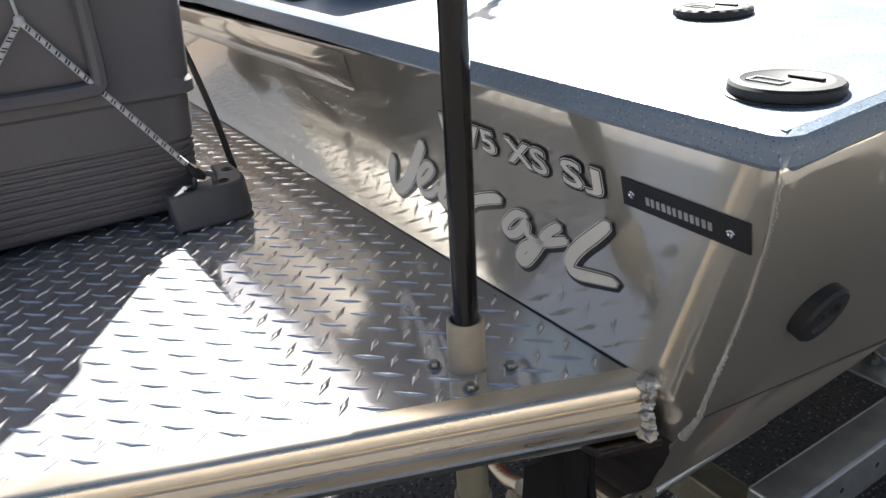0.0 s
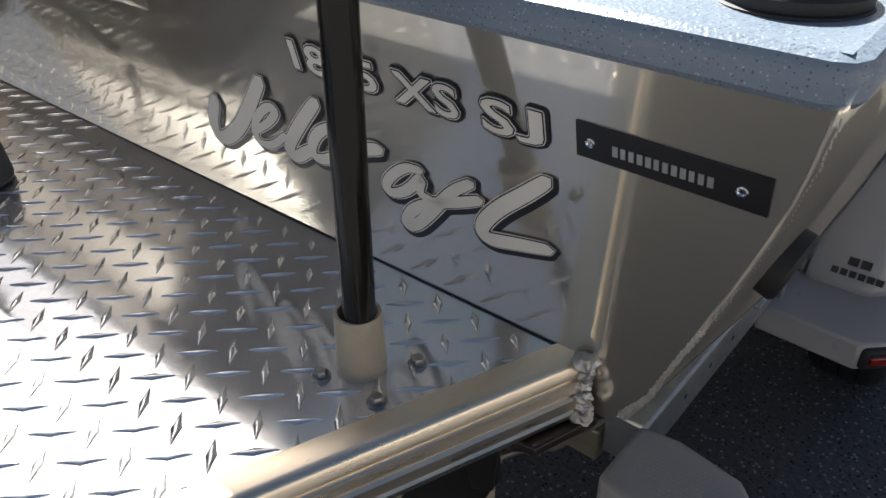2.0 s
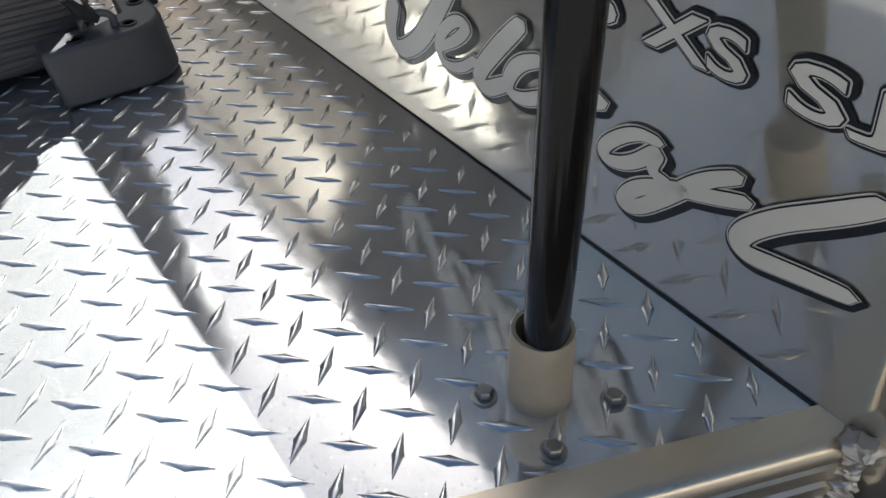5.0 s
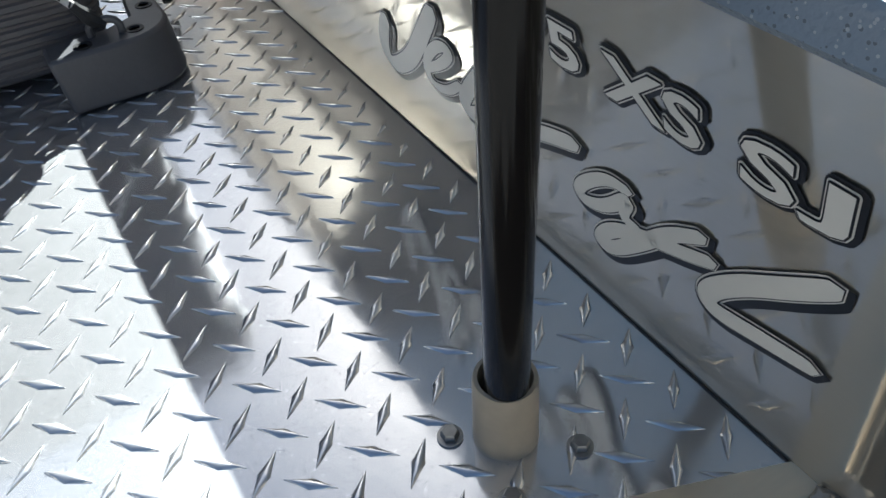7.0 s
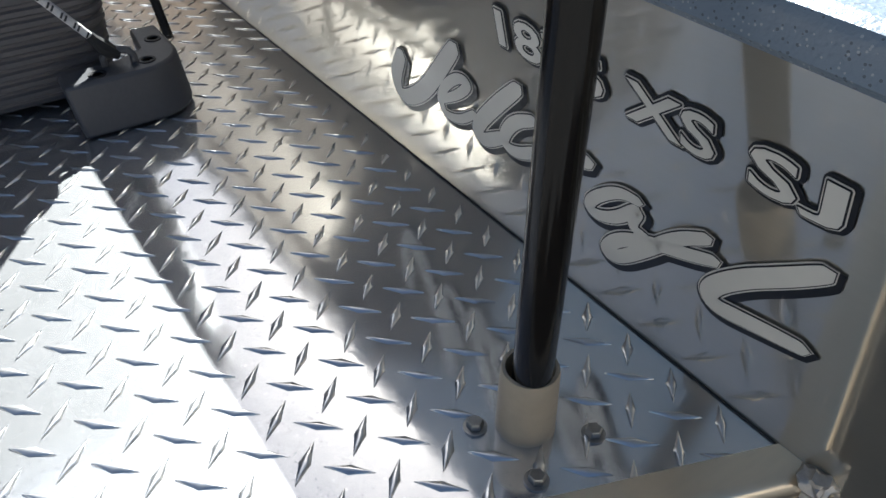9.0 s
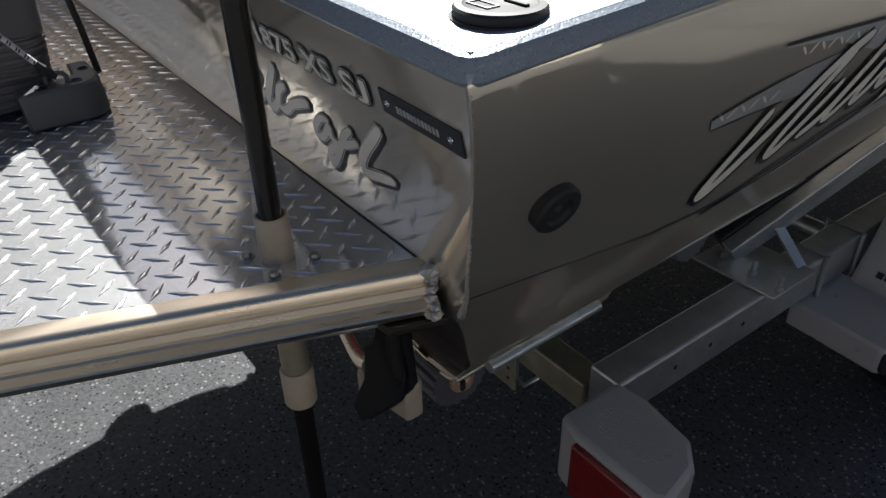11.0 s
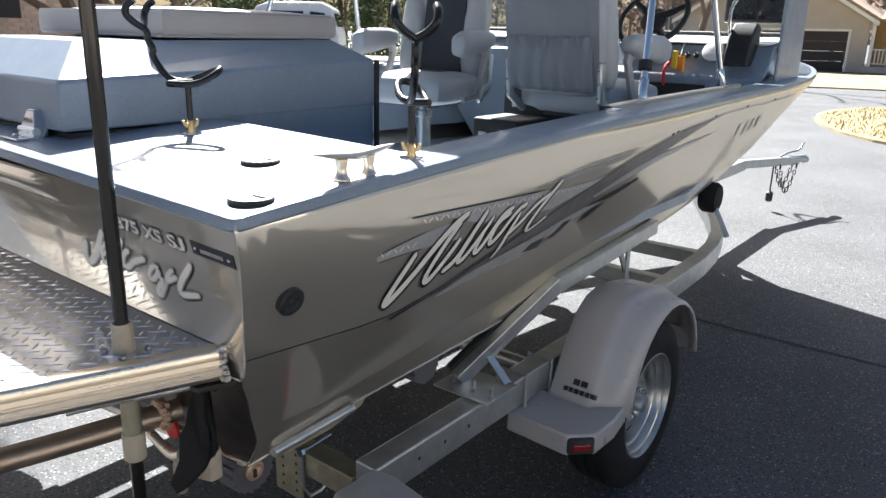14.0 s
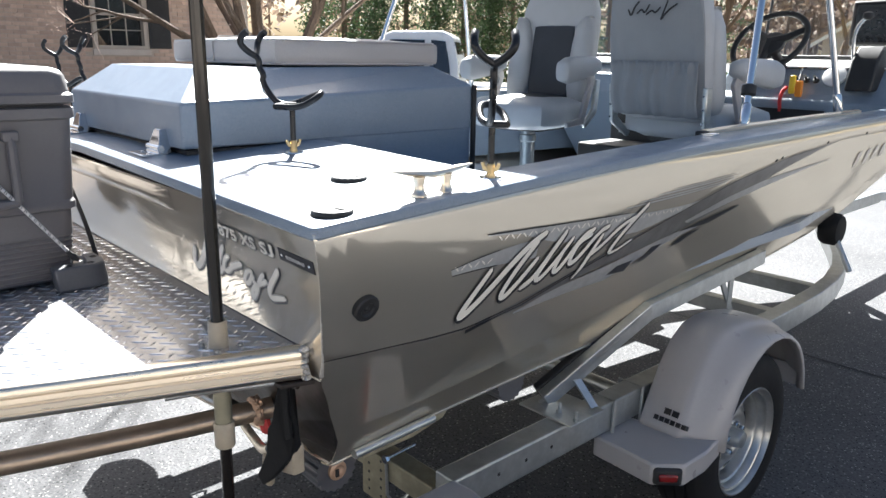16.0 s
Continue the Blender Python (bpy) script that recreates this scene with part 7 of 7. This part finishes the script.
# ---- white pickup ----
def pickup(at):
    t = thing("pickup_truck", "white pickup truck parked beyond the boat", "truck", at)
    b = B()
    sect = [(-2.75, 0.55, 1.05), (-2.72, 0.5, 1.12), (-0.75, 0.5, 1.14), (-0.7, 0.5, 1.16), (0.95, 0.5, 1.16), (1.05, 0.5, 1.14), (2.5, 0.52, 1.06), (2.75, 0.55, 0.98), (2.8, 0.6, 0.9)]
    loops = []
    for x, z0, z1 in sect:
        w = 0.98 if abs(x) < 2.6 else 0.9
        loops.append([Vector((x, -w, z0)), Vector((x, -w - 0.02, (z0 + z1) / 2)), Vector((x, -w + 0.02, z1 - 0.04)), Vector((x, -w + 0.06, z1)), Vector((x, w - 0.06, z1)), Vector((x, w - 0.02, z1 - 0.04)), Vector((x, w + 0.02, (z0 + z1) / 2)), Vector((x, w, z0))])
    rings(b, loops)
    part("body", b, WHITE, t, local=True)
    b = B()
    cab = [(-0.72, 1.14, 0.94), (-0.70, 1.5, 0.90), (-0.60, 1.88, 0.80), (-0.45, 1.96, 0.74), (0.35, 1.95, 0.74), (0.52, 1.88, 0.78), (0.98, 1.3, 0.90), (1.1, 1.14, 0.94)]
    v = [[b.verts.new((x, s * w, z)) for x, z, w in cab] for s in (-1, 1)]
    for i in range(len(cab) - 1):
        b.faces.new((v[0][i], v[0][i + 1], v[1][i + 1], v[1][i]))
    b.faces.new(v[0])
    b.faces.new(v[1][::-1])
    cabin = part("cab", b, WHITE, t, "white cab", local=True, bevel=0.03)
    for s in (-1, 1):
        for pts in ([(-0.6, 1.22), (-0.56, 1.52), (-0.5, 1.80), (-0.28, 1.82), (-0.26, 1.22)], [(-0.18, 1.22), (-0.18, 1.82), (0.36, 1.82), (0.8, 1.3), (0.8, 1.22)]):
            b = B()
            prism(b, pts, lambda u, w, h: Vector((u, s * (0.945 - max(0, w - 1.2) * 0.19 + (0.012 if h else -0.01)), w)))
            part("side_window", b, DARK_GLASS, cabin, "dark side window", smooth=False, local=True)
    b = B()
    prism(b, [(-0.68, 1.25), (0.68, 1.25), (0.62, 1.8), (-0.62, 1.8)], lambda u, w, h: Vector((-0.725 + (w - 1.2) * 0.13 + (0.0 if h else 0.03), u, w)))
    part("rear_window", b, DARK_GLASS, cabin, "dark rear window", smooth=False, local=True)
    for x in (-1.75, 1.75):
        for s in (-1, 1):
            b = B()
            rings(b, [circle((x, s * (0.86 + d), 0.38), (0, 1, 0), rr, 24) for d, rr in ((-0.12, 0.3), (-0.12, 0.37), (0.1, 0.38), (0.13, 0.33), (0.135, 0.24))])
            w = part("tyre", b, RUBBER, t, "black tyre", local=True)
            b = B()
            lathe(b, (x, s * 0.985, 0.38), (0, s, 0), [(0, 0.235), (0.015, 0.22), (0.01, 0.1), (0.03, 0.06)], 20)
            part("rim", b, CHROME, w, "alloy rim", local=True)
    b = B()
    box(b, (-0.745, -0.005, 0.6), (-0.735, 0.005, 1.1))
    part("panel_gap", b, INK, t, local=True)
    return t


pickup(pose(-9.3, 8.2, 0.0, 0, 0, 222) @ Matrix.Scale(1.07, 4))

# ---- trees ----
def branchy(b, start, direction, length, radius, depth, r, tips, spread=0.55):
    """Adds a limb that forks, as bent tapered tubes."""
    pts, p, d = [Vector(start)], Vector(start), Vector(direction).normalized()
    for _ in range(4):
        d = (d + Vector((r.uniform(-1, 1), r.uniform(-1, 1), r.uniform(-0.3, 0.7))) * 0.16).normalized()
        p = p + d * length / 4
        pts.append(p.copy())
    tube(b, pts, [radius * (1 - 0.14 * k) for k in range(5)], 7 if depth > 1 else 5)
    tips.append((pts[-1], d))
    if depth > 0:
        for k in range(3 if depth > 1 else 4):
            q = pts[2 + (k % 3)]
            a = r.uniform(0, math.tau)
            side = d.cross(Vector((math.cos(a), math.sin(a), 0.3))).normalized()
            branchy(b, q, d + side * spread * r.uniform(0.8, 1.5), length * r.uniform(0.5, 0.72), radius * 0.48, depth - 1, r, tips, spread)


def leaves(b, centre, radius, count, size, r, flat=1.0):
    for _ in range(count):
        d = Vector((r.gauss(0, 1), r.gauss(0, 1), r.gauss(0, 1) * flat))
        if d.length < 1e-3:
            continue
        p = centre + d.normalized() * radius * r.random() ** 0.45
        a = Vector((r.uniform(-1, 1), r.uniform(-1, 1), r.uniform(-1, 1))).normalized()
        c = a.cross(Vector((r.uniform(-1, 1), r.uniform(-1, 1), r.uniform(-1, 1)))).normalized()
        s = size * r.uniform(0.6, 1.4)
        b.faces.new([b.verts.new(p + q) for q in (-a * s, c * s * 0.5, a * s, -c * s * 0.5)])


def bare_tree(at, height, seed, stems=1, lean=0.3, buds=True, depth=3, radius=0.14, label="bare deciduous tree with swelling pale buds"):
    r = random.Random(seed)
    t = thing("bare_tree", label, "tree", at)
    b, tips = B(), []
    for k in range(stems):
        a = math.tau * k / stems + r.uniform(-0.4, 0.4)
        d = Vector((math.cos(a) * lean, math.sin(a) * lean, 1)) if stems > 1 else Vector((r.uniform(-0.1, 0.1), r.uniform(-0.1, 0.1), 1))
        branchy(b, Vector(at) + Vector((math.cos(a) * 0.08, math.sin(a) * 0.08, -0.05)), d, height * 0.5, radius, depth, r, tips)
    part("trunk", b, BARK, t, "brown trunk and limbs")
    b = B()
    for p, d in tips:
        for _ in range(7):
            e = p + (d + Vector((r.uniform(-1, 1), r.uniform(-1, 1), r.uniform(-0.4, 1))) * 0.9).normalized() * height * r.uniform(0.05, 0.13)
            side = (e - p).cross(Vector((0, 0, 1)) + d * 0.1).normalized() * 0.006
            b.faces.new([b.verts.new(q) for q in (p - side, p + side, e)])
            if buds:
                leaves(b, e, 0.14, 3, 0.016, r)
                leaves(b, p.lerp(e, 0.6), 0.12, 3, 0.014, r)
    part("crown", b, BLOSSOM if buds else TWIG, t, "pale budding twigs" if buds else "bare twigs", smooth=False)
    return t


def cedar(at, height, width, seed, mat, label, count=11000):
    """A dense column of evergreen sprays round a trunk."""
    r = random.Random(seed)
    t = thing("evergreen", label, "tree", at)
    b = B()
    rod(b, (at[0], at[1], -0.05), (at[0], at[1], height * 0.96), 0.11, 0.02, 8)
    for k in range(26):
        z = height * (0.06 + 0.9 * k / 26)
        a = k * 2.4
        rr = width * 0.5 * (1 - (z / height) ** 1.6)
        rod(b, (at[0], at[1], z), (at[0] + rr * math.cos(a), at[1] + rr * math.sin(a), z + rr * 0.35), 0.025, 0.006, 5)
    part("trunk", b, BARK, t, "brown trunk")
    b = B()
    for _ in range(count // 9):
        u = r.random() ** 0.85
        z = height * (0.03 + 0.97 * u)
        rr = width * 0.5 * (1 - u ** 1.7) * r.uniform(0.62, 1.08) + 0.03
        a = r.uniform(0, math.tau)
        c = Vector((at[0] + rr * math.cos(a), at[1] + rr * math.sin(a), z))
        leaves(b, c, 0.24, 20, 0.042, r, 1.6)
    part("crown", b, mat, t, "dense evergreen sprays", smooth=False)
    return t


def spruce(at, height, width, seed):
    r = random.Random(seed)
    t = thing("spruce_tree", "open blue-green spruce with drooping boughs", "tree", at)
    b, lf = B(), B()
    rod(b, (at[0], at[1], -0.05), (at[0], at[1], height), 0.13, 0.015, 8)
    z = height * 0.08
    while z < height * 0.98:
        rr = width * 0.5 * (1 - z / height)
        for k in range(6):
            a = math.tau * k / 6 + r.uniform(-0.5, 0.5)
            L = rr * r.uniform(0.75, 1.15)
            e = Vector((at[0] + L * math.cos(a), at[1] + L * math.sin(a), z - L * 0.12))
            rod(b, (at[0], at[1], z), e, 0.018, 0.004, 5)
            for j in range(5):
                leaves(lf, Vector((at[0], at[1], z)).lerp(e, 0.3 + 0.7 * j / 4), 0.2, 12, 0.055, r, 0.5)
        z += height * 0.045
    part("trunk", b, BARK, t, "brown trunk and boughs")
    part("crown", lf, SPRUCE, t, "blue-green needles", smooth=False)
    return t


bare_tree((-11.2, 6.0, 0), 7.4, 3, stems=4, lean=0.40, radius=0.15)
for k, (x, y, h, w) in enumerate(((-16.5, 11.6, 7.5, 2.6), (-16.0, 13.4, 7.2, 2.7), (-15.5, 15.2, 7.6, 2.6), (-14.8, 16.6, 7.0, 2.4))):
    cedar((x, y, 0), h, w, 20 + k, CEDAR, "dense dark green arborvitae in a row")
spruce((-15.5, 22.5, 0), 9.5, 4.6, 31)
spruce((-13.5, 26.0, 0), 10.5, 5.0, 32)
spruce((-18.5, 24.5, 0), 11.0, 5.0, 33)
bare_tree((-12.0, 22.5, 0), 9.0, 34, radius=0.16, buds=False, label="bare brown deciduous tree")
bare_tree((-10.5, 30.0, 0), 10.0, 35, radius=0.18, buds=False, label="bare brown deciduous tree")
bare_tree((-20.5, 14.0, 0), 10.0, 36, radius=0.18, buds=False, label="bare brown deciduous tree")
bare_tree((-24.5, 30.0, 0), 12.0, 37, radius=0.2, buds=False, label="bare brown deciduous tree")

# far woods behind everything
bm, r = B(), random.Random(77)
for k in range(150):
    a = radians(r.uniform(88, 186))
    d = r.uniform(52, 75)
    x, y, h = d * math.cos(a), d * math.sin(a), r.uniform(6, 12)
    rod(bm, (x, y, 0), (x + r.uniform(-0.5, 0.5), y, h * 0.9), 0.16, 0.03, 5)
    for _ in range(26):
        z = h * r.uniform(0.3, 1.0)
        leaves(bm, Vector((x + r.gauss(0, 1.2), y + r.gauss(0, 1.2), z)), 0.9, 5, 0.35, r)
solo("far_woods", bm, FAR_WOOD, "hazy brown band of bare woods", "woods", kind="stuff", smooth=False)
